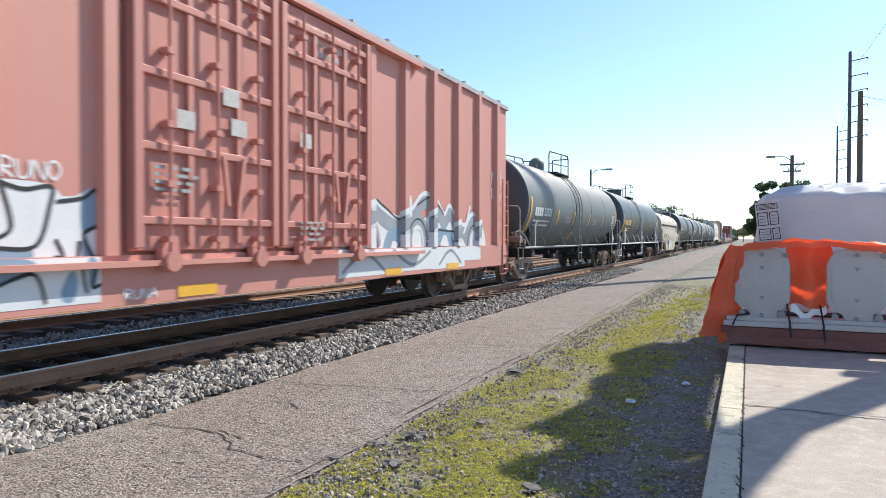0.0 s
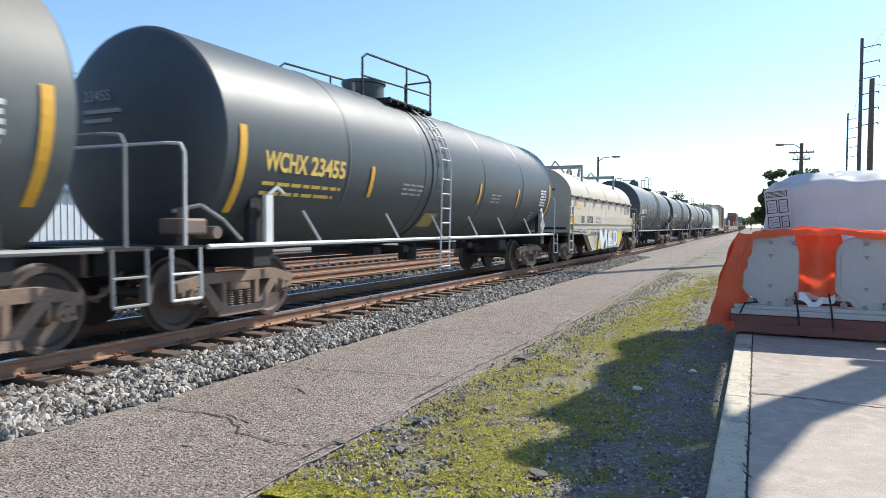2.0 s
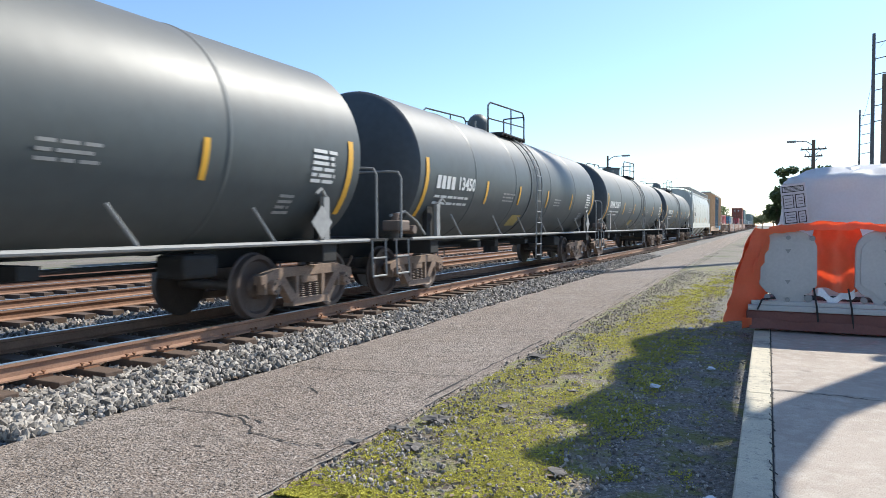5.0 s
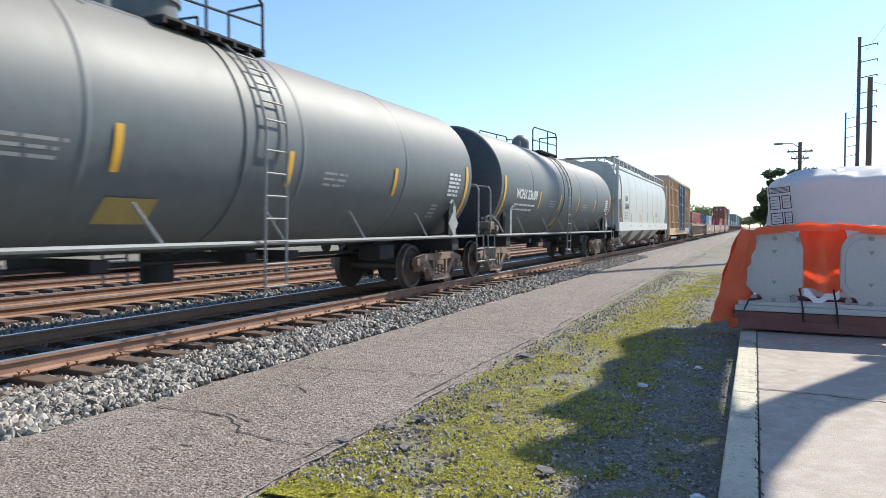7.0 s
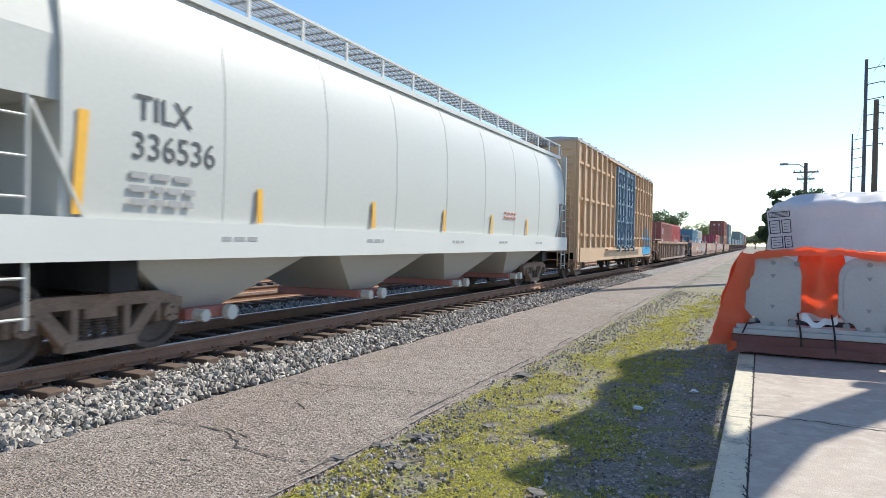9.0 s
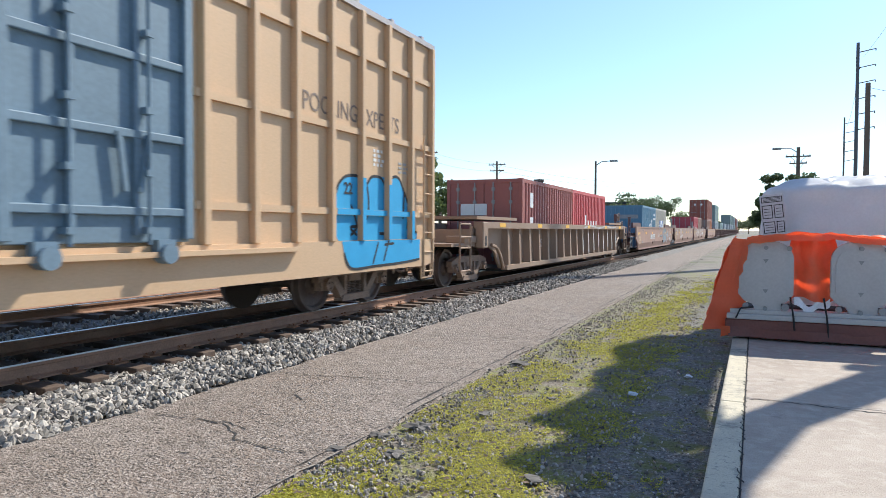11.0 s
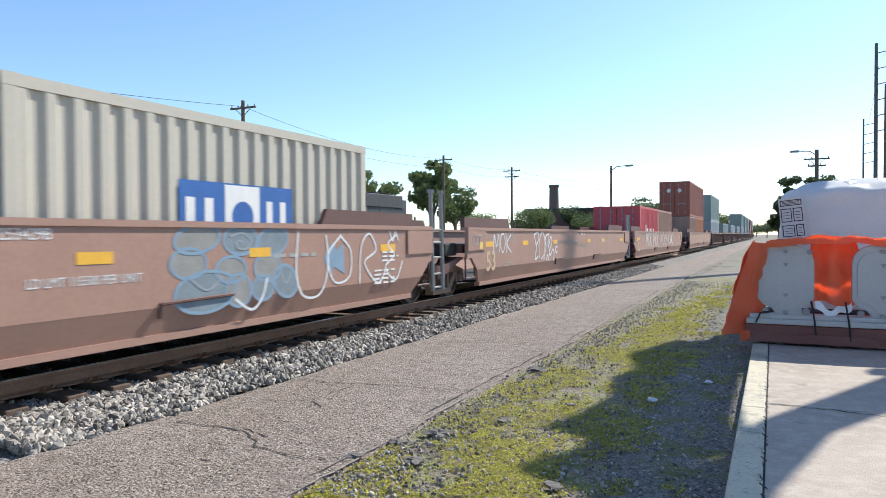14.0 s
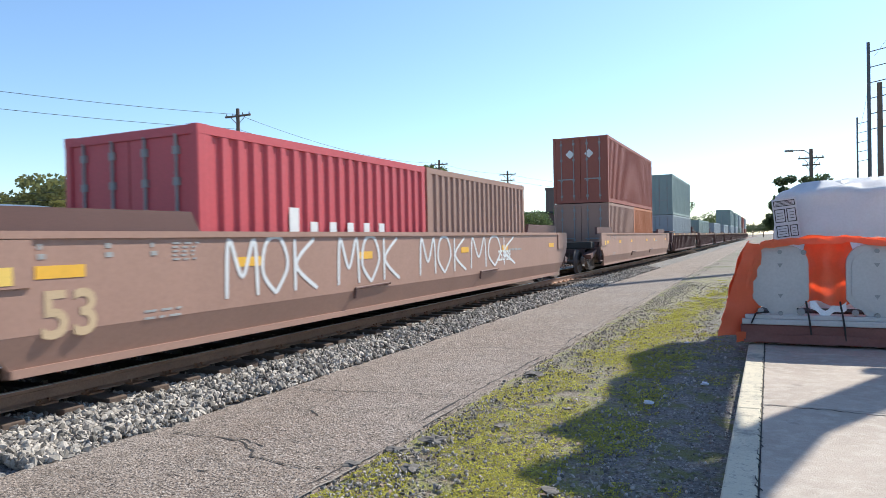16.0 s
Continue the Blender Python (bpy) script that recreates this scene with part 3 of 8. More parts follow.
def graf_parts(parent, x, strokes, width, material, name="graffiti"):
    """Lines of (y, z), swept as thin ribbons."""
    out = []
    for s in strokes:
        bm = bmesh.new()
        pts = [Vector((0, y, z)) for y, z in s]
        fine = []
        n = len(pts)
        for i in range(n - 1):
            p0, p1, p2, p3 = pts[max(i - 1, 0)], pts[i], pts[i + 1], pts[min(i + 2, n - 1)]
            for j in range(6):
                f = j / 6
                fine.append(0.5 * (2 * p1 + (p2 - p0) * f + (2 * p0 - 5 * p1 + 4 * p2 - p3) * f * f + (3 * p1 - p0 - 3 * p2 + p3) * f ** 3))
        fine.append(pts[-1])
        prev = None
        for i, p in enumerate(fine):
            d = (fine[min(i + 1, len(fine) - 1)] - fine[max(i - 1, 0)]).normalized()
            side = Vector((0, -d.z, d.y)) * width / 2 * (0.75 if i in (0, len(fine) - 1) else 1)
            cur = (bm.verts.new(p + side + Vector((x, 0, 0))), bm.verts.new(p - side + Vector((x, 0, 0))))
            if prev:
                bm.faces.new((prev[0], prev[1], cur[1], cur[0]))
            prev = cur
        out.append(part(name, bm, material, parent))
    return out


def graf_fill(parent, x, polys, k, name="graffiti"):
    for p in polys:
        bm = bmesh.new()
        # a smooth outline through the corner points
        n = len(p)
        ring = []
        for i in range(n):
            p0, p1, p2, p3 = (Vector((0, *p[(i + j - 1) % n])) for j in range(4))
            for j in range(4):
                f = j / 4
                ring.append(0.5 * (2 * p1 + (p2 - p0) * f + (2 * p0 - 5 * p1 + 4 * p2 - p3) * f * f + (3 * p1 - p0 - 3 * p2 + p3) * f ** 3))
        bm.faces.new([bm.verts.new((x, v.y, v.z)) for v in ring])
        bmesh.ops.triangulate(bm, faces=bm.faces[:])
        part(name, bm, M_GRAF[k], parent)


# ---- trucks ----
WHEELS_FRONT, WHEELS_REAR = [], []
WB, WR = 0.889, 0.457


def truck_meshes():
    bm = bmesh.new()
    for s in (-1, 1):
        x0 = 0.7525 * s
        # wheel: flange, tread, plate, hub (turned round the axle, along x)
        ring = [(x0 - 0.075 * s, 0.485), (x0 - 0.045 * s, 0.485), (x0 - 0.03 * s, 0.457), (x0 + 0.065 * s, 0.45), (x0 + 0.065 * s, 0.39), (x0 + 0.02 * s, 0.36), (x0 - 0.005 * s, 0.18), (x0 + 0.06 * s, 0.14), (x0 + 0.07 * s, 0.09)]
        n, rings = 36, []
        for xx, rr in ring:
            rings.append([bm.verts.new((xx, rr * math.cos(2 * math.pi * k / n), rr * math.sin(2 * math.pi * k / n))) for k in range(n)])
        for a, b in zip(rings, rings[1:]):
            for k in range(n):
                bm.faces.new((a[k], a[(k + 1) % n], b[(k + 1) % n], b[k]))
        bm.faces.new(rings[0])
    rod(bm, (-1.08, 0, 0), (1.08, 0, 0), 0.075, 12)
    for k in range(3):
        a = k * 2.0944
        rod(bm, (1.13, 0.06 * math.cos(a), 0.06 * math.sin(a)), (1.15, 0.06 * math.cos(a), 0.06 * math.sin(a)), 0.018, 6)
    bmesh.ops.recalc_face_normals(bm, faces=bm.faces[:])
    wheelset = mesh_of("wheelset", bm, M_WHEEL, 40)
    bm = bmesh.new()
    for s in (-1, 1):
        xa, xb = 0.92 * s, 1.06 * s
        lo, hi = min(xa, xb), max(xa, xb)
        # top chord, diagonals, bottom chord, pedestal jaws
        slab(bm, [(-1.12, 0.50), (-1.12, 0.62), (-0.72, 0.72), (0.72, 0.72), (1.12, 0.62), (1.12, 0.50), (0.70, 0.58), (-0.70, 0.58)], lo, hi)
        slab(bm, [(-0.80, 0.60), (-0.64, 0.62), (-0.26, 0.20), (-0.42, 0.16)], lo, hi)
        slab(bm, [(0.80, 0.60), (0.64, 0.62), (0.26, 0.20), (0.42, 0.16)], lo, hi)
        slab(bm, [(-0.46, 0.14), (0.46, 0.14), (0.42, 0.25), (-0.42, 0.25)], lo - 0.02, hi + 0.02)
        slab(bm, [(-0.36, 0.25), (-0.28, 0.25), (-0.28, 0.60), (-0.36, 0.60)], lo, hi)
        slab(bm, [(0.36, 0.25), (0.28, 0.25), (0.28, 0.60), (0.36, 0.60)], lo, hi)
        for yy in (-WB, WB):
            box(bm, lo, hi, yy - 0.16, yy - 0.11, 0.36, 0.56)
            box(bm, lo, hi, yy + 0.11, yy + 0.16, 0.36, 0.56)
            rod(bm, (xa - 0.02 * s, yy, WR), (xb + 0.07 * s, yy, WR), 0.105, 14)
    box(bm, -1.05, 1.05, -0.2, 0.2, 0.46, 0.66, 0.02)
    for yy in (-0.42, 0.42):
        box(bm, -0.85, 0.85, yy - 0.04, yy + 0.04, 0.36, 0.46)
    frame_me = mesh_of("side_frames", bm, M_TRUCK, 30)
    bm = bmesh.new()
    n, rings = 12, []
    for k in range(29):
        r = 0.056 + 0.014 * math.cos(k * math.pi / 2)
        rings.append([bm.verts.new((r * math.cos(2 * math.pi * q / n), r * math.sin(2 * math.pi * q / n), 0.25 + 0.22 * k / 28)) for q in range(n)])
    for a, b in zip(rings, rings[1:]):
        for q in range(n):
            bm.faces.new((a[q], a[(q + 1) % n], b[(q + 1) % n], b[q]))
    springs = mesh_of("spring", bm, M_SPRING)
    return wheelset, frame_me, springs


WHEELSET, SIDE_FRAMES, SPRINGS = truck_meshes()


def truck(car, y):
    t = part("truck", SIDE_FRAMES, None, car, "rusty cast-iron truck with coil springs", at=pose(0, y, 0))
    for sx in (-1, 1):
        for yy in (-0.17, 0, 0.17):
            part("spring", SPRINGS, None, t, at=pose(sx * 0.99, yy, 0))
    a = part("wheelset", WHEELSET, None, t, at=pose(0, -WB, WR))
    b = part("wheelset", WHEELSET, None, t, at=pose(0, WB, WR))
    WHEELS_FRONT.append(a)
    WHEELS_REAR.append(b)


def coupler(car, y, s):
    bm = bmesh.new()
    box(bm, -0.11, 0.11, y, y + 0.62 * s, 0.74, 0.98, 0.03)
    box(bm, -0.2, 0.2, y + 0.42 * s, y + 0.75 * s, 0.70, 1.02, 0.05)
    bent(bm, [(0.35, y, 0.75), (0.4, y + 0.3 * s, 0.5), (0.25, y + 0.6 * s, 0.42), (0.12, y + 0.78 * s, 0.55)], 0.03)
    part("coupler", bm, M_TRUCK, car)


def ladder(bm, x, y, z0, z1, width=0.42, step=0.3, r=0.014, along="y"):
    for o in (-width / 2, width / 2):
        rod(bm, (x, y + o, z0) if along == "y" else (x + o, y, z0), (x, y + o, z1) if along == "y" else (x + o, y, z1), r * 1.5)
    z = z0 + 0.1
    while z < z1:
        rod(bm, (x, y - width / 2, z) if along == "y" else (x - width / 2, y, z), (x, y + width / 2, z) if along == "y" else (x + width / 2, y, z), r)
        z += step


CARS = []


def car(name, s, label, category="freight car"):
    c = thing(name, pose(TRACK, s, RAIL), label, category, "cars of the passing train")
    CARS.append((c, s))
    return c


# ---- tank car ----
def tank_car(s, length, paint, label, ladder_at=0.0, dome="drum", text=None, ink=None, radius=1.5, seed=1, runner=M_RAILGREY, panel="white", mark_word=""):
    """length: from strip to strip along the shell."""
    c = car("tank_car", s, label)
    zc, half = 2.44, length / 2 + 0.28
    rng = random.Random(seed)
    bm = bmesh.new()
    seams = [half * f for f in (-0.62, -0.24, 0.2, 0.6)]
    barrel = [(-half, radius), (-half + 0.04, radius)]
    for q in seams:
        barrel += [(q - 0.06, radius), (q - 0.03, radius), (q - 0.012, radius + 0.012), (q + 0.012, radius + 0.012), (q + 0.03, radius), (q + 0.06, radius)]
    barrel += [(half - 0.04, radius), (half, radius)]
    lathe_y(bm, barrel, 64, 0, zc)
    part("shell", bm, paint, c, smooth=35)
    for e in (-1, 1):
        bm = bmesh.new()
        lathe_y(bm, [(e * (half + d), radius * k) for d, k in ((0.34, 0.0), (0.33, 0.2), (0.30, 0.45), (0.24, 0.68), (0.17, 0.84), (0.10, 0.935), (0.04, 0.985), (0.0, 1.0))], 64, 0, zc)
        part("tank_head", bm, M_HEAD_SHADED, c, "dished black tank end, darkened for shade", smooth=35)
    # band of the ladder saddle
    bm = bmesh.new()
    lathe_y(bm, [(ladder_at - 0.55, radius + 0.001), (ladder_at - 0.55, radius + 0.02), (ladder_at - 0.42, radius + 0.02), (ladder_at - 0.42, radius + 0.001)], 64, 0, zc)
    part("band", bm, paint, c, smooth=35)
    # underframe: stub sills, saddles, end platforms, side runners
    tc = length / 2 - 0.45
    for e in (-1, 1):
        bm = bmesh.new()
        box(bm, -0.32, 0.32, e * (tc - 1.6), e * (half + 0.95), 0.72, 1.12, 0.02)
        box(bm, -1.42, 1.42, e * (tc - 0.18), e * (tc + 0.18), 0.78, 1.12, 0.02)
        for sx in (-1, 1):
            slab_pts = [(e * (tc - 0.14), 1.0), (e * (tc + 0.14), 1.0), (e * (tc + 0.10), 1.72), (e * (tc - 0.10), 1.72)]
            slab(bm, slab_pts, sx * 1.26 - 0.05, sx * 1.26 + 0.05)
        part("stub_sill", bm, M_UNDER, c)
        bm = bmesh.new()
        box(bm, -1.45, 1.45, e * (half + 0.35), e * (half + 0.95), 1.06, 1.10)
        part("end_platform", bm, M_UNDER, c)
        bm = bmesh.new()
        y = e * (half + 0.62)
        for sx in (-1, 1):
            bent(bm, [(sx * 1.42, y, 1.1), (sx * 1.42, y, 2.18), (sx * 1.36, y, 2.28), (sx * 1.1, y, 2.3)], 0.02)
            bent(bm, [(sx * 1.45, e * (half + 0.42), 1.08), (sx * 1.47, e * (half + 0.42), 0.48), (sx * 1.47, e * (half + 0.86), 0.48), (sx * 1.45, e * (half + 0.86), 1.08)], 0.018)
            bent(bm, [(sx * 1.46, e * (half + 0.42), 0.78), (sx * 1.46, e * (half + 0.86), 0.78)], 0.016)
        rod(bm, (-1.1, y, 2.3), (1.1, y, 2.3), 0.02)
        part("end_rail", bm, runner, c)
        for sx in (-1, 1):
            bm = bmesh.new()
            box(bm, sx * 1.42 - 0.03, sx * 1.42 + 0.03, e * (half - 0.85) - 0.07, e * (half - 0.85) + 0.07, 1.08, 1.75)
            bent(bm, [(sx * 1.43, e * (half - 0.85), 1.75), (sx * 1.46, e * (half - 1.0), 1.86), (sx * 1.46, e * (half - 1.12), 1.78)], 0.025)
            part("jack_post", bm, runner, c)
        truck(c, e * tc)
        coupler(c, e * (half + 0.6), e)
    yb = -half - 0.55
    bm = bmesh.new()
    box(bm, 1.05, 1.40, yb - 0.12, yb + 0.30, 1.22, 1.42, 0.03)
    rod(bm, (1.2, yb + 0.1, 1.1), (1.2, yb + 0.1, 1.55), 0.07, 10)
    rod(bm, (1.1, yb + 0.45, 1.25), (1.42, yb + 0.45, 1.25), 0.08, 10)
    part("valve_box", bm, M_SPRING, c, "dusty brake valve gear on the end platform")
    bm = bmesh.new()
    bent(bm, [(1.15, yb, 1.5), (1.3, yb + 0.3, 1.58), (1.38, yb + 0.6, 1.4), (1.4, yb + 0.9, 1.15)], 0.025, 6)
    part("brake_pipe", bm, M_RAILGREY, c)
    for sx in (-1, 1):
        bm = bmesh.new()
        rod(bm, (sx * 1.46, -half - 0.3, 1.08), (sx * 1.46, half + 0.3, 1.08), 0.032, 8)
        for f in (-0.72, -0.38, -0.12, 0.15, 0.42, 0.72):
            y = half * f
            rod(bm, (sx * 1.46, y, 1.08), (sx * 1.34, y - 0.3, 1.55), 0.022, 6)
        part("side_runner", bm, runner, c)
    # under-hung brake rigging and outlet
    bm = bmesh.new()
    rod(bm, (0.25, -tc + 1.4, 0.82), (0.25, tc - 1.4, 0.82), 0.03)
    rod(bm, (-0.4, -tc + 1.4, 0.7), (-0.4, tc - 1.4, 0.7), 0.025)
    rod(bm, (0, 0.3, 0.55), (0, 0.3, 1.1), 0.22, 14)
    for q in (-2.4, -1.2, 1.3, 2.3):
        box(bm, -0.7, 0.75, q - 0.1, q + 0.14, 0.78, 0.92)
    box(bm, 0.35, 0.85, tc - 2.3, tc - 1.7, 0.65, 0.95, 0.05)
    part("brake_rigging", bm, M_UNDER, c)
    # side ladder, climbing to the top platform
    for sx in (1, -1):
        bm = bmesh.new()
        for o in (-0.22, 0.22):
            pts = [(sx * 1.52, ladder_at + o, 0.42), (sx * 1.55, ladder_at + o, zc - 0.1)]
            for a in range(0, 8):
                ang = a * math.radians(9.5)
                pts.append((sx * (radius + 0.06) * math.cos(ang), ladder_at + o, zc + (radius + 0.06) * math.sin(ang)))
            bent(bm, pts, 0.02)
        z = 0.5
        while z < zc:
            rod(bm, (sx * 1.54, ladder_at - 0.22, z), (sx * 1.54, ladder_at + 0.22, z), 0.014)
            z += 0.3
        for a in range(1, 8):
            ang = a * math.radians(9.5)
            p = (sx * (radius + 0.06) * math.cos(ang), zc + (radius + 0.06) * math.sin(ang))
            rod(bm, (p[0], ladder_at - 0.22, p[1]), (p[0], ladder_at + 0.22, p[1]), 0.014)
        part("ladder", bm, runner, c)
    # top platform with its rails and fittings
    zt = zc + radius
    bm = bmesh.new()
    py0, py1 = ladder_at - 2.3, ladder_at + 0.5
    for sx in (-1, 1):
        box(bm, sx * 0.45, sx * 0.95, py0 + 1.0, py1, zt - 0.16, zt - 0.13)
        for q in range(7):
            yy = py0 + 1.0 + (py1 - py0 - 1.0) * q / 6
            box(bm, sx * 0.45, sx * 0.95, yy - 0.02, yy + 0.02, zt - 0.22, zt - 0.12)
    part("top_platform", bm, M_UNDER, c)
    bm = bmesh.new()
    for sx in (-1, 1):
        bent(bm, [(sx * 0.92, py0, zt - 0.25), (sx * 0.92, py0, zt + 0.42), (sx * 0.92, py0 + 0.15, zt + 0.52), (sx * 0.92, py1 - 0.15, zt + 0.62), (sx * 0.92, py1, zt + 0.52), (sx * 0.92, py1, zt - 0.15)], 0.022)
        rod(bm, (sx * 0.92, py1 - 1.1, zt - 0.2), (sx * 0.92, py1 - 1.1, zt + 0.58), 0.02)
        bent(bm, [(sx * 0.92, py0, zt + 0.1), (sx * 0.92, py1, zt + 0.22)], 0.018)
        bent(bm, [(sx * 0.3, py1, zt + 0.0), (sx * 0.3, py1, zt + 0.5), (sx * 0.92, py1, zt + 0.52)], 0.02)
    part("railing", bm, M_UNDER, c)
    bm = bmesh.new()
    my = ladder_at - 0.75
    if dome == "drum":
        rod(bm, (0, my, zt - 0.1), (0, my, zt + 0.28), 0.42, 20)
        rod(bm, (0, my, zt + 0.28), (0, my, zt + 0.34), 0.46, 20)
    else:
        rod(bm, (0, my, zt - 0.1), (0, my, zt + 0.22), 0.30, 20)
        bmesh.ops.create_uvsphere(bm, u_segments=16, v_segments=8, radius=0.3, matrix=Matrix.Translation((0, my, zt + 0.2)))
    part("manway", bm, paint, c, smooth=40)
    bm = bmesh.new()
    rod(bm, (0.15, my - 0.8, zt - 0.05), (0.15, my - 0.8, zt + 0.18), 0.12, 12)
    part("valve", bm, paint, c, smooth=40)
    # reflective strips, bent to the shell
    for q, zz0, zz1, w in [(-length / 2, 1.5, 2.62, 0.13), (length / 2, 1.5, 2.62, 0.13), (-length * 0.27, 1.82, 2.34, 0.11), (-length * 0.10, 1.85, 2.34, 0.10), (length * 0.085, 1.85, 2.34, 0.10), (length * 0.285, 1.85, 2.34, 0.10)]:
        bm = bmesh.new()
        prev = None
        for k in range(9):
            z = zz0 + (zz1 - zz0) * k / 8
            x = math.sqrt((radius + 0.014) ** 2 - (z - zc) ** 2)
            cur = (bm.verts.new((x, q - w / 2, z)), bm.verts.new((x, q + w / 2, z)))
            if prev:
                bm.faces.new((prev[0], prev[1], cur[1], cur[0]))
            prev = cur
        part("reflective_strip", bm, M_YELLOW, c)
    # writing; the shell is close to upright where it stands
    ink = ink or M_WHITE
    def on_shell(z):
        return math.sqrt((radius + 0.016) ** 2 - (z - zc) ** 2)
    def mark(y0, z, w, rows, h=0.05, gap=0.05, m=M_GREYMARK, sd=1):
        for r in range(rows):
            zz = z - r * (h + gap)
            b = bmesh.new()
            y = y0
            rr = random.Random(sd * 31 + r)
            end = y0 + w * rr.uniform(0.8, 1)
            while y < end - 0.02:
                d = min(end - y, rr.uniform(0.12, 0.4))
                x1, x0 = on_shell(zz), on_shell(zz - h)
                vs = [b.verts.new(v) for v in ((x0, y, zz - h), (x0, y + d, zz - h), (x1, y + d, zz), (x1, y, zz))]
                b.faces.new(vs)
                y += d + 0.05
            part("marking", b, m, c)
    left = -length / 2 + (0.95 if text == "23609" else 0.45)
    if text:
        # reporting mark as a plain bar group, then the number
        if mark_word:
            lettering(mark_word, 0.37, ink, c, (radius - 0.02, left, 2.19), turn=SIDE @ pose(0, 0, 0, 7.5, 0, 0), bold=0.010, squeeze=0.78)
        else:
            for k in range(4):
                b = bmesh.new()
                x1, x0 = on_shell(2.32), on_shell(2.06)
                yy = left + k * 0.225
                b.faces.new([b.verts.new(v) for v in ((x0, yy, 2.06), (x0, yy + 0.165, 2.06), (x1, yy + 0.165, 2.32), (x1, yy, 2.32))])
                part("mark_bar", b, ink, c)
        lettering(text, 0.37, ink, c, (radius - 0.02, left + 1.02, 2.19), turn=SIDE @ pose(0, 0, 0, 7.5, 0, 0), bold=0.010)
    mark(left, 1.93, 1.9, 2, 0.05, 0.08, ink, seed)
    mark(-length * 0.19, 2.12, 0.85, 3, 0.035, 0.05, M_GREYMARK, seed + 1)
    mark(length * 0.14, 2.12, 0.7, 3, 0.035, 0.05, M_GREYMARK, seed + 2)
    mark(length / 2 - 0.95, 2.42, 0.6, 6, 0.05, 0.035, M_GREYMARK if panel != "white" else M_WHITE, seed + 3)
    mark(length / 2 - 1.5, 1.75, 0.35, 4, 0.04, 0.035, M_GREYMARK, seed + 4)
    b = bmesh.new()
    zz = 1.6
    b.faces.new([b.verts.new(v) for v in ((on_shell(zz - 0.28), -length * 0.1, zz - 0.28), (on_shell(zz - 0.28), -length * 0.1 + 0.7, zz - 0.28), (on_shell(zz), -length * 0.1 + 0.7, zz), (on_shell(zz), -length * 0.1, zz))])
    part("notice_panel", b, mat("ochre notice", (0.38, 0.30, 0.10), 0.6, var=0.3), c)
    # diamond placard on the near saddle
    bm = bmesh.new()
    slab(bm, [(half - 1.05, 1.62), (half - 0.80, 1.37), (half - 1.05, 1.12), (half - 1.30, 1.37)], 1.50, 1.512)
    part("placard", bm, M_GREYMARK, c, "grey diamond hazard placard holder")
    # end writing
    if text:
        lettering(text, 0.2, M_GREYMARK, c, (-0.62, -half - 0.345, zc + 0.55), turn=END)
        for r in range(2):
            bm = bmesh.new()
            box(bm, -0.62, 0.05 - 0.15 * r, -half - 0.350, -half - 0.32, zc + 0.33 - r * 0.12, zc + 0.38 - r * 0.12)
            part("marking", bm, M_GREYMARK, c)
    return c


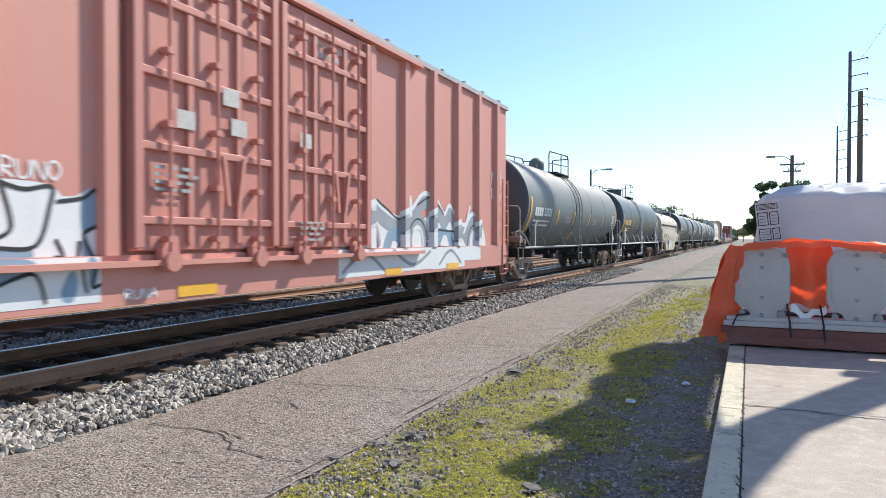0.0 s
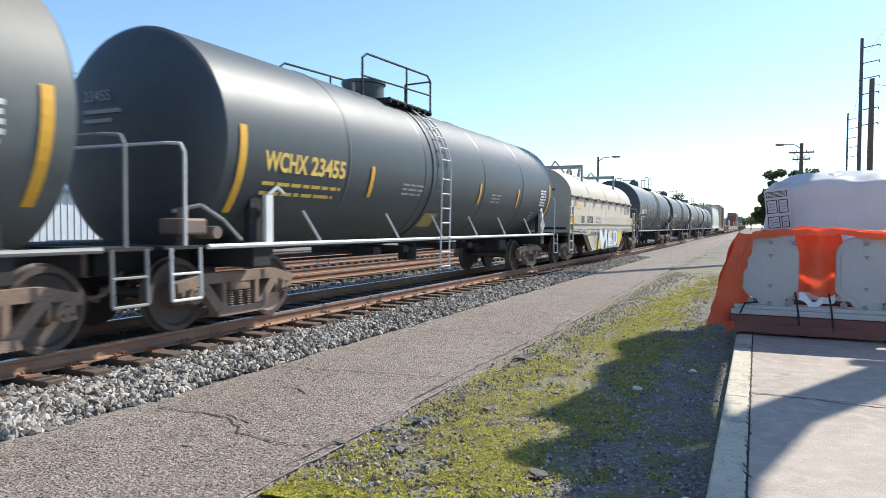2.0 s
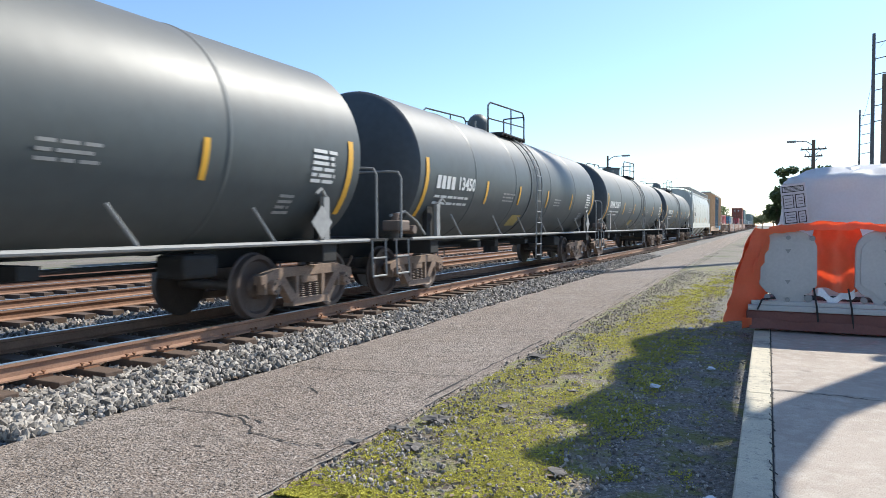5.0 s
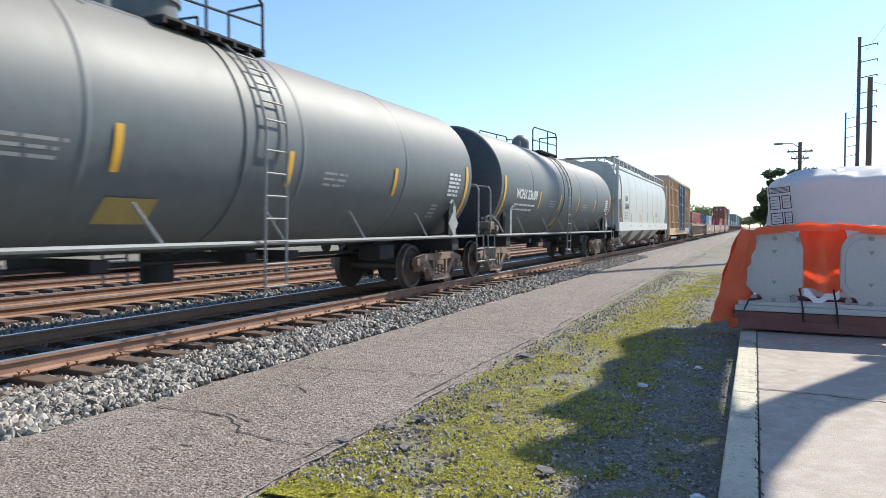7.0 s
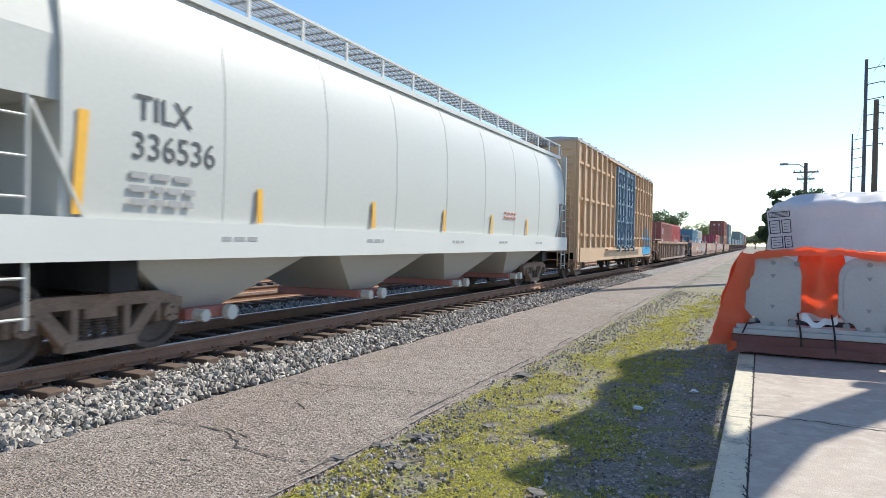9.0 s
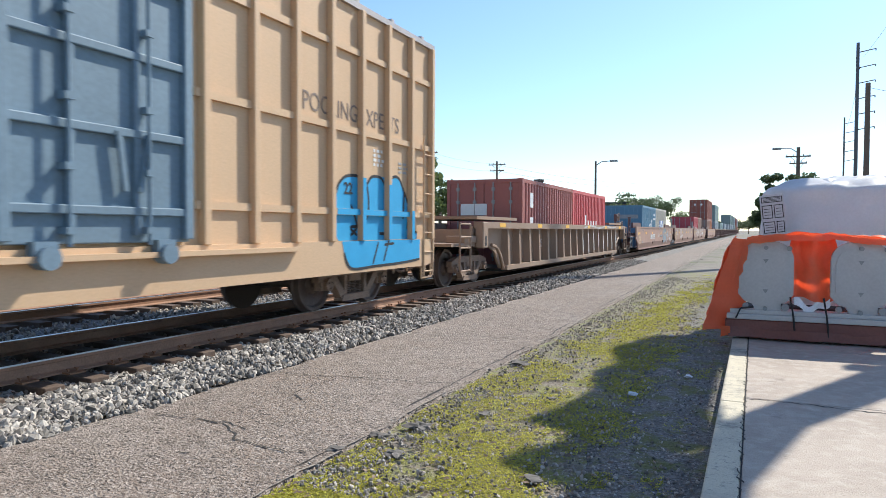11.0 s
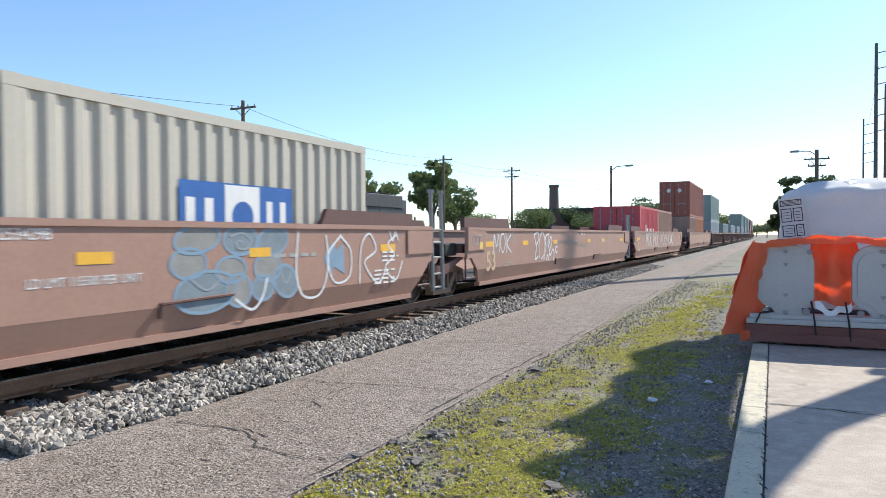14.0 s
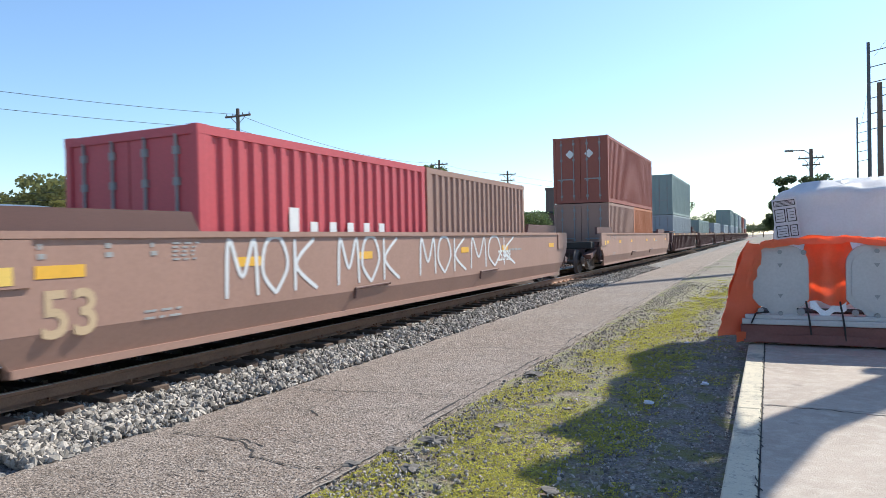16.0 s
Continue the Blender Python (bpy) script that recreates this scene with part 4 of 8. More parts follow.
# ---- boxcars ----
def boxcar(s, length, height, paint, door_paint, label, style):
    c = car("boxcar", s, label)
    h2, w = length / 2, 1.47
    bm = bmesh.new()
    box(bm, -w, w, -h2, h2, 1.0, height - 0.12, 0.01)
    part("body", bm, paint, c)
    bm = bmesh.new()
    prism(bm, [(-w - 0.06, height - 0.16), (w + 0.06, height - 0.16), (w + 0.06, height - 0.06), (0.9, height), (-0.9, height), (-w - 0.06, height - 0.06)], -h2 - 0.03, h2 + 0.03)
    q = -h2 + 0.9
    while q < h2:
        box(bm, -w, w, q - 0.05, q + 0.05, height - 0.05, height + 0.03)
        q += 1.2
    part("roof", bm, mat("galvanised roof", (0.42, 0.38, 0.36), 0.5, 0.3, 0.3), c)
    door = (-2.6, 2.3) if style == "red" else (-2.1, 2.5)
    for sx in (1, -1):
        # side sill
        bm = bmesh.new()
        slab(bm, [(-h2, 1.18), (h2, 1.18), (h2, 0.72), (h2 - 0.4, 0.66), (-h2 + 0.4, 0.66), (-h2, 0.72)], sx * (w - 0.02), sx * (w + 0.075))
        part("side_sill", bm, paint, c)
        ys = []
        if style == "red":
            y = door[1] + 0.17
            while y < h2 - 0.1:
                ys.append(y)
                y += 1.27
            y = door[0] - 0.17
            while y > -h2 + 0.1:
                ys.append(y)
                y -= 1.27
            for y in ys:
                bm = bmesh.new()
                prism_pts = [(sx * (w - 0.005), y - 0.13), (sx * (w + 0.10), y - 0.085), (sx * (w + 0.10), y + 0.085), (sx * (w - 0.005), y + 0.13)]
                a = [bm.verts.new((x, yy, 1.18)) for x, yy in prism_pts]
                b = [bm.verts.new((x, yy, height - 0.16)) for x, yy in prism_pts]
                for i in range(4):
                    bm.faces.new((a[i], a[(i + 1) % 4], b[(i + 1) % 4], b[i]))
                bm.faces.new(a[::-1]), bm.faces.new(b)
                bmesh.ops.recalc_face_normals(bm, faces=bm.faces[:])
                part("rib", bm, paint, c)
        else:
            n = 8
            for k in range(n):
                for y in (door[1] + 0.25 + k * (h2 - door[1] - 0.35) / (n - 1), door[0] - 0.25 - k * (h2 + door[0] - 0.35) / (n - 1)):
                    bm = bmesh.new()
                    box(bm, sx * w, sx * (w + 0.11), y - 0.055, y + 0.055, 1.18, height - 0.16, 0.01)
                    part("post", bm, paint, c)
            for z in (1.65, 2.97, 4.25):
                for a, b in ((door[1] + 0.1, h2), (-h2, door[0] - 0.1)):
                    bm = bmesh.new()
                    box(bm, sx * w, sx * (w + 0.06), a, b, z - 0.05, z + 0.05)
                    part("rail_strip", bm, paint, c)
        # doors
        mid = (door[0] + door[1]) / 2
        for k, (d0, d1) in enumerate(((door[0], mid), (mid, door[1]))):
            d = part("door", (lambda b: (box(b, sx * w, sx * (w + 0.09), d0 + 0.03, d1 - 0.03, 1.22, height - 0.3, 0.015), b)[1])(bmesh.new()), door_paint, c)
            bm = bmesh.new()
            for z in (1.55, 2.35, 3.15, 3.95, height - 0.55):
                box(bm, sx * (w + 0.085), sx * (w + 0.15), d0 + 0.06, d1 - 0.06, z - 0.045, z + 0.045, 0.012)
            for y in (d0 + 0.1, d1 - 0.1):
                box(bm, sx * (w + 0.085), sx * (w + 0.17), y - 0.06, y + 0.06, 1.25, height - 0.35, 0.012)
            for f in ((0.35, 0.68) if style == "red" else (0.33, 0.66)):
                y = d0 + (d1 - d0) * f
                box(bm, sx * (w + 0.085), sx * (w + 0.14), y - 0.04, y + 0.04, 1.3, height - 0.6)
            part("door_frame", bm, door_paint, d)
            for f in ((0.2, 0.5, 0.8) if style == "red" else (0.3, 0.7)):
                bm = bmesh.new()
                y = d0 + (d1 - d0) * f
                rod(bm, (sx * (w + 0.2), y, 1.2), (sx * (w + 0.2), y, height - 0.4), 0.022, 8)
                for z in (1.35, 1.95, 2.6, 3.4, 4.2):
                    box(bm, sx * (w + 0.1), sx * (w + 0.23), y - 0.05, y + 0.05, z - 0.035, z + 0.035)
                part("lock_rod", bm, door_paint, d)
            for f in (0.2, 0.8):
                bm = bmesh.new()
                y = d0 + (d1 - d0) * f
                rod(bm, (sx * (w + 0.1), y, 1.1), (sx * (w + 0.26), y, 1.1), 0.11, 14)
                box(bm, sx * (w + 0.1), sx * (w + 0.2), y - 0.12, y + 0.12, 1.05, 1.25)
                part("roller", bm, door_paint, d)
            bm = bmesh.new()
            y = d0 + (d1 - d0) * 0.62
            for o in (-0.08, 0.1):
                slab(bm, [(y + o - 0.03, 1.75), (y + o + 0.03, 1.75), (y + o + 0.03 + o, 2.35), (y + o - 0.03 + o, 2.35)], sx * (w + 0.16) - 0.02, sx * (w + 0.16) + 0.02)
            part("door_handle", bm, door_paint, d)
        bm = bmesh.new()
        box(bm, sx * (w - 0.02), sx * (w + 0.2), door[0] - 2.0, door[1] + 2.0, 1.06, 1.12)
        box(bm, sx * (w - 0.02), sx * (w + 0.17), door[0] - 2.0, door[1] + 2.0, height - 0.27, height - 0.2)
        part("door_track", bm, paint, c)
        # ladders and grabs at the ends
        for e in (-1, 1):
            bm = bmesh.new()
            ladder(bm, sx * (w + 0.09), e * (h2 - 0.3), 0.45, 3.2 if style != "red" else 2.9, 0.40, 0.38, 0.013)
            part("ladder", bm, paint, c)
            bm = bmesh.new()
            ladder(bm, sx * 1.1, e * (h2 + 0.06), 0.5, 3.2, 0.42, 0.38, 0.013, along="x")
            part("end_ladder", bm, paint, c)
    for e in (-1, 1):
        bm = bmesh.new()
        z = 1.35
        while z < height - 0.3:
            box(bm, -w + 0.1, w - 0.1, e * h2, e * (h2 + 0.05), z - 0.06, z + 0.06, 0.02)
            z += 0.28
        part("end_corrugation", bm, paint, c)
        bm = bmesh.new()
        box(bm, -0.35, 0.35, e * (h2 - 4.0), e * (h2 + 0.1), 0.72, 1.1)
        box(bm, -1.3, 1.3, e * (h2 - 2.35), e * (h2 - 2.05), 0.72, 1.1)
        part("bolster", bm, M_UNDER, c)
        truck(c, e * (h2 - 2.2))
        coupler(c, e * (h2 + 0.05), e)
        for sx in (-1, 1):
            bm = bmesh.new()
            bent(bm, [(sx * (w + 0.03), e * (h2 - 0.5), 0.96), (sx * (w + 0.03), e * (h2 - 0.5), 0.42), (sx * (w + 0.03), e * (h2 - 0.08), 0.42), (sx * (w + 0.03), e * (h2 - 0.08), 0.96)], 0.02)
            part("stirrup", bm, paint, c)
    bm = bmesh.new()
    box(bm, -0.3, 0.3, -h2 + 2, h2 - 2, 0.7, 1.0)
    for q in (-1.5, 0.4, 2.0):
        box(bm, -1.2, 1.2, q - 0.08, q + 0.08, 0.8, 1.12)
    part("centre_sill", bm, M_UNDER, c)
    return c, door, w, h2


# ---- containers ----
def container(name, y0, length, z, paint, label, ch=2.59, group="containers on the train", face=M_WHITE):
    """Top-level box carried by the train; its base stands at z over the rails."""
    c = thing(name, pose(TRACK, y0 + length / 2, RAIL + z), label, "container", group)
    CARS.append((c, y0 + length / 2, z))
    h, w = length / 2, 1.219
    bm = bmesh.new()
    for sx in (-1, 1):
        # trapezoid corrugation
        pitch = 0.278
        n = int((2 * h - 0.28) / pitch)
        pitch = (2 * h - 0.28) / n
        pts = []
        for k in range(n):
            a = -h + 0.14 + k * pitch
            pts += [(a, w - 0.005), (a + pitch * 0.36, w - 0.005), (a + pitch * 0.5, w - 0.045), (a + pitch * 0.86, w - 0.045)]
        pts.append((h - 0.14, w - 0.005))
        prev = None
        for yy, xx in pts:
            cur = (bm.verts.new((sx * xx, yy, 0.15)), bm.verts.new((sx * xx, yy, ch - 0.1)))
            if prev:
                bm.faces.new((prev[0], cur[0], cur[1], prev[1]) if sx > 0 else (prev[1], cur[1], cur[0], prev[0]))
            prev = cur
    part("side_panel", bm, paint, c)
    bm = bmesh.new()
    for sx in (-1, 1):
        box(bm, sx * (w - 0.08), sx * w, -h, h, 0.0, 0.16)
        box(bm, sx * (w - 0.07), sx * w, -h, h, ch - 0.12, ch - 0.005)
        for e in (-1, 1):
            box(bm, sx * (w - 0.12), sx * w, e * (h - 0.15), e * h, 0.0, ch, 0.01)
            box(bm, sx * (w - 0.17), sx * (w + 0.002), e * (h - 0.18), e * (h + 0.002), ch - 0.118, ch + 0.002)
            box(bm, sx * (w - 0.17), sx * (w + 0.002), e * (h - 0.18), e * (h + 0.002), -0.002, 0.118)
    for e in (-1, 1):
        box(bm, -w, w, e * (h - 0.1), e * (h - 0.003), ch - 0.12, ch - 0.006)
        box(bm, -w, w, e * (h - 0.1), e * (h - 0.003), 0, 0.14)
    part("frame", bm, paint, c)
    bm = bmesh.new()
    box(bm, -w + 0.05, w - 0.05, -h + 0.05, h - 0.05, ch - 0.06, ch - 0.015)
    box(bm, -w + 0.05, w - 0.05, -h + 0.05, h - 0.05, 0.06, 0.12)
    part("roof", bm, paint, c)
    for e in (-1, 1):
        bm = bmesh.new()
        if e < 0 and name != "blue_container":
            box(bm, -w + 0.1, -0.01, -h + 0.03, -h + 0.06, 0.14, ch - 0.12)
            box(bm, 0.01, w - 0.1, -h + 0.03, -h + 0.06, 0.14, ch - 0.12)
            part("door", bm, paint, c)
            for x in (-0.85, -0.3, 0.3, 0.85):
                bm = bmesh.new()
                rod(bm, (x, -h + 0.01, 0.12), (x, -h + 0.01, ch - 0.1), 0.02, 8)
                for z2 in (0.3, 1.0, 1.9, ch - 0.3):
                    box(bm, x - 0.05, x + 0.05, -h - 0.005, -h + 0.03, z2 - 0.05, z2 + 0.05)
                part("lock_bar", bm, M_RAILGREY, c)
            for x in (-0.6, 0.6):
                bm = bmesh.new()
                box(bm, x - 0.42, x + 0.30, -h - 0.005, -h + 0.02, 1.02, 1.07)
                part("lock_handle", bm, M_RAILGREY, c)
        else:
            x = -w + 0.12
            while x < w - 0.15:
                box(bm, x, x + 0.14, e * (h - 0.06), e * (h - 0.02), 0.14, ch - 0.12)
                x += 0.27
            box(bm, -w + 0.1, w - 0.1, e * (h - 0.07), e * (h - 0.055), 0.14, ch - 0.12)
            part("end_panel", bm, paint, c)
    return c


# ---- covered hopper ----
def hopper(s):
    c = car("covered_hopper", s, "pale grey covered hopper car with a running board on its roof")
    h2, zt = 9.45, 4.42
    prof = [(1.0, 1.35), (1.52, 1.42), (1.56, 2.2), (1.55, 3.1), (1.47, 3.7), (1.3, 4.12), (0.8, zt), (-0.8, zt), (-1.3, 4.12), (-1.47, 3.7), (-1.55, 3.1), (-1.56, 2.2), (-1.52, 1.42), (-1.0, 1.35)]
    bm = bmesh.new()
    # body ends slope in towards the trucks on each lower side
    prism(bm, prof, -h2 + 0.9, h2 - 0.9)
    part("body", bm, M_HOPPER, c, smooth=25)
    bm = bmesh.new()
    for k in range(1, 8):
        y = -h2 + 0.9 + k * (2 * h2 - 1.8) / 8
        prism(bm, [(x * 1.003, z + 0.004) for x, z in prof], y - 0.02, y + 0.02)
    part("seam", bm, M_HOPPER, c, smooth=25)
    for e in (-1, 1):
        bm = bmesh.new()
        prism(bm, [(-1.50, 2.6), (1.50, 2.6), (1.50, 3.2), (1.42, 3.7), (1.2, 4.15), (0.75, 4.38), (-0.75, 4.38), (-1.2, 4.15), (-1.42, 3.7), (-1.50, 3.2)], e * (h2 - 0.92), e * (h2 - 0.02))
        part("end_slope", bm, M_HOPPER, c)
        bm = bmesh.new()
        for sx in (-1, 1):
            slab(bm, [(e * h2, 1.2), (e * h2, 4.2), (e * (h2 - 0.12), 4.2), (e * (h2 - 0.12), 1.2)], sx * 1.42, sx * 1.54)
            ladder(bm, sx * 1.56, e * (h2 - 0.35), 0.5, 2.6, 0.44, 0.36, 0.014)
            bent(bm, [(sx * 1.55, e * (h2 - 0.6), 2.55), (sx * 1.55, e * (h2 - 1.3), 1.2)], 0.03)
            ladder(bm, sx * 1.1, e * (h2 + 0.04), 1.2, 4.5, 0.44, 0.36, 0.014, along="x")
        part("end_post", bm, M_HOPPER, c)
        bm = bmesh.new()
        box(bm, -0.35, 0.35, e * (h2 - 3.2), e * (h2 + 0.12), 0.74, 1.2)
        box(bm, -1.35, 1.35, e * (h2 - 1.95), e * (h2 - 1.6), 0.76, 1.2)
        part("bolster", bm, M_UNDER, c)
        truck(c, e * (h2 - 1.75))
        coupler(c, e * (h2 + 0.08), e)
    for sx in (-1, 1):
        bm = bmesh.new()
        slab(bm, [(-h2, 1.16), (h2, 1.16), (h2, 1.52), (-h2, 1.52)], sx * 1.50, sx * 1.60)
        slab(bm, [(-h2, 1.10), (h2, 1.10), (h2, 1.16), (-h2, 1.16)], sx * 1.40, sx * 1.60)
        part("side_sill", bm, M_HOPWHITE, c)
    for q in (-6.0, -2.0, 2.0, 6.0):
        bm = bmesh.new()
        for y0, y1, x, z0, z1 in ((q - 1.75, q + 1.75, 1.38, 1.2, 0.42),):
            top = [(-x, y0, z0), (x, y0, z0), (x, y1, z0), (-x, y1, z0)]
            bot = [(-0.75, q - 0.35, z1), (0.75, q - 0.35, z1), (0.75, q + 0.35, z1), (-0.75, q + 0.35, z1)]
            a, b = [bm.verts.new(v) for v in top], [bm.verts.new(v) for v in bot]
            for i in range(4):
                bm.faces.new((a[i], b[i], b[(i + 1) % 4], a[(i + 1) % 4]))
            bm.faces.new(b)
            bm.faces.new(a[::-1])
        bmesh.ops.recalc_face_normals(bm, faces=bm.faces[:])
        hp = part("discharge_hopper", bm, M_HOPPER, c)
        bm = bmesh.new()
        box(bm, -0.85, 0.95, q - 0.42, q + 0.42, 0.30, 0.44, 0.02)
        part("gate", bm, mat("gate primer red", (0.42, 0.16, 0.13), 0.6), hp)
        bm = bmesh.new()
        rod(bm, (0.9, q - 0.25, 0.36), (1.12, q - 0.25, 0.36), 0.08, 12)
        rod(bm, (1.0, q + 0.25, 0.36), (1.1, q + 0.25, 0.36), 0.10, 12)
        part("gate_capstan", bm, M_HOPWHITE, hp)
    # roof edge, hatches and running boards
    bm = bmesh.new()
    for sx in (-1, 1):
        box(bm, sx * 1.30, sx * 1.36, -h2 + 0.1, h2 - 0.1, 4.10, 4.20)
        n = 16
        for k in range(n + 1):
            y = -h2 + 0.2 + (2 * h2 - 0.4) * k / n
            slab(bm, [(y - 0.03, 4.1), (y + 0.03, 4.1), (y + 0.03, 4.55), (y - 0.03, 4.55)], sx * 1.30, sx * 1.33)
        box(bm, sx * 1.30, sx * 1.34, -h2 + 0.1, h2 - 0.1, 4.54, 4.58)
    part("roof_bracket", bm, M_HOPWHITE, c)
    bm = bmesh.new()
    for sx in (-1, 1):
        for k in range(6):
            box(bm, sx * (0.72 + k * 0.1), sx * (0.74 + k * 0.1), -h2 + 0.1, h2 - 0.1, 4.55, 4.58)
        for k in range(60):
            y = -h2 + 0.2 + k * (2 * h2 - 0.4) / 59
            box(bm, sx * 0.72, sx * 1.3, y - 0.012, y + 0.012, 4.55, 4.58)
    for e in (-1, 1):
        box(bm, -1.0, 1.0, e * (h2 - 0.6), e * (h2 + 0.1), 4.55, 4.58)
    part("running_board", bm, M_RAILGREY, c)
    bm = bmesh.new()
    box(bm, -0.35, 0.35, -h2 + 1.2, h2 - 1.2, 4.4, 4.54, 0.04)
    part("hatch_cover", bm, M_HOPPER, c)
    dark = mat("dark stencil", (0.07, 0.075, 0.08), 0.6, var=0.15, bump=0)
    left = -h2 + 1.66
    lettering("TILX", 0.38, dark, c, (1.566, left + 0.05, 2.68))
    lettering("336536", 0.40, dark, c, (1.566, left, 2.28), squeeze=1.0)
    bars(c, M_GREYMARK, 1.56, left, 2.02, 0.95, 3, 0.07, 0.07, seed=5)
    bars(c, mat("red stencil", (0.5, 0.15, 0.1), 0.6), 1.562, 3.4, 2.1, 1.1, 2, 0.05, 0.06, seed=7)
    for y in (-6.5, -3.2, 0.2, 3.0, 6.0):
        bars(c, M_GREYMARK, 1.602, y, 1.36, 0.7, 1, 0.05, seed=int(y * 10) + 99)
    for y, z0, z1 in [(-8.45, 1.55, 2.55)] + [(y, 1.54, 1.98) for y in (-5.85, -3.0, -0.2, 2.5, 5.2)]:
        bm = bmesh.new()
        slab(bm, [(y, z0), (y + 0.10, z0), (y + 0.18 if z1 > 2.5 else y + 0.10, z1), (y + 0.06 if z1 > 2.5 else y, z1)], 1.566, 1.573)
        part("reflective_strip", bm, M_YELLOW, c)
    lettering("336536", 0.17, dark, c, (-0.3, -h2 - 0.01, 3.7), turn=END)
    return c


# ---- coil steel car ----
def coil_car(s):
    c = car("coil_car", s, "cream coil-steel car with a long arched steel cover and painted graffiti")
    h2, w = 6.35, 1.50
    # arched cover
    arch = [(1.42, 1.72), (1.42, 2.42)] + [(1.42 * math.cos(math.radians(a)), 2.42 + 1.08 * math.sin(math.radians(a))) for a in range(8, 180, 8)] + [(-1.42, 2.42), (-1.42, 1.72)]
    bm = bmesh.new()
    prism(bm, arch, -h2 + 0.15, h2 - 0.15)
    cover = part("cover", bm, M_COIL, c, "cream arched steel cover with rust spots", smooth=25)
    bm = bmesh.new()
    for y in (-3.4, -0.1, 3.3):
        bm = bmesh.new()
        prism(bm, [(x * 1.006, z + 0.008) for x, z in arch], y - 0.02, y + 0.02)
        part("cover_seam", bm, M_COIL, cover, smooth=25)
    bm = bmesh.new()
    for sx in (-1, 1):
        rod(bm, (sx * 1.46, -h2 + 0.1, 2.42), (sx * 1.46, h2 - 0.1, 2.42), 0.03)
        for k in range(8):
            y = -h2 + 0.9 + k * 1.55
            box(bm, sx * 1.40, sx * 1.55, y - 0.12, y + 0.12, 2.35, 2.43)
            rod(bm, (sx * 1.5, y - 0.16, 2.33), (sx * 1.56, y + 0.16, 2.45), 0.03)
    part("grab_rail", bm, M_TRUCK, cover)
    bm = bmesh.new()
    for y in (-3.25, 3.25):
        bm = bmesh.new()
        for sx in (-1, 1):
            slab(bm, [(y - 0.06, 3.0), (y + 0.06, 3.0), (y + 0.06, 3.75), (y - 0.06, 3.75)], sx * 1.05, sx * 1.12)
        box(bm, -1.12, 1.12, y - 0.06, y + 0.06, 3.62, 3.76)
        rod(bm, (-0.4, y, 3.45), (0, y, 3.95), 0.03)
        rod(bm, (0.4, y, 3.45), (0, y, 3.95), 0.03)
        part("lifting_frame", bm, M_RAILGREY, cover)
    bm = bmesh.new()
    for x in (-0.25, 0.25):
        ring = [(x, 0.36 * math.cos(math.radians(a)), 3.48 + 0.42 * math.sin(math.radians(a))) for a in range(-20, 201, 20)]
        bm = bmesh.new()
        bent(bm, ring, 0.06, 8)
        part("lifting_eye", bm, M_RAILGREY, cover)
    bm = bmesh.new()
    lathe_pts = [(1.30 * math.cos(math.radians(a)), 2.42 + 0.98 * math.sin(math.radians(a))) for a in range(0, 181, 10)]
    part("end_rib", (lambda b: (prism(b, [(1.34, 2.2), (1.34, 2.42)] + lathe_pts + [(-1.34, 2.42), (-1.34, 2.2)], -h2 + 0.12, -h2 + 0.16), b)[1])(bm), M_COIL, cover)
    # car body: top sill, deep belly
    for sx in (-1, 1):
        bm = bmesh.new()
        slab(bm, [(-h2 - 0.3, 1.42), (h2 + 0.3, 1.42), (h2 + 0.3, 1.76), (-h2 - 0.3, 1.76)], sx * 1.42, sx * 1.52)
        slab(bm, [(-h2 - 0.3, 1.25), (h2 + 0.3, 1.25), (h2 + 0.3, 1.42), (-h2 - 0.3, 1.42)], sx * 1.38, sx * 1.48)
        part("top_sill", bm, M_COILBODY, c)
        bm = bmesh.new()
        slab(bm, [(-4.2, 1.25), (-2.9, 0.38), (2.9, 0.38), (4.2, 1.25)], sx * 1.30, sx * 1.46)
        part("belly_panel", bm, M_COILBODY, c)
        bm = bmesh.new()
        for k in range(4):
            z = 1.3 + 0.0
            box(bm, sx * 1.46, sx * 1.50, -h2 - 0.2, h2 + 0.2, 1.22 - k * 0.055, 1.245 - k * 0.055)
        part("louvre_strip", bm, M_COILBODY, c)
    bm = bmesh.new()
    box(bm, -1.3, 1.3, -h2 - 0.2, h2 + 0.2, 1.0, 1.3)
    box(bm, -0.6, 0.6, -4, 4, 0.5, 1.0)
    part("underframe", bm, M_UNDER, c)
    for e in (-1, 1):
        bm = bmesh.new()
        box(bm, -1.5, 1.5, e * (h2 - 0.15), e * (h2 + 0.55), 1.12, 1.22)
        box(bm, -1.5, 1.5, e * (h2 + 0.02), e * (h2 + 0.1), 1.22, 1.78)
        part("end_platform", bm, M_COILBODY, c)
        for sx in (-1, 1):
            bm = bmesh.new()
            ladder(bm, sx * 1.53, e * (h2 + 0.28), 0.42, 2.05, 0.5, 0.3, 0.022)
            part("corner_ladder", bm, M_COILBODY, c)
        truck(c, e * (h2 - 1.2))
        coupler(c, e * (h2 + 0.35), e)
    dark = mat("dark stencil", (0.07, 0.075, 0.08), 0.6, var=0.15, bump=0)
    for k in range(2):
        bm = bmesh.new()
        box(bm, 1.521, 1.525, -5.05 + 0.26 * k, -5.05 + 0.26 * k + 0.19, 1.46, 1.72)
        part("mark_bar", bm, dark, c)
    lettering("165908", 0.36, dark, c, (1.523, -4.2, 1.585), bold=0.006)
    bars(c, M_GREYMARK, 1.521, -2.5, 1.70, 1.1, 2, 0.08, 0.07, seed=3)
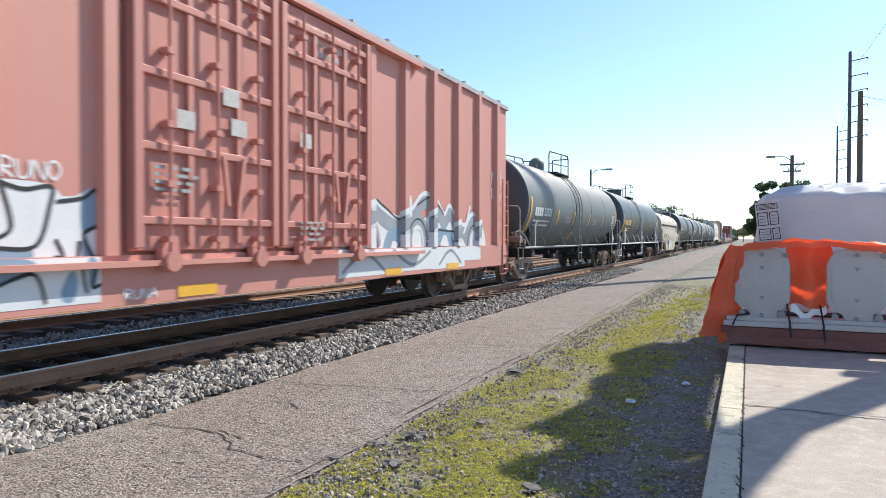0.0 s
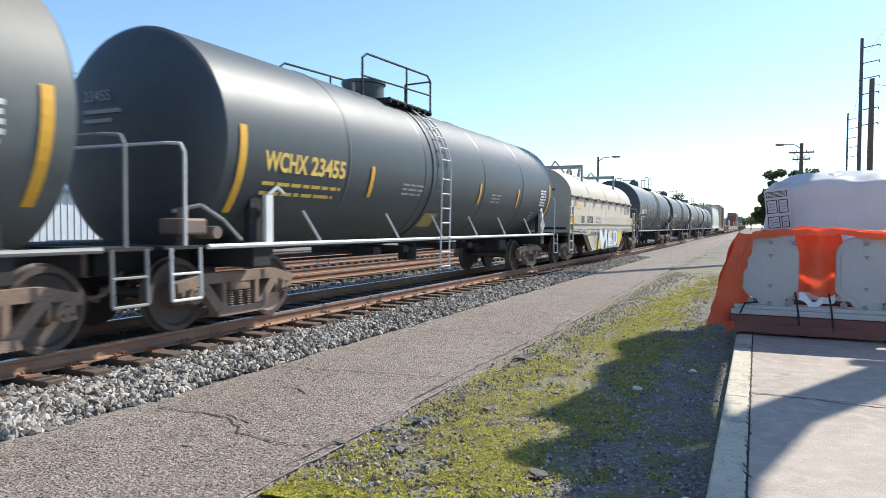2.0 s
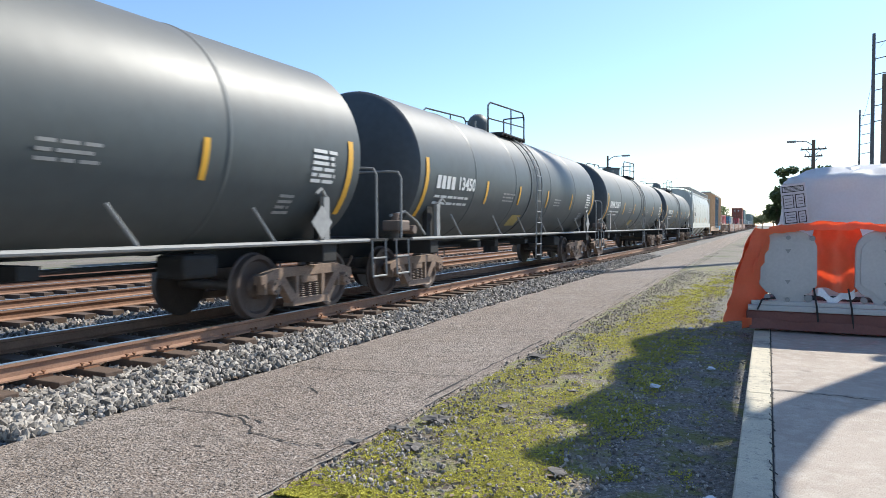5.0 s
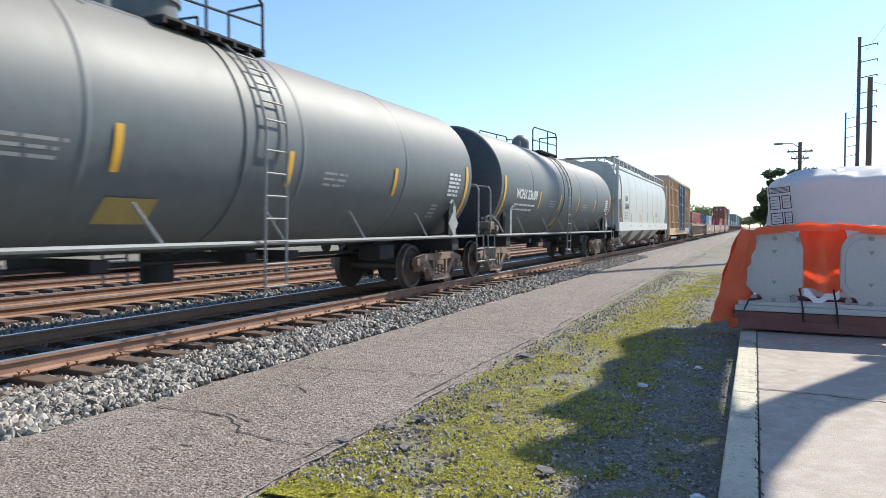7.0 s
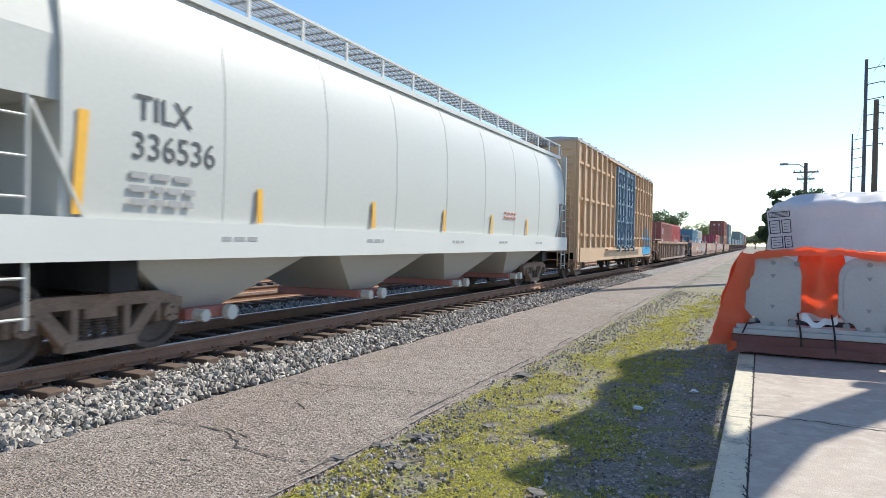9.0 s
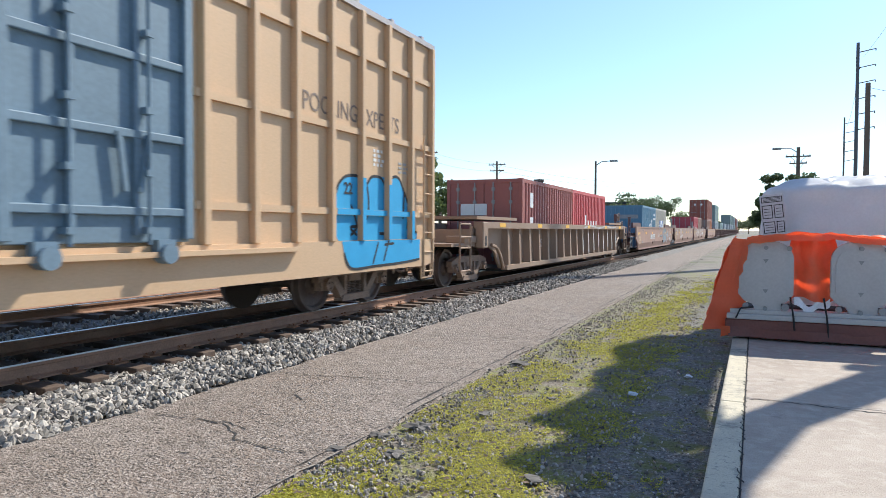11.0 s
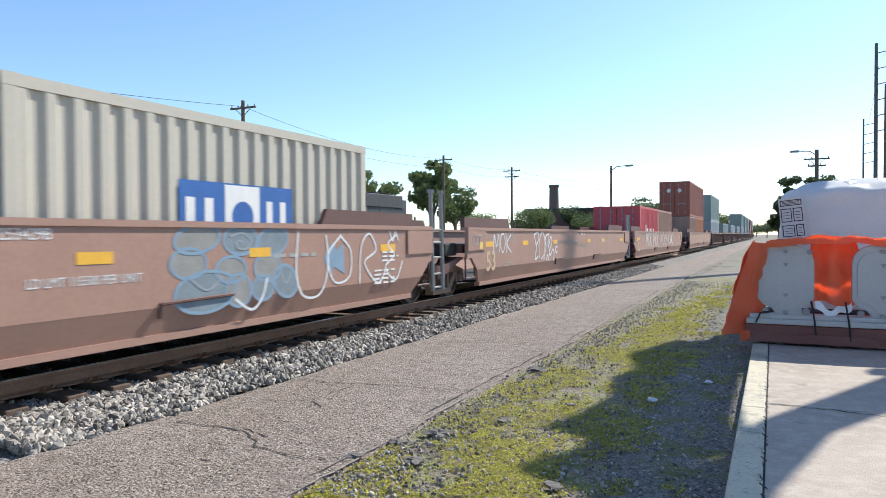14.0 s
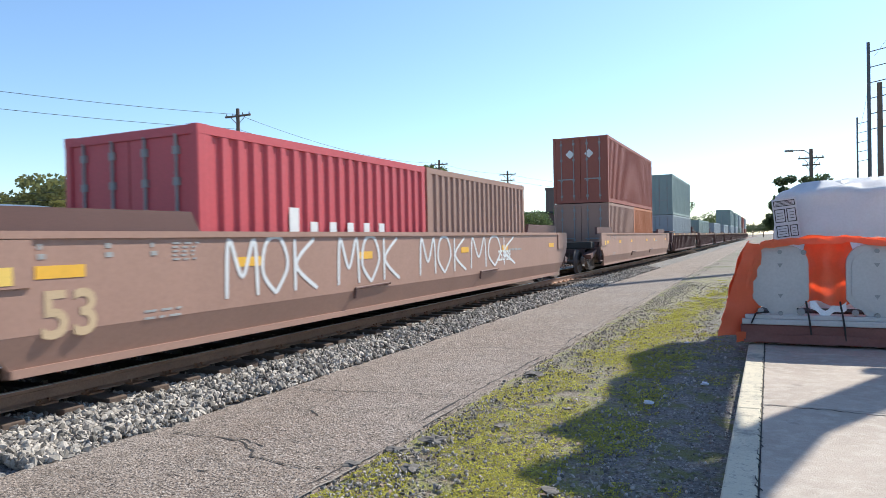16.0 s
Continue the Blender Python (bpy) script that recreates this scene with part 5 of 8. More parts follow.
    lettering("ACE T.WH", 0.54, mat("worn brown paint letters", (0.24, 0.20, 0.16), 0.7, var=0.4, bump=0), c, (1.424, 4.35, 2.08), squeeze=0.62)
    lettering("AOK", 0.36, dark, c, (-0.42, -h2 + 0.115, 2.95), turn=END)
    for r, wd in ((0, 1.8), (1, 1.0)):
        bm = bmesh.new()
        for k in range(5):
            box(bm, -wd / 2 + k * wd / 5, -wd / 2 + (k + 0.8) * wd / 5, -h2 + 0.105, -h2 + 0.115, 2.62 - r * 0.15, 2.69 - r * 0.15)
        part("marking", bm, dark, c)
    for y0, y1, z0, z1, x in ((-h2 - 0.25, -h2 + 0.3, 1.44, 1.66, 1.523), (-h2 + 1.0, -h2 + 1.6, 2.0, 2.14, 1.424), (h2 - 0.35, h2 + 0.2, 1.44, 1.6, 1.523), (-4.2, -3.6, 1.04, 1.18, 1.502), (0.2, 0.8, 1.04, 1.18, 1.502)):
        bm = bmesh.new()
        box(bm, x, x + 0.004, y0, y1, z0, z1)
        part("reflective_strip", bm, M_YELLOW, c)
    # sprayed letters along the belly
    X = 1.502
    def cut(x, shapes, k):
        for p in shapes:
            bm = bmesh.new()
            bm.faces.new([bm.verts.new((x, y, z)) for y, z in p])
            bmesh.ops.triangulate(bm, faces=bm.faces[:])
            part("graffiti", bm, M_GRAF[k], c)
    cut(X, [[(-2.1, 0.42), (-1.75, 1.0), (-1.45, 0.62), (-1.2, 0.42)], [(-0.6, 0.42), (-0.35, 0.9), (0.0, 0.42)], [(2.0, 0.7), (2.4, 1.2), (3.4, 1.22), (2.9, 0.6), (2.3, 0.45)], [(0.2, 1.05), (0.5, 1.24), (0.8, 1.05)]], 4)
    letters = [[(-1.5, 0.42), (-1.85, 1.24), (-1.35, 1.22), (-0.85, 0.85), (-0.75, 1.24), (-0.25, 1.24), (-0.05, 0.46), (-0.45, 0.44), (-0.55, 0.8), (-0.95, 0.5), (-1.15, 0.42)],
               [(0.1, 0.45), (0.0, 1.05), (0.3, 1.24), (0.95, 1.2), (1.0, 1.0), (0.55, 1.0), (0.6, 0.88), (1.0, 0.86), (1.0, 0.68), (0.55, 0.66), (0.6, 0.56), (1.1, 0.6), (1.1, 0.44)],
               [(1.25, 0.44), (1.2, 1.22), (1.9, 1.24), (2.25, 1.0), (2.2, 0.65), (1.85, 0.45)]]
    cut(X + 0.003, [letters[0], letters[1], letters[2]], 0)
    graf_parts(c, X + 0.006, [q for p in letters for q in zip(p, p[1:] + p[:1])], 0.055, M_GRAF[1])
    cut(X + 0.005, [[(1.5, 0.62), (1.5, 1.05), (1.85, 1.05), (1.95, 0.85), (1.8, 0.62)]], 5)
    graf(c, X + 0.004, [[(-5.2, 1.15), (-4.4, 1.2), (-3.6, 1.1), (-2.8, 1.22)], [(-4.9, 1.08), (-3.9, 1.02)], [(1.2, 1.2), (2.4, 1.12), (3.6, 1.22)]], 0.07, 5)
    graf(c, X + 0.007, [[(-2.9, 0.9), (-2.7, 0.6), (-2.4, 0.9), (-2.6, 1.1), (-2.8, 0.8)], [(-2.2, 1.1), (-2.2, 0.55), (-1.95, 0.9), (-2.2, 0.8)]], 0.03, 2)
    return c


# ---- well cars ----
def brake_wheel(c, x, y, z, r, material):
    """Spoked hand-brake wheel on its gear box, facing +x."""
    bm = bmesh.new()
    bent(bm, [(x, y + r * math.cos(a * 0.3927), z + r * math.sin(a * 0.3927)) for a in range(17)], 0.016, 6)
    for k in range(4):
        a = k * 1.5708 + 0.4
        rod(bm, (x - 0.03, y, z), (x, y + r * math.cos(a), z + r * math.sin(a)), 0.011, 5)
    rod(bm, (x - 0.08, y, z), (x + 0.02, y, z), 0.045, 10)
    wheel = part("brake_wheel", bm, M_TRUCK, c, "spoked hand-brake wheel")
    bm = bmesh.new()
    box(bm, x - 0.24, x - 0.07, y - 0.17, y + 0.15, z - 0.22, z + 0.16, 0.04)
    part("gear_box", bm, material, wheel)
    bm = bmesh.new()
    box(bm, x - 0.22, x - 0.12, y - 0.06, y + 0.06, 1.0, z - 0.2)
    part("gear_post", bm, material, wheel)


def step_ladder(c, x, y0, y1, z0, z1, rungs, r, material, name="corner_ladder"):
    bm = bmesh.new()
    for y in (y0, y1):
        rod(bm, (x, y, z0), (x, y, z1), r, 8)
    for z in rungs:
        rod(bm, (x, y0, z), (x, y1, z), r * 0.85, 6)
    return part(name, bm, material, c)


def well_plain(s0, s1, label, number=None, posts=False, seed=1, lead=0.0, trail=0.0, taper=(0.25, 0.83)):
    """Smooth-sided well unit from s0 - lead to s1 - trail."""
    mid, h2 = (s0 + s1) / 2, (s1 - s0) / 2
    ya, yb = -h2 - lead, h2 - trail
    t0, t1 = taper
    c = car("well_car", mid, label, "well car")
    for sx in (-1, 1):
        bm = bmesh.new()
        slab(bm, [(ya, 0.90), (ya + t0, 0.88), (ya + (t0 + t1) / 2, 0.62), (yb - 0.4, 0.62), (yb - 0.1, 0.88), (yb, 0.90), (yb, 1.5), (ya, 1.5)], sx * 1.44, sx * 1.50)
        part("side_wall", bm, M_WELL, c)
        bm = bmesh.new()
        va = [bm.verts.new(v) for v in ((sx * 1.499, ya + (t0 + t1) / 2, 0.62), (sx * 1.499, yb - 0.4, 0.62), (sx * 1.40, yb - 0.7, 0.30), (sx * 1.40, ya + t1, 0.30))]
        vb = [bm.verts.new(v.co - Vector((sx * 0.05, 0, 0))) for v in va]
        bm.faces.new(va), bm.faces.new(vb[::-1])
        for i in range(4):
            bm.faces.new((va[i], vb[i], vb[(i + 1) % 4], va[(i + 1) % 4]))
        bmesh.ops.recalc_face_normals(bm, faces=bm.faces[:])
        part("lower_side", bm, M_WELL, c)
        bm = bmesh.new()
        slab(bm, [(ya + t1, 0.24), (yb - 0.7, 0.24), (yb - 0.7, 0.32), (ya + t1, 0.32)], sx * 1.30, sx * 1.43)
        part("bottom_flange", bm, M_WELL, c)
        bm = bmesh.new()
        slab(bm, [(ya, 1.49), (yb, 1.49), (yb, 1.56), (ya, 1.56)], sx * 1.36, sx * 1.53)
        part("side_flange", bm, M_WELL, c)
        for a in (-0.34, 0.2):
            y = h2 * a
            bm = bmesh.new()
            bent(bm, [(sx * 1.50, y, 0.5), (sx * 1.52, y, 0.66), (sx * 1.52, y + 1.1, 0.68)], 0.02, 6)
            part("lever", bm, M_WELLDARK, c)
    bm = bmesh.new()
    box(bm, -1.38, 1.38, ya + 1.5, yb - 1.5, 0.26, 0.32)
    part("well_floor", bm, M_UNDER, c)
    for e, end in ((-1, ya), (1, yb)):
        bm = bmesh.new()
        box(bm, -1.36, 1.36, end - e * 2.0, end, 1.0, 1.2)
        part("end_deck", bm, M_WELLDARK, c)
        for x0, x1 in ((-1.25, -1.18), (1.18, 1.28)):
            bm = bmesh.new()
            slab(bm, [(end - e * 3.3, 1.45), (end - e * 0.35, 1.5), (end - e * 0.35, 1.79), (end - e * 3.1, 1.80)], x0, x1)
            part("guide_plate", bm, M_WELLDARK, c)
        bm = bmesh.new()
        slab(bm, [(end, 1.05), (end - e * 0.98, 1.05), (end - e * 0.98, 1.48), (end, 1.48)], 1.502, 1.53)
        part("corner_panel", bm, M_WELL, c)
        bm = bmesh.new()
        bent(bm, [(1.44, end - e * 0.02, 0.95), (1.45, end - e * 0.02, 0.45), (1.45, end - e * 0.5, 0.45), (1.44, end - e * 0.5, 0.85)], 0.02)
        part("stirrup", bm, M_WELLDARK, c)
        bm = bmesh.new()
        slab(bm, [(end, 0.92), (end - e * 0.25, 0.9), (end + e * 0.75, 0.55), (end + e * 0.9, 0.72)], 1.0, 1.3)
        part("end_bracket", bm, M_WELLDARK, c)
        bm = bmesh.new()
        box(bm, -1.2, 1.25, end, end + e * 0.6, 0.95, 1.22, 0.03)
        part("connector", bm, M_UNDER, c)
    if posts:
        for yy in (yb + 0.25, yb + 0.70):
            bm = bmesh.new()
            rod(bm, (1.40, yy, 0.30), (1.36, yy, 2.24), 0.045, 8)
            rod(bm, (1.36, yy, 2.22), (1.36, yy, 2.29), 0.07, 8)
            part("guide_post", bm, M_RAILGREY, c)
        for z in (0.35, 0.62, 0.95, 1.25, 1.5):
            bm = bmesh.new()
            rod(bm, (1.38, yb + 0.25, z), (1.38, yb + 0.70, z), 0.022, 6)
            part("post_rung", bm, M_RAILGREY, c)
    if number:
        lettering(number, 0.62, mat("faded yellow numeral", (0.55, 0.40, 0.24), 0.6, var=0.2, bump=0), c, (1.504, ya + 1.05, 0.76), bold=0.012)
    bm = bmesh.new()
    box(bm, 1.532, 1.535, ya + 0.62, ya + 0.80, 0.98 + 0.1, 1.24)
    part("yellow_sticker", bm, M_YELLOWMARK, c)
    for q, wd in ((ya + 1.02, 0.5), (ya + 3.6, 0.45), (ya + 6.4, 0.4), (0.9, 0.4), (h2 * 0.35, 0.4), (yb - 1.9, 0.5)):
        bm = bmesh.new()
        box(bm, 1.502, 1.506, q, q + wd, 1.12, 1.24)
        part("reflective_strip", bm, M_YELLOW, c)
    for q in (ya + 1.05, ya + 1.75, ya + 2.3):
        bars(c, M_GREYMARK, 1.502, q, 1.44, 0.16, 2, 0.05, 0.04, seed=int(q * 10) + 500, words=2)
    bars(c, M_GREYMARK, 1.502, ya + 2.6, 1.44, 0.4, 5, 0.02, 0.025, seed=seed + 2)
    bars(c, M_GREYMARK, 1.502, ya + 2.2, 0.72, 0.6, 2, 0.025, 0.05, seed=seed + 4)
    bars(c, M_GREYMARK, 1.502, h2 * 0.4, 1.15, 1.0, 1, 0.05, 0.05, seed=seed + 5)
    return c, h2


def well_ribbed(s0, s1, label, paint=M_WELLTAN):
    mid, h2 = (s0 + s1) / 2, (s1 - s0) / 2
    c = car("ribbed_well_car", mid, label, "well car")
    for sx in (-1, 1):
        bm = bmesh.new()
        slab(bm, [(-h2, 0.95), (-h2 + 1.0, 0.95), (-h2 + 1.5, 0.80), (-h2 + 1.9, 0.34), (h2 - 1.9, 0.34), (h2 - 1.5, 0.80), (h2 - 1.0, 0.95), (h2, 0.95), (h2, 1.45), (-h2, 1.45)], sx * 1.23, sx * 1.28)
        part("side_wall", bm, paint, c)
        bm = bmesh.new()
        slab(bm, [(-h2, 1.40), (h2, 1.40), (h2, 1.56), (-h2, 1.56)], sx * 1.30, sx * 1.53)
        part("top_chord", bm, paint, c)
        bm = bmesh.new()
        slab(bm, [(-h2 + 1.9, 0.30), (h2 - 1.9, 0.30), (h2 - 1.9, 0.42), (-h2 + 1.9, 0.42)], sx * 1.32, sx * 1.50)
        part("bottom_chord", bm, paint, c)
        n = 17
        for k in range(n):
            y = -h2 + 2.1 + k * (2 * h2 - 4.2) / (n - 1)
            bm = bmesh.new()
            # each rib is wider at the foot and leans out to the chord
            va = [(1.275, y - 0.11, 0.41), (1.49, y - 0.08, 0.41), (1.49, y + 0.08, 0.41), (1.275, y + 0.11, 0.41)]
            vb = [(1.275, y - 0.10, 1.41), (1.45, y - 0.06, 1.41), (1.45, y + 0.06, 1.41), (1.275, y + 0.10, 1.41)]
            a, b = [bm.verts.new((sx * p[0], p[1], p[2])) for p in va], [bm.verts.new((sx * p[0], p[1], p[2])) for p in vb]
            for i in range(4):
                bm.faces.new((a[i], a[(i + 1) % 4], b[(i + 1) % 4], b[i]))
            bmesh.ops.recalc_face_normals(bm, faces=bm.faces[:])
            part("rib", bm, paint, c)
        for e in (-1, 1):
            bm = bmesh.new()
            pts = [(e * (h2 - 0.95), 0.98), (e * (h2 - 1.3), 0.92), (e * (h2 - 1.6), 0.72), (e * (h2 - 1.85), 0.34)]
            for a, b in zip(pts, pts[1:]):
                rod(bm, (sx * 1.4, *a), (sx * 1.4, *b), 0.045, 6)
            part("wheel_arch", bm, paint, c)
            bm = bmesh.new()
            box(bm, sx * 1.33, sx * 1.55, e * (h2 - 0.34), e * h2, 0.92, 1.56, 0.03)
            post = part("corner_post", bm, paint, c)
            bm = bmesh.new()
            box(bm, sx * 1.551, sx * 1.556, e * (h2 - 0.17) - 0.05, e * (h2 - 0.17) + 0.05, 0.98, 1.22)
            part("slot", bm, M_UNDER, post)
    bm = bmesh.new()
    box(bm, -1.32, 1.32, -h2 + 2, h2 - 2, 0.26, 0.32)
    part("well_floor", bm, M_UNDER, c)
    for e in (-1, 1):
        bm = bmesh.new()
        box(bm, -1.3, 1.3, e * (h2 - 2.2), e * (h2 + 0.1), 1.0, 1.38)
        part("end_deck", bm, paint, c)
        bm = bmesh.new()
        box(bm, -1.35, 1.35, e * (h2 - 3.1), e * (h2 - 0.1), 1.62, 1.70)
        part("deck_plate", bm, paint, c)
        bm = bmesh.new()
        box(bm, -0.3, 0.3, e * (h2 - 1.9), e * (h2 + 1.3), 0.72, 1.0)
        part("draft_sill", bm, M_UNDER, c)
        bm = bmesh.new()
        box(bm, -1.2, 1.35, e * (h2 + 0.05), e * (h2 + 1.45), 0.98, 1.05)
        part("end_step", bm, paint, c)
        bm = bmesh.new()
        box(bm, 0.9, 1.38, e * (h2 + 0.02), e * (h2 + 0.75), 1.05, 1.22, 0.02)
        part("end_beam", bm, paint, c)
        for sx in (-1, 1):
            step_ladder(c, sx * 1.42, e * (h2 + 0.5), e * (h2 + 1.12), 0.42, 1.5, (0.42, 0.95, 1.2, 1.5), 0.026, paint)
        if e > 0:
            brake_wheel(c, 1.0, h2 + 1.32, 2.04, 0.20, M_WELLDARK)
            brake_wheel(c, 1.1, h2 + 1.66, 1.63, 0.20, paint)
            bm = bmesh.new()
            slab(bm, [(h2 + 1.75, 1.8), (h2 + 2.1, 1.68), (h2 + 1.95, 1.58), (h2 + 1.75, 1.62)], 0.9, 0.94)
            part("gusset", bm, paint, c)
            bm = bmesh.new()
            bent(bm, [(1.35, h2 + 0.3, 1.05), (1.38, h2 + 0.3, 1.45), (1.38, h2 + 0.55, 1.5), (1.38, h2 + 0.55, 1.05)], 0.025, 6)
            part("grab_iron", bm, paint, c)
        bm = bmesh.new()
        bent(bm, [(0.3, e * (h2 + 0.9), 0.95), (0.55, e * (h2 + 1.5), 0.6), (0.4, e * (h2 + 2.0), 0.5), (0.2, e * (h2 + 2.2), 0.62)], 0.03, 6)
        part("air_hose", bm, M_UNDER, c)
        truck(c, e * (h2 - 0.35))
        coupler(c, e * (h2 + 1.2), e)
    for k in range(6):
        y = -h2 + 1.2 + k * (2 * h2 - 2.8) / 5
        bm = bmesh.new()
        box(bm, 1.532, 1.536, y, y + 0.45, 1.43, 1.54)
        part("reflective_strip", bm, M_YELLOW, c)
    return c, h2


# ---- the train, front to back (places along the track at the start) ----
def tag_strokes(y, z, w, h, word):
    """Pen strokes of a few capital letters, as lines of (y, z)."""
    shapes = {"M": [[(0, 0), (0.1, 1), (0.5, 0.35), (0.9, 1), (1, 0)]], "O": [[(0.5, 0), (0.05, 0.4), (0.2, 0.95), (0.7, 1), (0.95, 0.5), (0.5, 0)]], "K": [[(0.1, 0), (0.1, 1)], [(0.9, 1), (0.15, 0.5), (1.0, 0)]],
              "S": [[(0.9, 0.9), (0.3, 1), (0.1, 0.7), (0.8, 0.4), (0.7, 0.05), (0.05, 0.1)]], "E": [[(0.8, 1), (0.1, 0.9), (0.15, 0.5), (0.7, 0.55)], [(0.15, 0.5), (0.1, 0.0), (0.9, 0.05)]], "U": [[(0, 1), (0.1, 0.2), (0.5, 0), (0.9, 0.3), (0.95, 1)]],
              "A": [[(0, 0), (0.5, 1), (1, 0)], [(0.2, 0.4), (0.8, 0.4)]], "R": [[(0.1, 0), (0.1, 1), (0.8, 0.9), (0.7, 0.55), (0.1, 0.5), (0.95, 0)]], "N": [[(0, 0), (0.1, 1), (0.85, 0), (0.95, 1)]], "L": [[(0.1, 1), (0.1, 0.05), (0.9, 0)]], "I": [[(0.5, 0), (0.5, 1)]]}
    out = []
    for i, ch in enumerate(word):
        for s in shapes.get(ch, []):
            out.append([(y + (i + 0.88 * px) * w, z + h * pz) for px, pz in s])
    return out


M_PAPER = mat("weathered paper", (0.55, 0.53, 0.50), 0.8, var=0.35, scale=9, fine=40)


def train():
    # red boxcar
    c, door, w, h2 = boxcar(7.6, 19.36, 4.93, M_BOXRED, M_BOXRED2, "oxide-red boxcar with large grey graffiti along its foot", "red")
    X = w + 0.006
    # a long pale piece along the foot: filled ground, grey arches, white rims, thin dark lines
    graf_fill(c, X, [[(1.45, 0.7), (1.5, 1.5), (2.2, 2.05), (3.0, 1.85), (3.6, 1.65), (4.0, 1.9), (4.6, 1.75), (5.4, 1.9), (6.2, 1.6), (6.9, 1.55), (7.5, 1.7), (8.0, 1.55), (8.1, 0.95), (7.4, 0.72), (4.5, 0.69)]], 0)
    rings = [[(y + r * math.cos(a * 0.785), z + 1.1 * r * math.sin(a * 0.785)) for a in range(9)] for y, z, r in ((2.35, 1.2, 0.42), (4.35, 1.3, 0.40), (7.35, 1.2, 0.42))]
    arches = [[(1.55, 1.35), (1.9, 1.8), (2.4, 1.98), (3.0, 1.7), (3.6, 1.58), (4.0, 1.98), (4.05, 1.6)], [(4.1, 1.75), (4.6, 2.08), (5.2, 2.0), (5.6, 1.7), (5.9, 1.9), (6.3, 1.65), (6.8, 1.5), (7.1, 1.95)], [(6.7, 1.3), (7.2, 1.75), (7.9, 1.6)]]
    graf(c, X + 0.003, arches, 0.30, 1)
    graf(c, X + 0.006, [[(y, z + 0.17) for y, z in p] for p in arches], 0.09, 0)
    graf(c, X + 0.005, rings, 0.22, 1)
    graf(c, X + 0.008, [[(cy + (y - cy) * 0.6, cz + (z - cz) * 0.6) for y, z in p] for p, (cy, cz) in zip(rings, ((2.35, 1.2), (4.35, 1.3), (7.35, 1.2)))], 0.07, 0)
    graf_fill(c, X + 0.004, [[(2.9, 0.75), (3.1, 1.45), (3.6, 1.5), (3.8, 0.8)], [(5.1, 0.75), (5.15, 1.5), (5.9, 1.5), (6.4, 0.8)]], 5)
    graf_fill(c, X + 0.007, [[(5.35, 0.9), (5.5, 1.35), (5.75, 1.4), (5.9, 0.95)], [(3.2, 0.9), (3.3, 1.3), (3.55, 1.2), (3.5, 0.9)]], 0)
    graf(c, X + 0.010, [[(1.5, 1.5), (2.2, 2.16), (3.0, 1.92), (3.6, 1.72), (4.0, 2.14)], [(4.3, 2.0), (5.0, 2.2), (5.6, 1.85)], [(5.0, 1.55), (6.3, 1.5)], [(5.0, 1.2), (6.3, 1.15)], [(6.3, 1.15), (6.35, 0.75)], [(3.0, 0.8), (3.9, 1.5)], [(1.9, 0.8), (2.6, 0.75)], [(6.8, 0.8), (7.5, 1.0), (7.9, 0.8)]], 0.035, 2)
    graf(c, X + 0.009, rings, 0.03, 2)
    left = [[(-5.6, 0.95), (-5.8, 1.75), (-4.9, 1.85), (-3.9, 1.88), (-3.4, 1.86), (-3.2, 1.74), (-2.88, 1.86), (-2.8, 1.55), (-2.84, 0.95), (-4.2, 0.9)], [(-7.4, 0.7), (-7.6, 1.7), (-6.6, 1.9), (-5.9, 1.6), (-6.0, 0.7)]]
    graf_fill(c, X, left, 0)
    graf(c, X + 0.004, [[(-5.2, 1.2), (-4.9, 1.6), (-4.6, 1.2)], [(-6.9, 1.2), (-6.7, 1.6), (-6.3, 1.3)]], 0.07, 5)
    graf_fill(c, X + 0.003, [[(-3.05, 1.74), (-2.88, 1.80), (-2.86, 1.52), (-3.04, 1.40)], [(-3.04, 1.36), (-2.93, 1.16), (-2.96, 1.12), (-3.04, 1.12)], [(-3.95, 1.25), (-3.58, 1.26), (-3.6, 1.12), (-3.95, 1.14)]], 5)
    graf(c, X + 0.006, [[(-3.87, 1.92), (-3.75, 1.47), (-3.92, 1.34)], [(-3.85, 1.85), (-3.63, 1.80), (-3.37, 1.84), (-3.38, 1.67), (-3.52, 1.29), (-3.88, 1.27)], [(-3.32, 1.70), (-3.04, 1.75), (-2.89, 1.83), (-2.87, 1.51), (-3.03, 1.39), (-2.9, 1.12)], [(-3.08, 1.33), (-3.1, 1.12)], [(-3.33, 1.35), (-3.25, 1.18), (-3.35, 1.18)]], 0.04, 2)
    graf_fill(c, w + 0.082, [[(-3.95, 1.16), (-3.6, 1.15), (-3.62, 1.02), (-3.95, 0.96)], [(-3.33, 0.86), (-3.22, 1.05), (-3.15, 0.95), (-3.2, 0.76), (-3.3, 0.76)], [(-3.03, 1.16), (-2.93, 1.12), (-2.95, 0.9), (-3.03, 0.9)]], 5)
    graf(c, w + 0.085, [[(-3.95, 0.93), (-3.6, 1.03), (-3.48, 0.75)], [(-3.1, 1.12), (-3.09, 0.95), (-3.05, 0.82)], [(-2.93, 1.12), (-3.0, 0.88), (-2.9, 0.9)]], 0.035, 2)
    graf(c, w + 0.085, tag_strokes(-2.62, 0.72, 0.11, 0.1, "RUNA"), 0.02, 0)
    graf(c, X + 0.005, tag_strokes(-3.85, 1.9, 0.15, 0.17, "RUNO"), 0.024, 0)
    graf(c, X + 0.005, tag_strokes(h2 - 1.15, 2.75, 0.2, 0.3, "MULI") + tag_strokes(h2 - 1.15, 2.35, 0.2, 0.28, "NESR"), 0.026, 0)
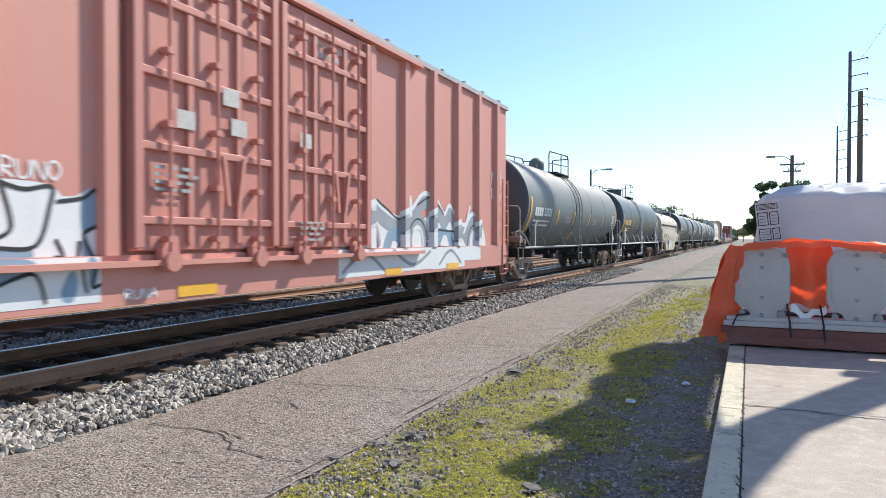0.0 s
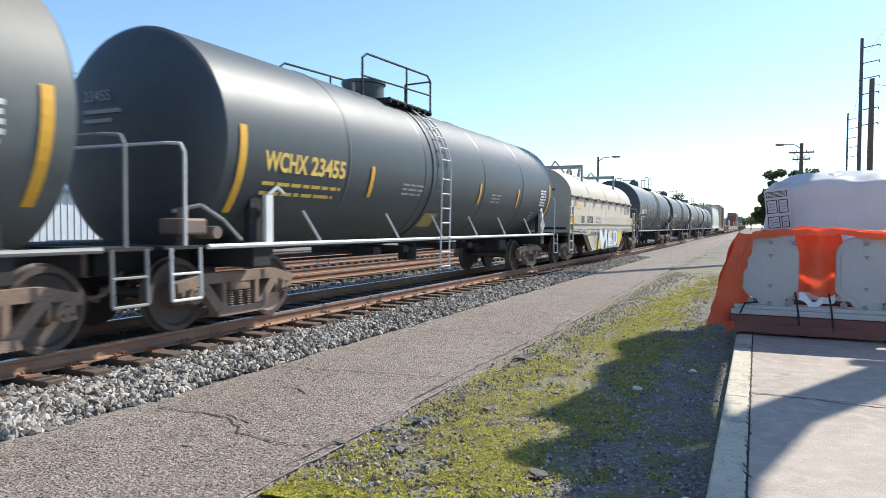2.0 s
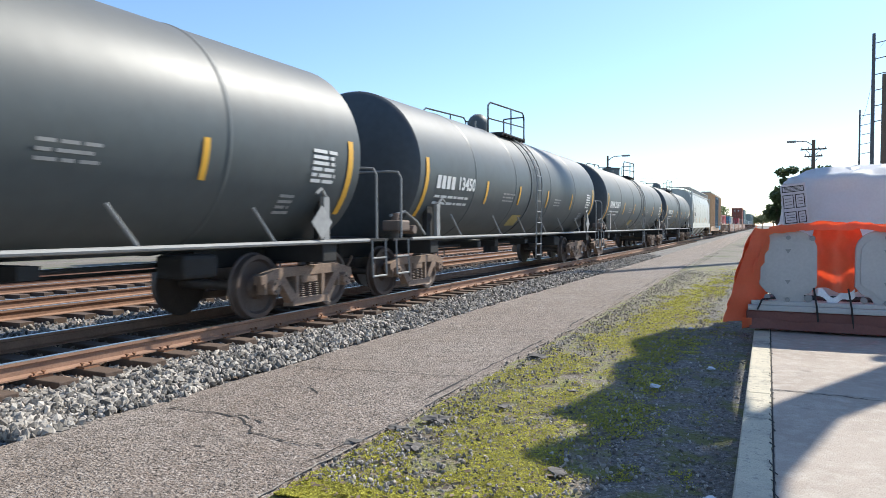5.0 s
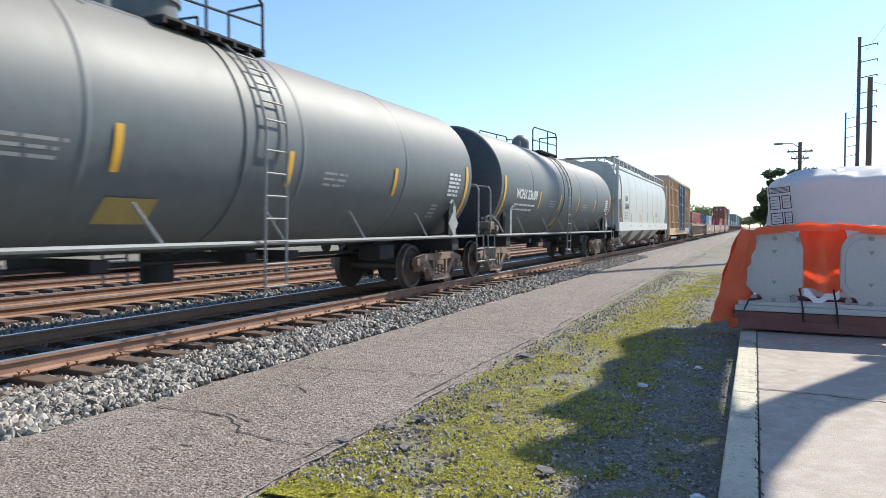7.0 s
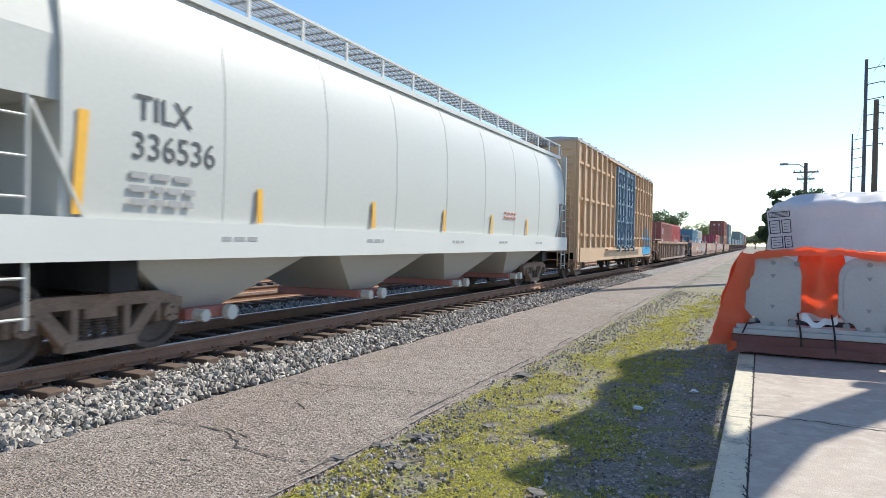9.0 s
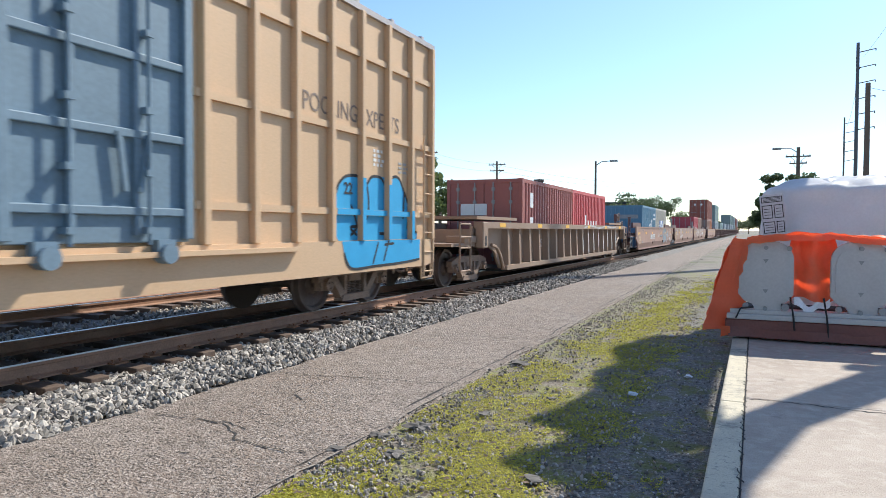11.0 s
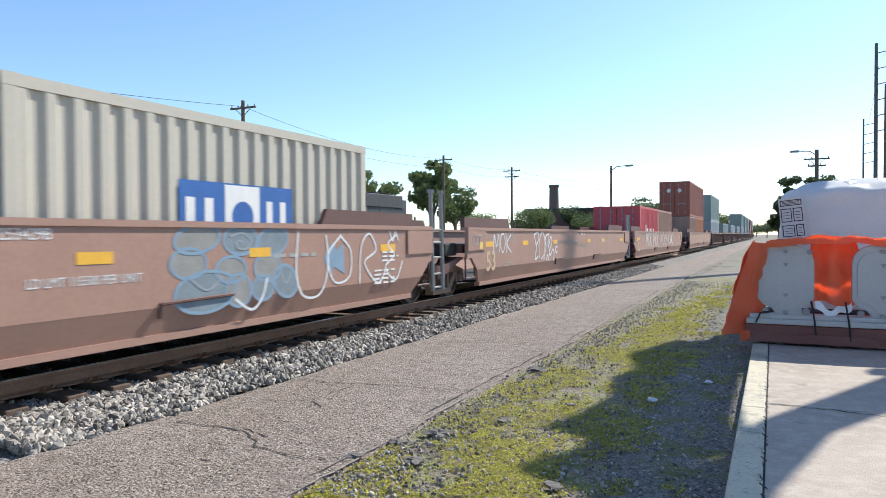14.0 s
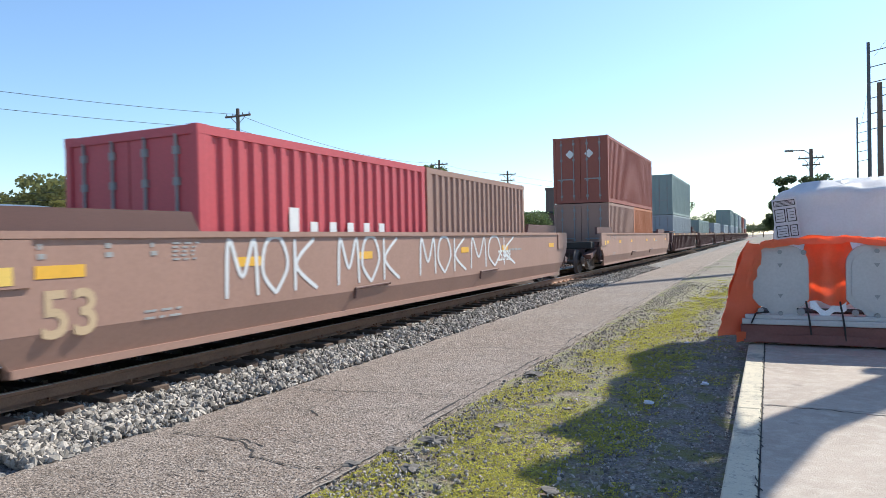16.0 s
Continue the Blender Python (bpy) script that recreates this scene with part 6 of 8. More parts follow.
    # the paint runs over the ribs and the sill as well
    for k, y in enumerate([door[1] + 0.17 + 1.27 * i for i in range(5)] + [door[0] - 0.17 - 1.27 * i for i in range(4)]):
        top = (1.95, 1.85, 1.9, 1.7, 1.72, 1.2, 1.75, 1.6, 1.7)[k]
        if top < 1.25:
            continue
        for lo, hi, m in ((1.185, top - 0.42, 0), (top - 0.42, top - 0.12, 1), (top - 0.12, top, 0)):
            bm = bmesh.new()
            row = [(w - 0.001, y - 0.136), (w + 0.104, y - 0.089), (w + 0.104, y + 0.085)]
            p, q = [bm.verts.new((x, yy, lo)) for x, yy in row], [bm.verts.new((x, yy, hi + 0.05 * j)) for j, (x, yy) in enumerate(row)]
            for i in range(2):
                bm.faces.new((p[i], p[i + 1], q[i + 1], q[i]))
            part("graffiti", bm, M_GRAF[m], c)
    for a, b, z0, z1, k in ((1.4, 3.6, 0.72, 1.17, 0), (3.6, 4.9, 0.74, 1.17, 0), (4.9, 6.6, 0.72, 1.17, 0), (6.6, 7.6, 0.85, 1.17, 0), (-7.6, -2.9, 0.72, 1.17, 0)):
        bm = bmesh.new()
        box(bm, w + 0.076, w + 0.079, a, b, z0, z1)
        part("graffiti", bm, M_GRAF[k], c)
    graf(c, w + 0.082, [[(1.5, 0.8), (2.2, 1.1), (2.9, 0.78)], [(3.2, 1.15), (4.0, 0.85), (4.8, 1.1)], [(5.2, 0.8), (5.8, 1.1), (6.4, 0.8)], [(-7.2, 0.8), (-6.4, 1.1), (-5.6, 0.8)], [(-5.2, 1.1), (-4.8, 0.8), (-4.3, 1.05)]], 0.07, 1)
    for y, z in ((-1.98, 2.69), (-1.24, 3.07), (-1.1, 2.72), (0.3, 2.75)):
        bm = bmesh.new()
        box(bm, w + 0.15, w + 0.156, y, y + 0.28, z - 0.1, z + 0.11)
        part("paper_sticker", bm, M_PAPER, c)
    for k, line in enumerate(("CLOSE AND LOCK", "BOTH DOORS BEFORE", "MOVING CAR")):
        lettering(line, 0.13, M_WHITE, c, (w + 0.094, 0.55 + 0.1 * k, 4.42 - 0.16 * k), squeeze=0.8)
    bars(c, M_GREYMARK, w + 0.16, -2.3, 2.15, 0.7, 4, 0.04, 0.04, seed=3)
    bars(c, M_GREYMARK, w + 0.16, 0.3, 1.6, 0.7, 4, 0.04, 0.04, seed=4)
    for q in (-6.5, -1.9, 2.9, 5.6):
        bm = bmesh.new()
        box(bm, w + 0.08, w + 0.086, q, q + 0.62, 0.69, 0.82)
        part("reflective_strip", bm, M_YELLOW, c)
    bm = bmesh.new()
    box(bm, w + 0.08, w + 0.086, h2 - 0.14, h2 - 0.02, 1.2, 2.1)
    part("reflective_strip", bm, M_YELLOW, c)

    tank_car(26.58, 14.0, M_TANK_DUST, "dusty black tank car with white numbers and yellow strips", -0.7, "round", "23321", M_WHITE, seed=2)
    tank_car(43.2, 14.0, M_TANK_GLOSS, "glossy black tank car with yellow numbers", -0.9, "drum", "23455", M_YELLOWMARK, seed=3, runner=M_WHITE, mark_word="WCHX")
    coil_car(59.5)
    tank_car(75.7, 13.9, M_TANK, "black tank car with white numbers and yellow strips", 0.6, "round", "71147", M_WHITE, seed=5)
    tank_car(92.05, 13.5, M_TANK, "plain black tank car with yellow strips", 0.1, "round", "13450", M_WHITE, seed=6)
    tank_car(109.2, 15.2, M_TANK_DUST, "grey-black dusty tank car with a drum manway", 0.9, "drum", "212871", M_WHITE, seed=7)
    tank_car(126.3, 13.8, M_TANK_DUST, "dusty dark tank car with white numbers", -0.4, "round", "23609", M_WHITE, seed=8, mark_word="WCHX")
    hopper(144.53)

    c, door, w, h2 = boxcar(164.5, 18.1, 5.12, M_BOXTAN, M_BLUEGREY, "weathered tan boxcar with blue doors and aqua graffiti", "tan")
    # three fat aqua letters over panels, posts and the lower strip
    outline = [(5.54, 1.82), (5.68, 2.09), (5.92, 2.23), (6.29, 2.24), (6.52, 2.14), (6.7, 2.27), (7.0, 2.27), (7.19, 2.15), (7.4, 2.3), (7.66, 2.31), (7.88, 2.06), (8.07, 1.75), (8.02, 1.38), (8.42, 1.31), (8.41, 0.78), (7.64, 0.74), (6.68, 0.72), (5.89, 0.71), (5.67, 1.13), (5.48, 1.42), (5.54, 1.56)]
    inner = [[(6.52, 2.14), (6.59, 1.86), (6.55, 1.59), (6.34, 1.43), (6.02, 1.4), (6.21, 1.27)], [(7.19, 2.15), (7.23, 1.72), (7.18, 1.26), (6.98, 0.81)], [(7.88, 2.06), (7.83, 1.56), (8.02, 1.0)], [(6.03, 1.77), (6.21, 1.43), (6.02, 1.27)], [(6.69, 1.59), (6.8, 1.15), (6.61, 0.78)], [(6.95, 1.3), (7.3, 1.28)], [(7.0, 1.1), (7.35, 1.12)]]
    upper = [(y, max(z, 1.185)) for y, z in outline]
    lower = [(5.66, 1.178), (5.72, 1.0), (5.92, 0.74), (6.7, 0.74), (7.7, 0.76), (8.38, 0.8), (8.40, 1.178)]
    for x, shape in ((w + 0.004, upper), (w + 0.079, lower)):
        bm = bmesh.new()
        bm.faces.new([bm.verts.new((x, y, z)) for y, z in shape])
        bmesh.ops.triangulate(bm, faces=bm.faces[:])
        part("graffiti", bm, M_GRAF[3], c)
    graf(c, w + 0.008, [[p for p in outline if p[1] > 1.2][:14]] + [[q for q in p if q[1] > 1.2] for p in inner[:4] + inner[5:6]], 0.05, 2)
    graf(c, w + 0.082, [[(7.16, 1.17), (6.98, 0.81)], [(6.8, 1.15), (6.61, 0.78)], [(7.0, 1.1), (7.35, 1.12)], lower[1:6]], 0.045, 2)
    for y, z1 in ((6.294, 2.22), (7.18, 2.16), (8.066, 1.72)):
        bm = bmesh.new()
        box(bm, w + 0.111, w + 0.114, y - 0.054, y + 0.054, 1.19, z1)
        part("graffiti", bm, M_GRAF[3], c)
    bm = bmesh.new()
    box(bm, w + 0.061, w + 0.064, 5.56, 8.05, 1.602, 1.698)
    part("graffiti", bm, M_GRAF[3], c)
    lettering("22", 0.26, M_GRAF[2], c, (w + 0.009, 5.82, 2.02), bold=0.006)
    lettering("POOLING EXPERTS", 0.40, mat("brown-grey stencil", (0.20, 0.15, 0.12), 0.6), c, (w + 0.005, 4.72, 3.24), squeeze=0.86)
    bars(c, M_WHITE, w + 0.004, h2 - 2.3, 2.75, 0.4, 4, 0.05, 0.03, seed=4)
    bars(c, M_GREYMARK, w + 0.004, h2 - 1.4, 2.6, 0.5, 3, 0.04, 0.04, seed=5)

    # ribbed well with two short boxes
    c, h2 = well_ribbed(176.3, 195.9, "sun-faded brown well car with upright ribs and white graffiti")
    word = tag_strokes(1.35, 0.45, 1.1, 0.85, "EKE") + tag_strokes(4.6, 0.45, 1.05, 0.88, "ENAI")
    worn = [mat("worn white spray", (0.55, 0.54, 0.51), 0.7, var=0.55, scale=5, second=(0.22, 0.17, 0.13), bump=0), mat("worn dark spray", (0.16, 0.13, 0.11), 0.7, var=0.4, scale=4, bump=0)]
    for x, width, m in ((1.2815, 0.42, worn[1]), (1.2835, 0.24, worn[0])):
        graf_parts(c, x, word, width, m)
    rng = random.Random(9)
    for k in range(17):
        y = -h2 + 2.1 + k * (2 * h2 - 4.2) / 16
        if 0.9 < y < 8.2:
            z0, z1 = rng.uniform(0.45, 0.75), rng.uniform(1.1, 1.39)
            bm = bmesh.new()
            bm.faces.new([bm.verts.new((1.4935 - 0.04 * (z - 0.41), y + d, z)) for d, z in ((-0.075, z0), (0.075, z0 + rng.uniform(-0.1, 0.1)), (0.06, z1), (-0.06, z1 - rng.uniform(0, 0.15)))])
            part("graffiti", bm, worn[0], c)
    graf_parts(c, 1.2850, [[(0.35, 0.36), (0.55, 0.7), (0.95, 1.15), (1.5, 1.38)]], 0.09, worn[0])
    graf_parts(c, 1.535, [[(0.9, 1.46), (2.2, 1.53), (3.6, 1.45), (5.0, 1.52), (6.4, 1.47), (7.4, 1.5)]], 0.06, worn[0])
    for y, wd in ((-4.4, "ORE"), (-2.9, "BOOM"), (-1.7, "RSUR")):
        graf(c, 1.285, tag_strokes(y, 0.85, 0.15, 0.22, wd[:4]), 0.025, 0)
    red1 = mat("maroon container paint", (0.33, 0.105, 0.085), 0.55, 0, 0.25, 1, 20, 0.04, second=(0.15, 0.05, 0.04), streak=3)
    red2 = mat("red container paint", (0.52, 0.075, 0.075), 0.5, 0, 0.2, 1, 20, 0.04, second=(0.3, 0.05, 0.045), streak=3)
    red3 = mat("bright red container paint", (0.52, 0.07, 0.085), 0.5, 0, 0.18, 1, 20, 0.04, second=(0.28, 0.05, 0.05), streak=3)
    blue = mat("blue container paint", (0.11, 0.25, 0.36), 0.5, 0, 0.22, 1, 20, 0.04, second=(0.16, 0.15, 0.13), streak=3)
    tan = mat("beige container paint", (0.50, 0.46, 0.38), 0.5, 0, 0.1, 1, 20, 0.01, streak=3)
    brown = mat("brown container paint", (0.34, 0.20, 0.15), 0.55, 0, 0.2, 1, 20, 0.04, streak=3)
    rust = mat("rust-red container paint", (0.30, 0.085, 0.055), 0.55, 0, 0.2, 1, 20, 0.04, streak=3)
    orange = mat("orange container paint", (0.46, 0.16, 0.06), 0.55, 0, 0.2, 1, 20, 0.04, streak=3)
    grey = mat("grey container paint", (0.33, 0.37, 0.39), 0.55, 0, 0.18, 1, 20, 0.04, streak=3)
    green = mat("grey-green container paint", (0.25, 0.32, 0.30), 0.55, 0, 0.18, 1, 20, 0.04, streak=3)
    S20, S40 = 6.058, 12.192
    q = container("maroon_container", 180.3, S20, 0.30, red1, "maroon corrugated short container standing in the well car")
    for k, (dy, hh) in enumerate(((0.75, 0.7), (0.75, 0.45))):
        bm = bmesh.new()
        box(bm, 1.216, 1.222, -2.25, -1.95, 1.75 - 0.75 * k, 2.2 - 0.75 * k)
        part("logo_bar", bm, M_WHITE, q)
    bm = bmesh.new()
    box(bm, -0.75, 0.1, -S20 / 2 - 0.004, -S20 / 2 + 0.01, 1.5, 1.85)
    part("logo_bar", bm, M_WHITE, q)
    q = container("red_container", 186.45, S20, 0.30, red2, "red corrugated short container standing in the well car")
    for k in range(5):
        bm = bmesh.new()
        box(bm, 1.216, 1.222, -1.0 + k * 0.5, -0.84 + k * 0.5 + (0.05 if k == 0 else 0), 1.2, 1.45 if k else 1.66)
        part("logo_bar", bm, M_WHITE, q)

    a, h2 = well_plain(200.3, 219.0, "red-brown smooth-sided well car with stencilled numbers", "53", True, seed=1, lead=0.58, trail=1.0, taper=(0.15, 1.45))
    truck(a, -h2 - 0.55)
    coupler(a, -h2 - 0.9, -1)
    step_ladder(a, 1.42, -h2 - 1.95, -h2 - 1.42, 0.46, 1.0, (0.46, 0.78, 1.0), 0.022, M_RAILGREY)
    step_ladder(a, 1.30, -h2 - 1.95, -h2 - 1.42, 1.0, 2.08, (1.25, 1.55), 0.034, M_WELLDARK, "end_ladder")
    bm = bmesh.new()
    box(bm, -1.2, 1.4, -h2 - 2.0, -h2 - 0.5, 0.98, 1.06)
    part("end_step", bm, M_WELLDARK, a)
    for k in range(4):
        bm = bmesh.new()
        q = -4.15 + k * 0.24
        box(bm, 1.502, 1.507, q, q + 0.18, 0.82, 1.08)
        part("mark_bar", bm, M_WHITE, a)
    lettering("253429", 0.40, M_WHITE, a, (1.504, -2.95, 0.95), bold=0.010, squeeze=0.78)
    lettering("B", 0.34, M_WHITE, a, (1.504, -0.2, 0.98))
    lettering("253429B", 0.15, M_WHITE, a, (1.504, 0.18, 1.41), squeeze=0.9)
    lettering("LD LMT 115500 PER UNIT", 0.13, M_WHITE, a, (1.504, 0.41, 0.96), squeeze=0.85)
    # bubble letters in faded blue-grey with pale rims, then loose white loops
    def oval(y, z, ry, rz, lean=0.0):
        return [(y + ry * math.cos(t) + lean * math.sin(t), z + rz * math.sin(t)) for t in [0.7 * i for i in range(9)]]
    blobs = [oval(2.42, 1.36, 0.34, 0.17, 0.08), oval(2.28, 1.08, 0.27, 0.17), oval(2.55, 0.74, 0.48, 0.24, 0.05), oval(2.95, 0.98, 0.26, 0.16), oval(3.12, 1.34, 0.30, 0.18), oval(3.08, 0.72, 0.22, 0.20), oval(3.72, 1.32, 0.30, 0.19, 0.06), oval(3.62, 0.98, 0.26, 0.18), oval(3.52, 0.72, 0.20, 0.16), oval(3.98, 0.78, 0.24, 0.22, -0.04)]
    for k, p in enumerate(blobs):
        graf_fill(a, 1.5008 + 0.0004 * k, [p], 7 if k in (0, 1, 3, 5, 7) else 8)
    graf(a, 1.5055, [p + [p[0]] for p in blobs], 0.04, 5)
    graf(a, 1.507, [[(3.12 + 0.03 * k * math.cos(1.1 * k), 1.3 + 0.018 * k * math.sin(1.1 * k)) for k in range(9)], [(2.3, 0.9), (2.55, 0.76), (2.8, 0.9)], [(3.85, 0.95), (3.98, 0.75), (4.1, 0.9)]], 0.028, 1)
    loops = [[(3.0, 0.62), (3.3, 0.46), (3.5, 0.6), (3.6, 0.85)], [(4.25, 1.45), (4.2, 0.9), (4.35, 0.55), (4.75, 0.55), (4.95, 0.95), (4.9, 1.4)], [(5.3, 1.4), (4.95, 1.1), (5.1, 0.7), (5.5, 0.75), (5.55, 1.15), (5.25, 1.4)], [(5.8, 0.62), (5.85, 1.2), (6.1, 1.42), (6.3, 1.15), (5.95, 0.95), (6.35, 0.6), (6.6, 0.8)], [(7.0, 1.4), (6.7, 1.25), (6.9, 1.05), (6.6, 0.85), (6.95, 0.62), (7.2, 0.95)], [(6.75, 1.46), (6.85, 1.3), (6.95, 1.45), (7.05, 1.3)]]
    graf(a, 1.5075, loops, 0.035, 0)
    graf_fill(a, 1.505, [[(4.85, 1.06), (5.1, 1.3), (5.1, 1.15), (5.35, 1.25), (5.25, 1.0), (5.4, 0.8), (5.1, 0.92), (5.05, 0.82)]], 5)
    bars(a, M_WHITE, 1.504, 6.5, 1.12, 0.55, 3, 0.03, 0.04, seed=5, words=3)
    bars(a, M_WHITE, 1.504, 6.25, 0.82, 0.7, 4, 0.03, 0.04, seed=6, words=3)
    q = container("blue_container", 203.95, S20, 0.30, blue, "blue corrugated short container with a white wing emblem")
    graf(q, 1.222, [[(-0.6, 0.95), (0.0, 1.35), (0.7, 1.5), (1.25, 1.85)], [(-0.4, 0.9), (0.2, 1.2), (0.85, 1.3), (1.2, 1.6)], [(-0.2, 0.88), (0.4, 1.08), (1.0, 1.15)]], 0.1, 0, name="emblem")
    bars(q, M_WHITE, 1.217, 1.9, 2.15, 1.0, 2, 0.13, 0.14, seed=4, words=6)
    bm = bmesh.new()
    box(bm, -0.35, 0.95, -S20 / 2 - 0.004, -S20 / 2 + 0.01, 1.78, 2.02)
    part("number_plate_bar", bm, M_GREYMARK, q)
    q = container("beige_container", 210.05, S20, 0.30, tan, "beige corrugated short container with a blue emblem")
    bm = bmesh.new()
    box(bm, 1.216, 1.222, -1.02, 1.05, 1.0, 1.76)
    emblem = part("emblem", bm, mat("emblem blue", (0.03, 0.12, 0.38), 0.5), q)
    # plain white shapes in the emblem
    for ya, yb in ((-0.92, -0.78), (-0.62, -0.48), (0.5, 0.62), (0.78, 0.9)):
        bm = bmesh.new()
        box(bm, 1.2225, 1.225, ya, yb, 1.12, 1.56)
        part("emblem_bar", bm, M_WHITE, emblem)
    bm = bmesh.new()
    box(bm, 1.2225, 1.2245, -0.28, 0.36, 1.02, 1.74)
    part("emblem_field", bm, M_WHITE, emblem)
    bm = bmesh.new()
    rod(bm, (1.2235, 0.04, 1.34), (1.227, 0.04, 1.34), 0.2, 18)
    part("emblem_disc", bm, mat("emblem disc", (0.03, 0.12, 0.38), 0.5), emblem)
    b, h2 = well_plain(220.3, 238.5, "red-brown well car with white pen graffiti, empty", "53", True, seed=11, lead=0.58, trail=0.55)
    truck(b, -h2 - 0.95)
    lettering("125T", 0.34, M_GREYMARK, b, (1.534, -h2 - 0.40, 1.27), squeeze=0.75)
    graf(b, 1.507, tag_strokes(-8.15, 0.95, 0.42, 0.45, "MOK"), 0.04, 0)
    # tall looped letters, swept in one hand
    graf(b, 1.508, [[(-5.15, 1.40), (-4.95, 1.05), (-5.05, 0.72), (-4.75, 0.80)], [(-5.15, 1.38), (-4.8, 1.46), (-4.72, 1.25), (-4.95, 1.12)],
                    [(-4.62, 0.72), (-4.7, 1.1), (-4.5, 1.42), (-4.34, 1.45), (-4.2, 1.33), (-4.16, 1.15), (-4.21, 0.93), (-4.30, 0.78), (-4.5, 0.70)],
                    [(-4.26, 0.66), (-4.1, 0.93), (-4.04, 1.06), (-4.13, 1.2), (-4.08, 1.31), (-3.94, 1.39), (-3.79, 1.41), (-3.75, 1.34), (-3.84, 1.17), (-3.84, 1.06), (-3.78, 1.06), (-3.67, 1.25), (-3.57, 1.33), (-3.47, 1.27), (-3.47, 1.14), (-3.71, 0.93), (-3.72, 0.84), (-3.61, 0.79), (-3.41, 0.94), (-3.29, 0.93), (-3.23, 0.8), (-3.34, 0.6)],
                    [(-4.0, 0.66), (-3.92, 0.8), (-3.83, 0.76), (-3.79, 0.62)]], 0.05, 0)
    lettering("C", 0.30, M_WHITE, b, (1.504, -3.1, 0.93), bold=0.012)
    lettering("C", 0.10, M_WHITE, b, (1.504, 0.45, 1.41), bold=0.004)
    lettering("253429", 0.10, M_WHITE, b, (1.504, -0.05, 1.41), bold=0.003)
    # a thin cloud of white spray
    rng = random.Random(77)
    verts, faces = [], []
    for k in range(2600):
        f = rng.random()
        y = -3.25 + 3.85 * f
        z = 1.12 + 0.05 * math.sin(f * 3.1) - 0.36 * max(0.0, f - 0.45) ** 1.3 + rng.gauss(0, 0.035)
        r = rng.uniform(0.004, 0.011)
        v = len(verts)
        verts += [(1.5032, y - r, z), (1.5032, y, z - r), (1.5032, y + r, z), (1.5032, y, z + r)]
        faces.append((v, v + 1, v + 2, v + 3))
    me = bpy.data.meshes.new("spray_mist")
    me.from_pydata(verts, [], faces)
    me.materials.append(M_GRAF[7])
    tagged(part("spray_mist", me, None, b), kind="stuff")
    for y, z, wd in ((-1.9, 0.97, 0.24), (-0.35, 1.03, 0.2), (0.75, 1.02, 0.16), (1.9, 1.0, 0.16)):
        bm = bmesh.new()
        box(bm, 1.502, 1.505, y, y + wd, z, z + 0.07)
        part("faded_strip", bm, mat("faded strip", (0.48, 0.30, 0.20), 0.6, bump=0), b)
    cluster = [(-2.15, 1.36, 0.05), (-1.6, 1.3, 0.04), (-1.25, 1.22, 0.05), (-0.9, 1.34, 0.04), (-0.5, 1.28, 0.03), (-0.2, 1.16, 0.04)]
    for y, z, r in cluster:
        graf_fill(b, 1.504, [[(y - r, z), (y, z - r * 1.3), (y + r * 0.7, z + r * 0.2), (y + r * 0.2, z + r)]], 7)
    cc, h2 = well_plain(239.2, 258.5, "red-brown well car with long white pen graffiti", "53", seed=21, lead=-0.12, trail=0.4)
    truck(cc, -h2 - 0.35)
    graf(cc, 1.507, tag_strokes(-6.12, 0.74, 0.64, 0.72, "MOK") + tag_strokes(-3.73, 0.74, 0.66, 0.72, "MOK") + tag_strokes(-1.02, 0.74, 0.75, 0.7, "MOK") + tag_strokes(1.42, 0.76, 1.0, 0.68, "MOK"), 0.06, 0)
    lettering("253429", 0.36, M_WHITE, cc, (1.504, 3.1, 0.98), bold=0.006, squeeze=0.8)
    truck(cc, h2 - 0.2)
    coupler(cc, h2 + 0.4, 1)
    q = container("red_container", 242.6, S20, 0.30, red3, "bright red corrugated short container with white lettering bars")
    for k in range(6):
        bm = bmesh.new()
        box(bm, 1.216, 1.222, -1.3 + k * 0.5, -1.12 + k * 0.5 + (0.04 if k == 0 else 0), 1.15, 1.42 if k else 1.62)
        part("logo_bar", bm, M_WHITE, q)
    q = container("brown_container", 248.75, S20, 0.30, brown, "plain brown corrugated short container")
    d, h2 = well_plain(263.2, 283.2, "dusty brown well car under stacked boxes", None, seed=31)
    truck(d, -h2 + 0.2)
    coupler(d, -h2 - 0.4, -1)
    truck(d, h2 + 0.4)
    q = container("rust_container", 266.1, S40, 2.92, rust, "rust-red long container stacked on the lower boxes", 2.9)
    for x in (-0.45, 0.4):
        bm = bmesh.new()
        r = 0.2
        h = S40 / 2
        vs = [bm.verts.new((x + dx, -h - 0.004, 2.15 + dz)) for dx, dz in ((0, r), (r, 0), (0, -r), (-r, 0))]
        bm.faces.new(vs)
        part("diamond_plate", bm, M_WHITE, q)
    container("brown_container", 266.1, S20, 0.30, brown, "brown short container under a long one")
    container("orange_container", 272.2, S20, 0.30, orange, "orange short container under a long one")
    # the string of ribbed wells behind
    y = 284.6
    plan = [(grey, green, True), (green, None, True), (grey, None, True), (grey, None, True), (grey, green, True), (grey, green, True), (green, grey, True), (brown, rust, True), (rust, grey, True)]
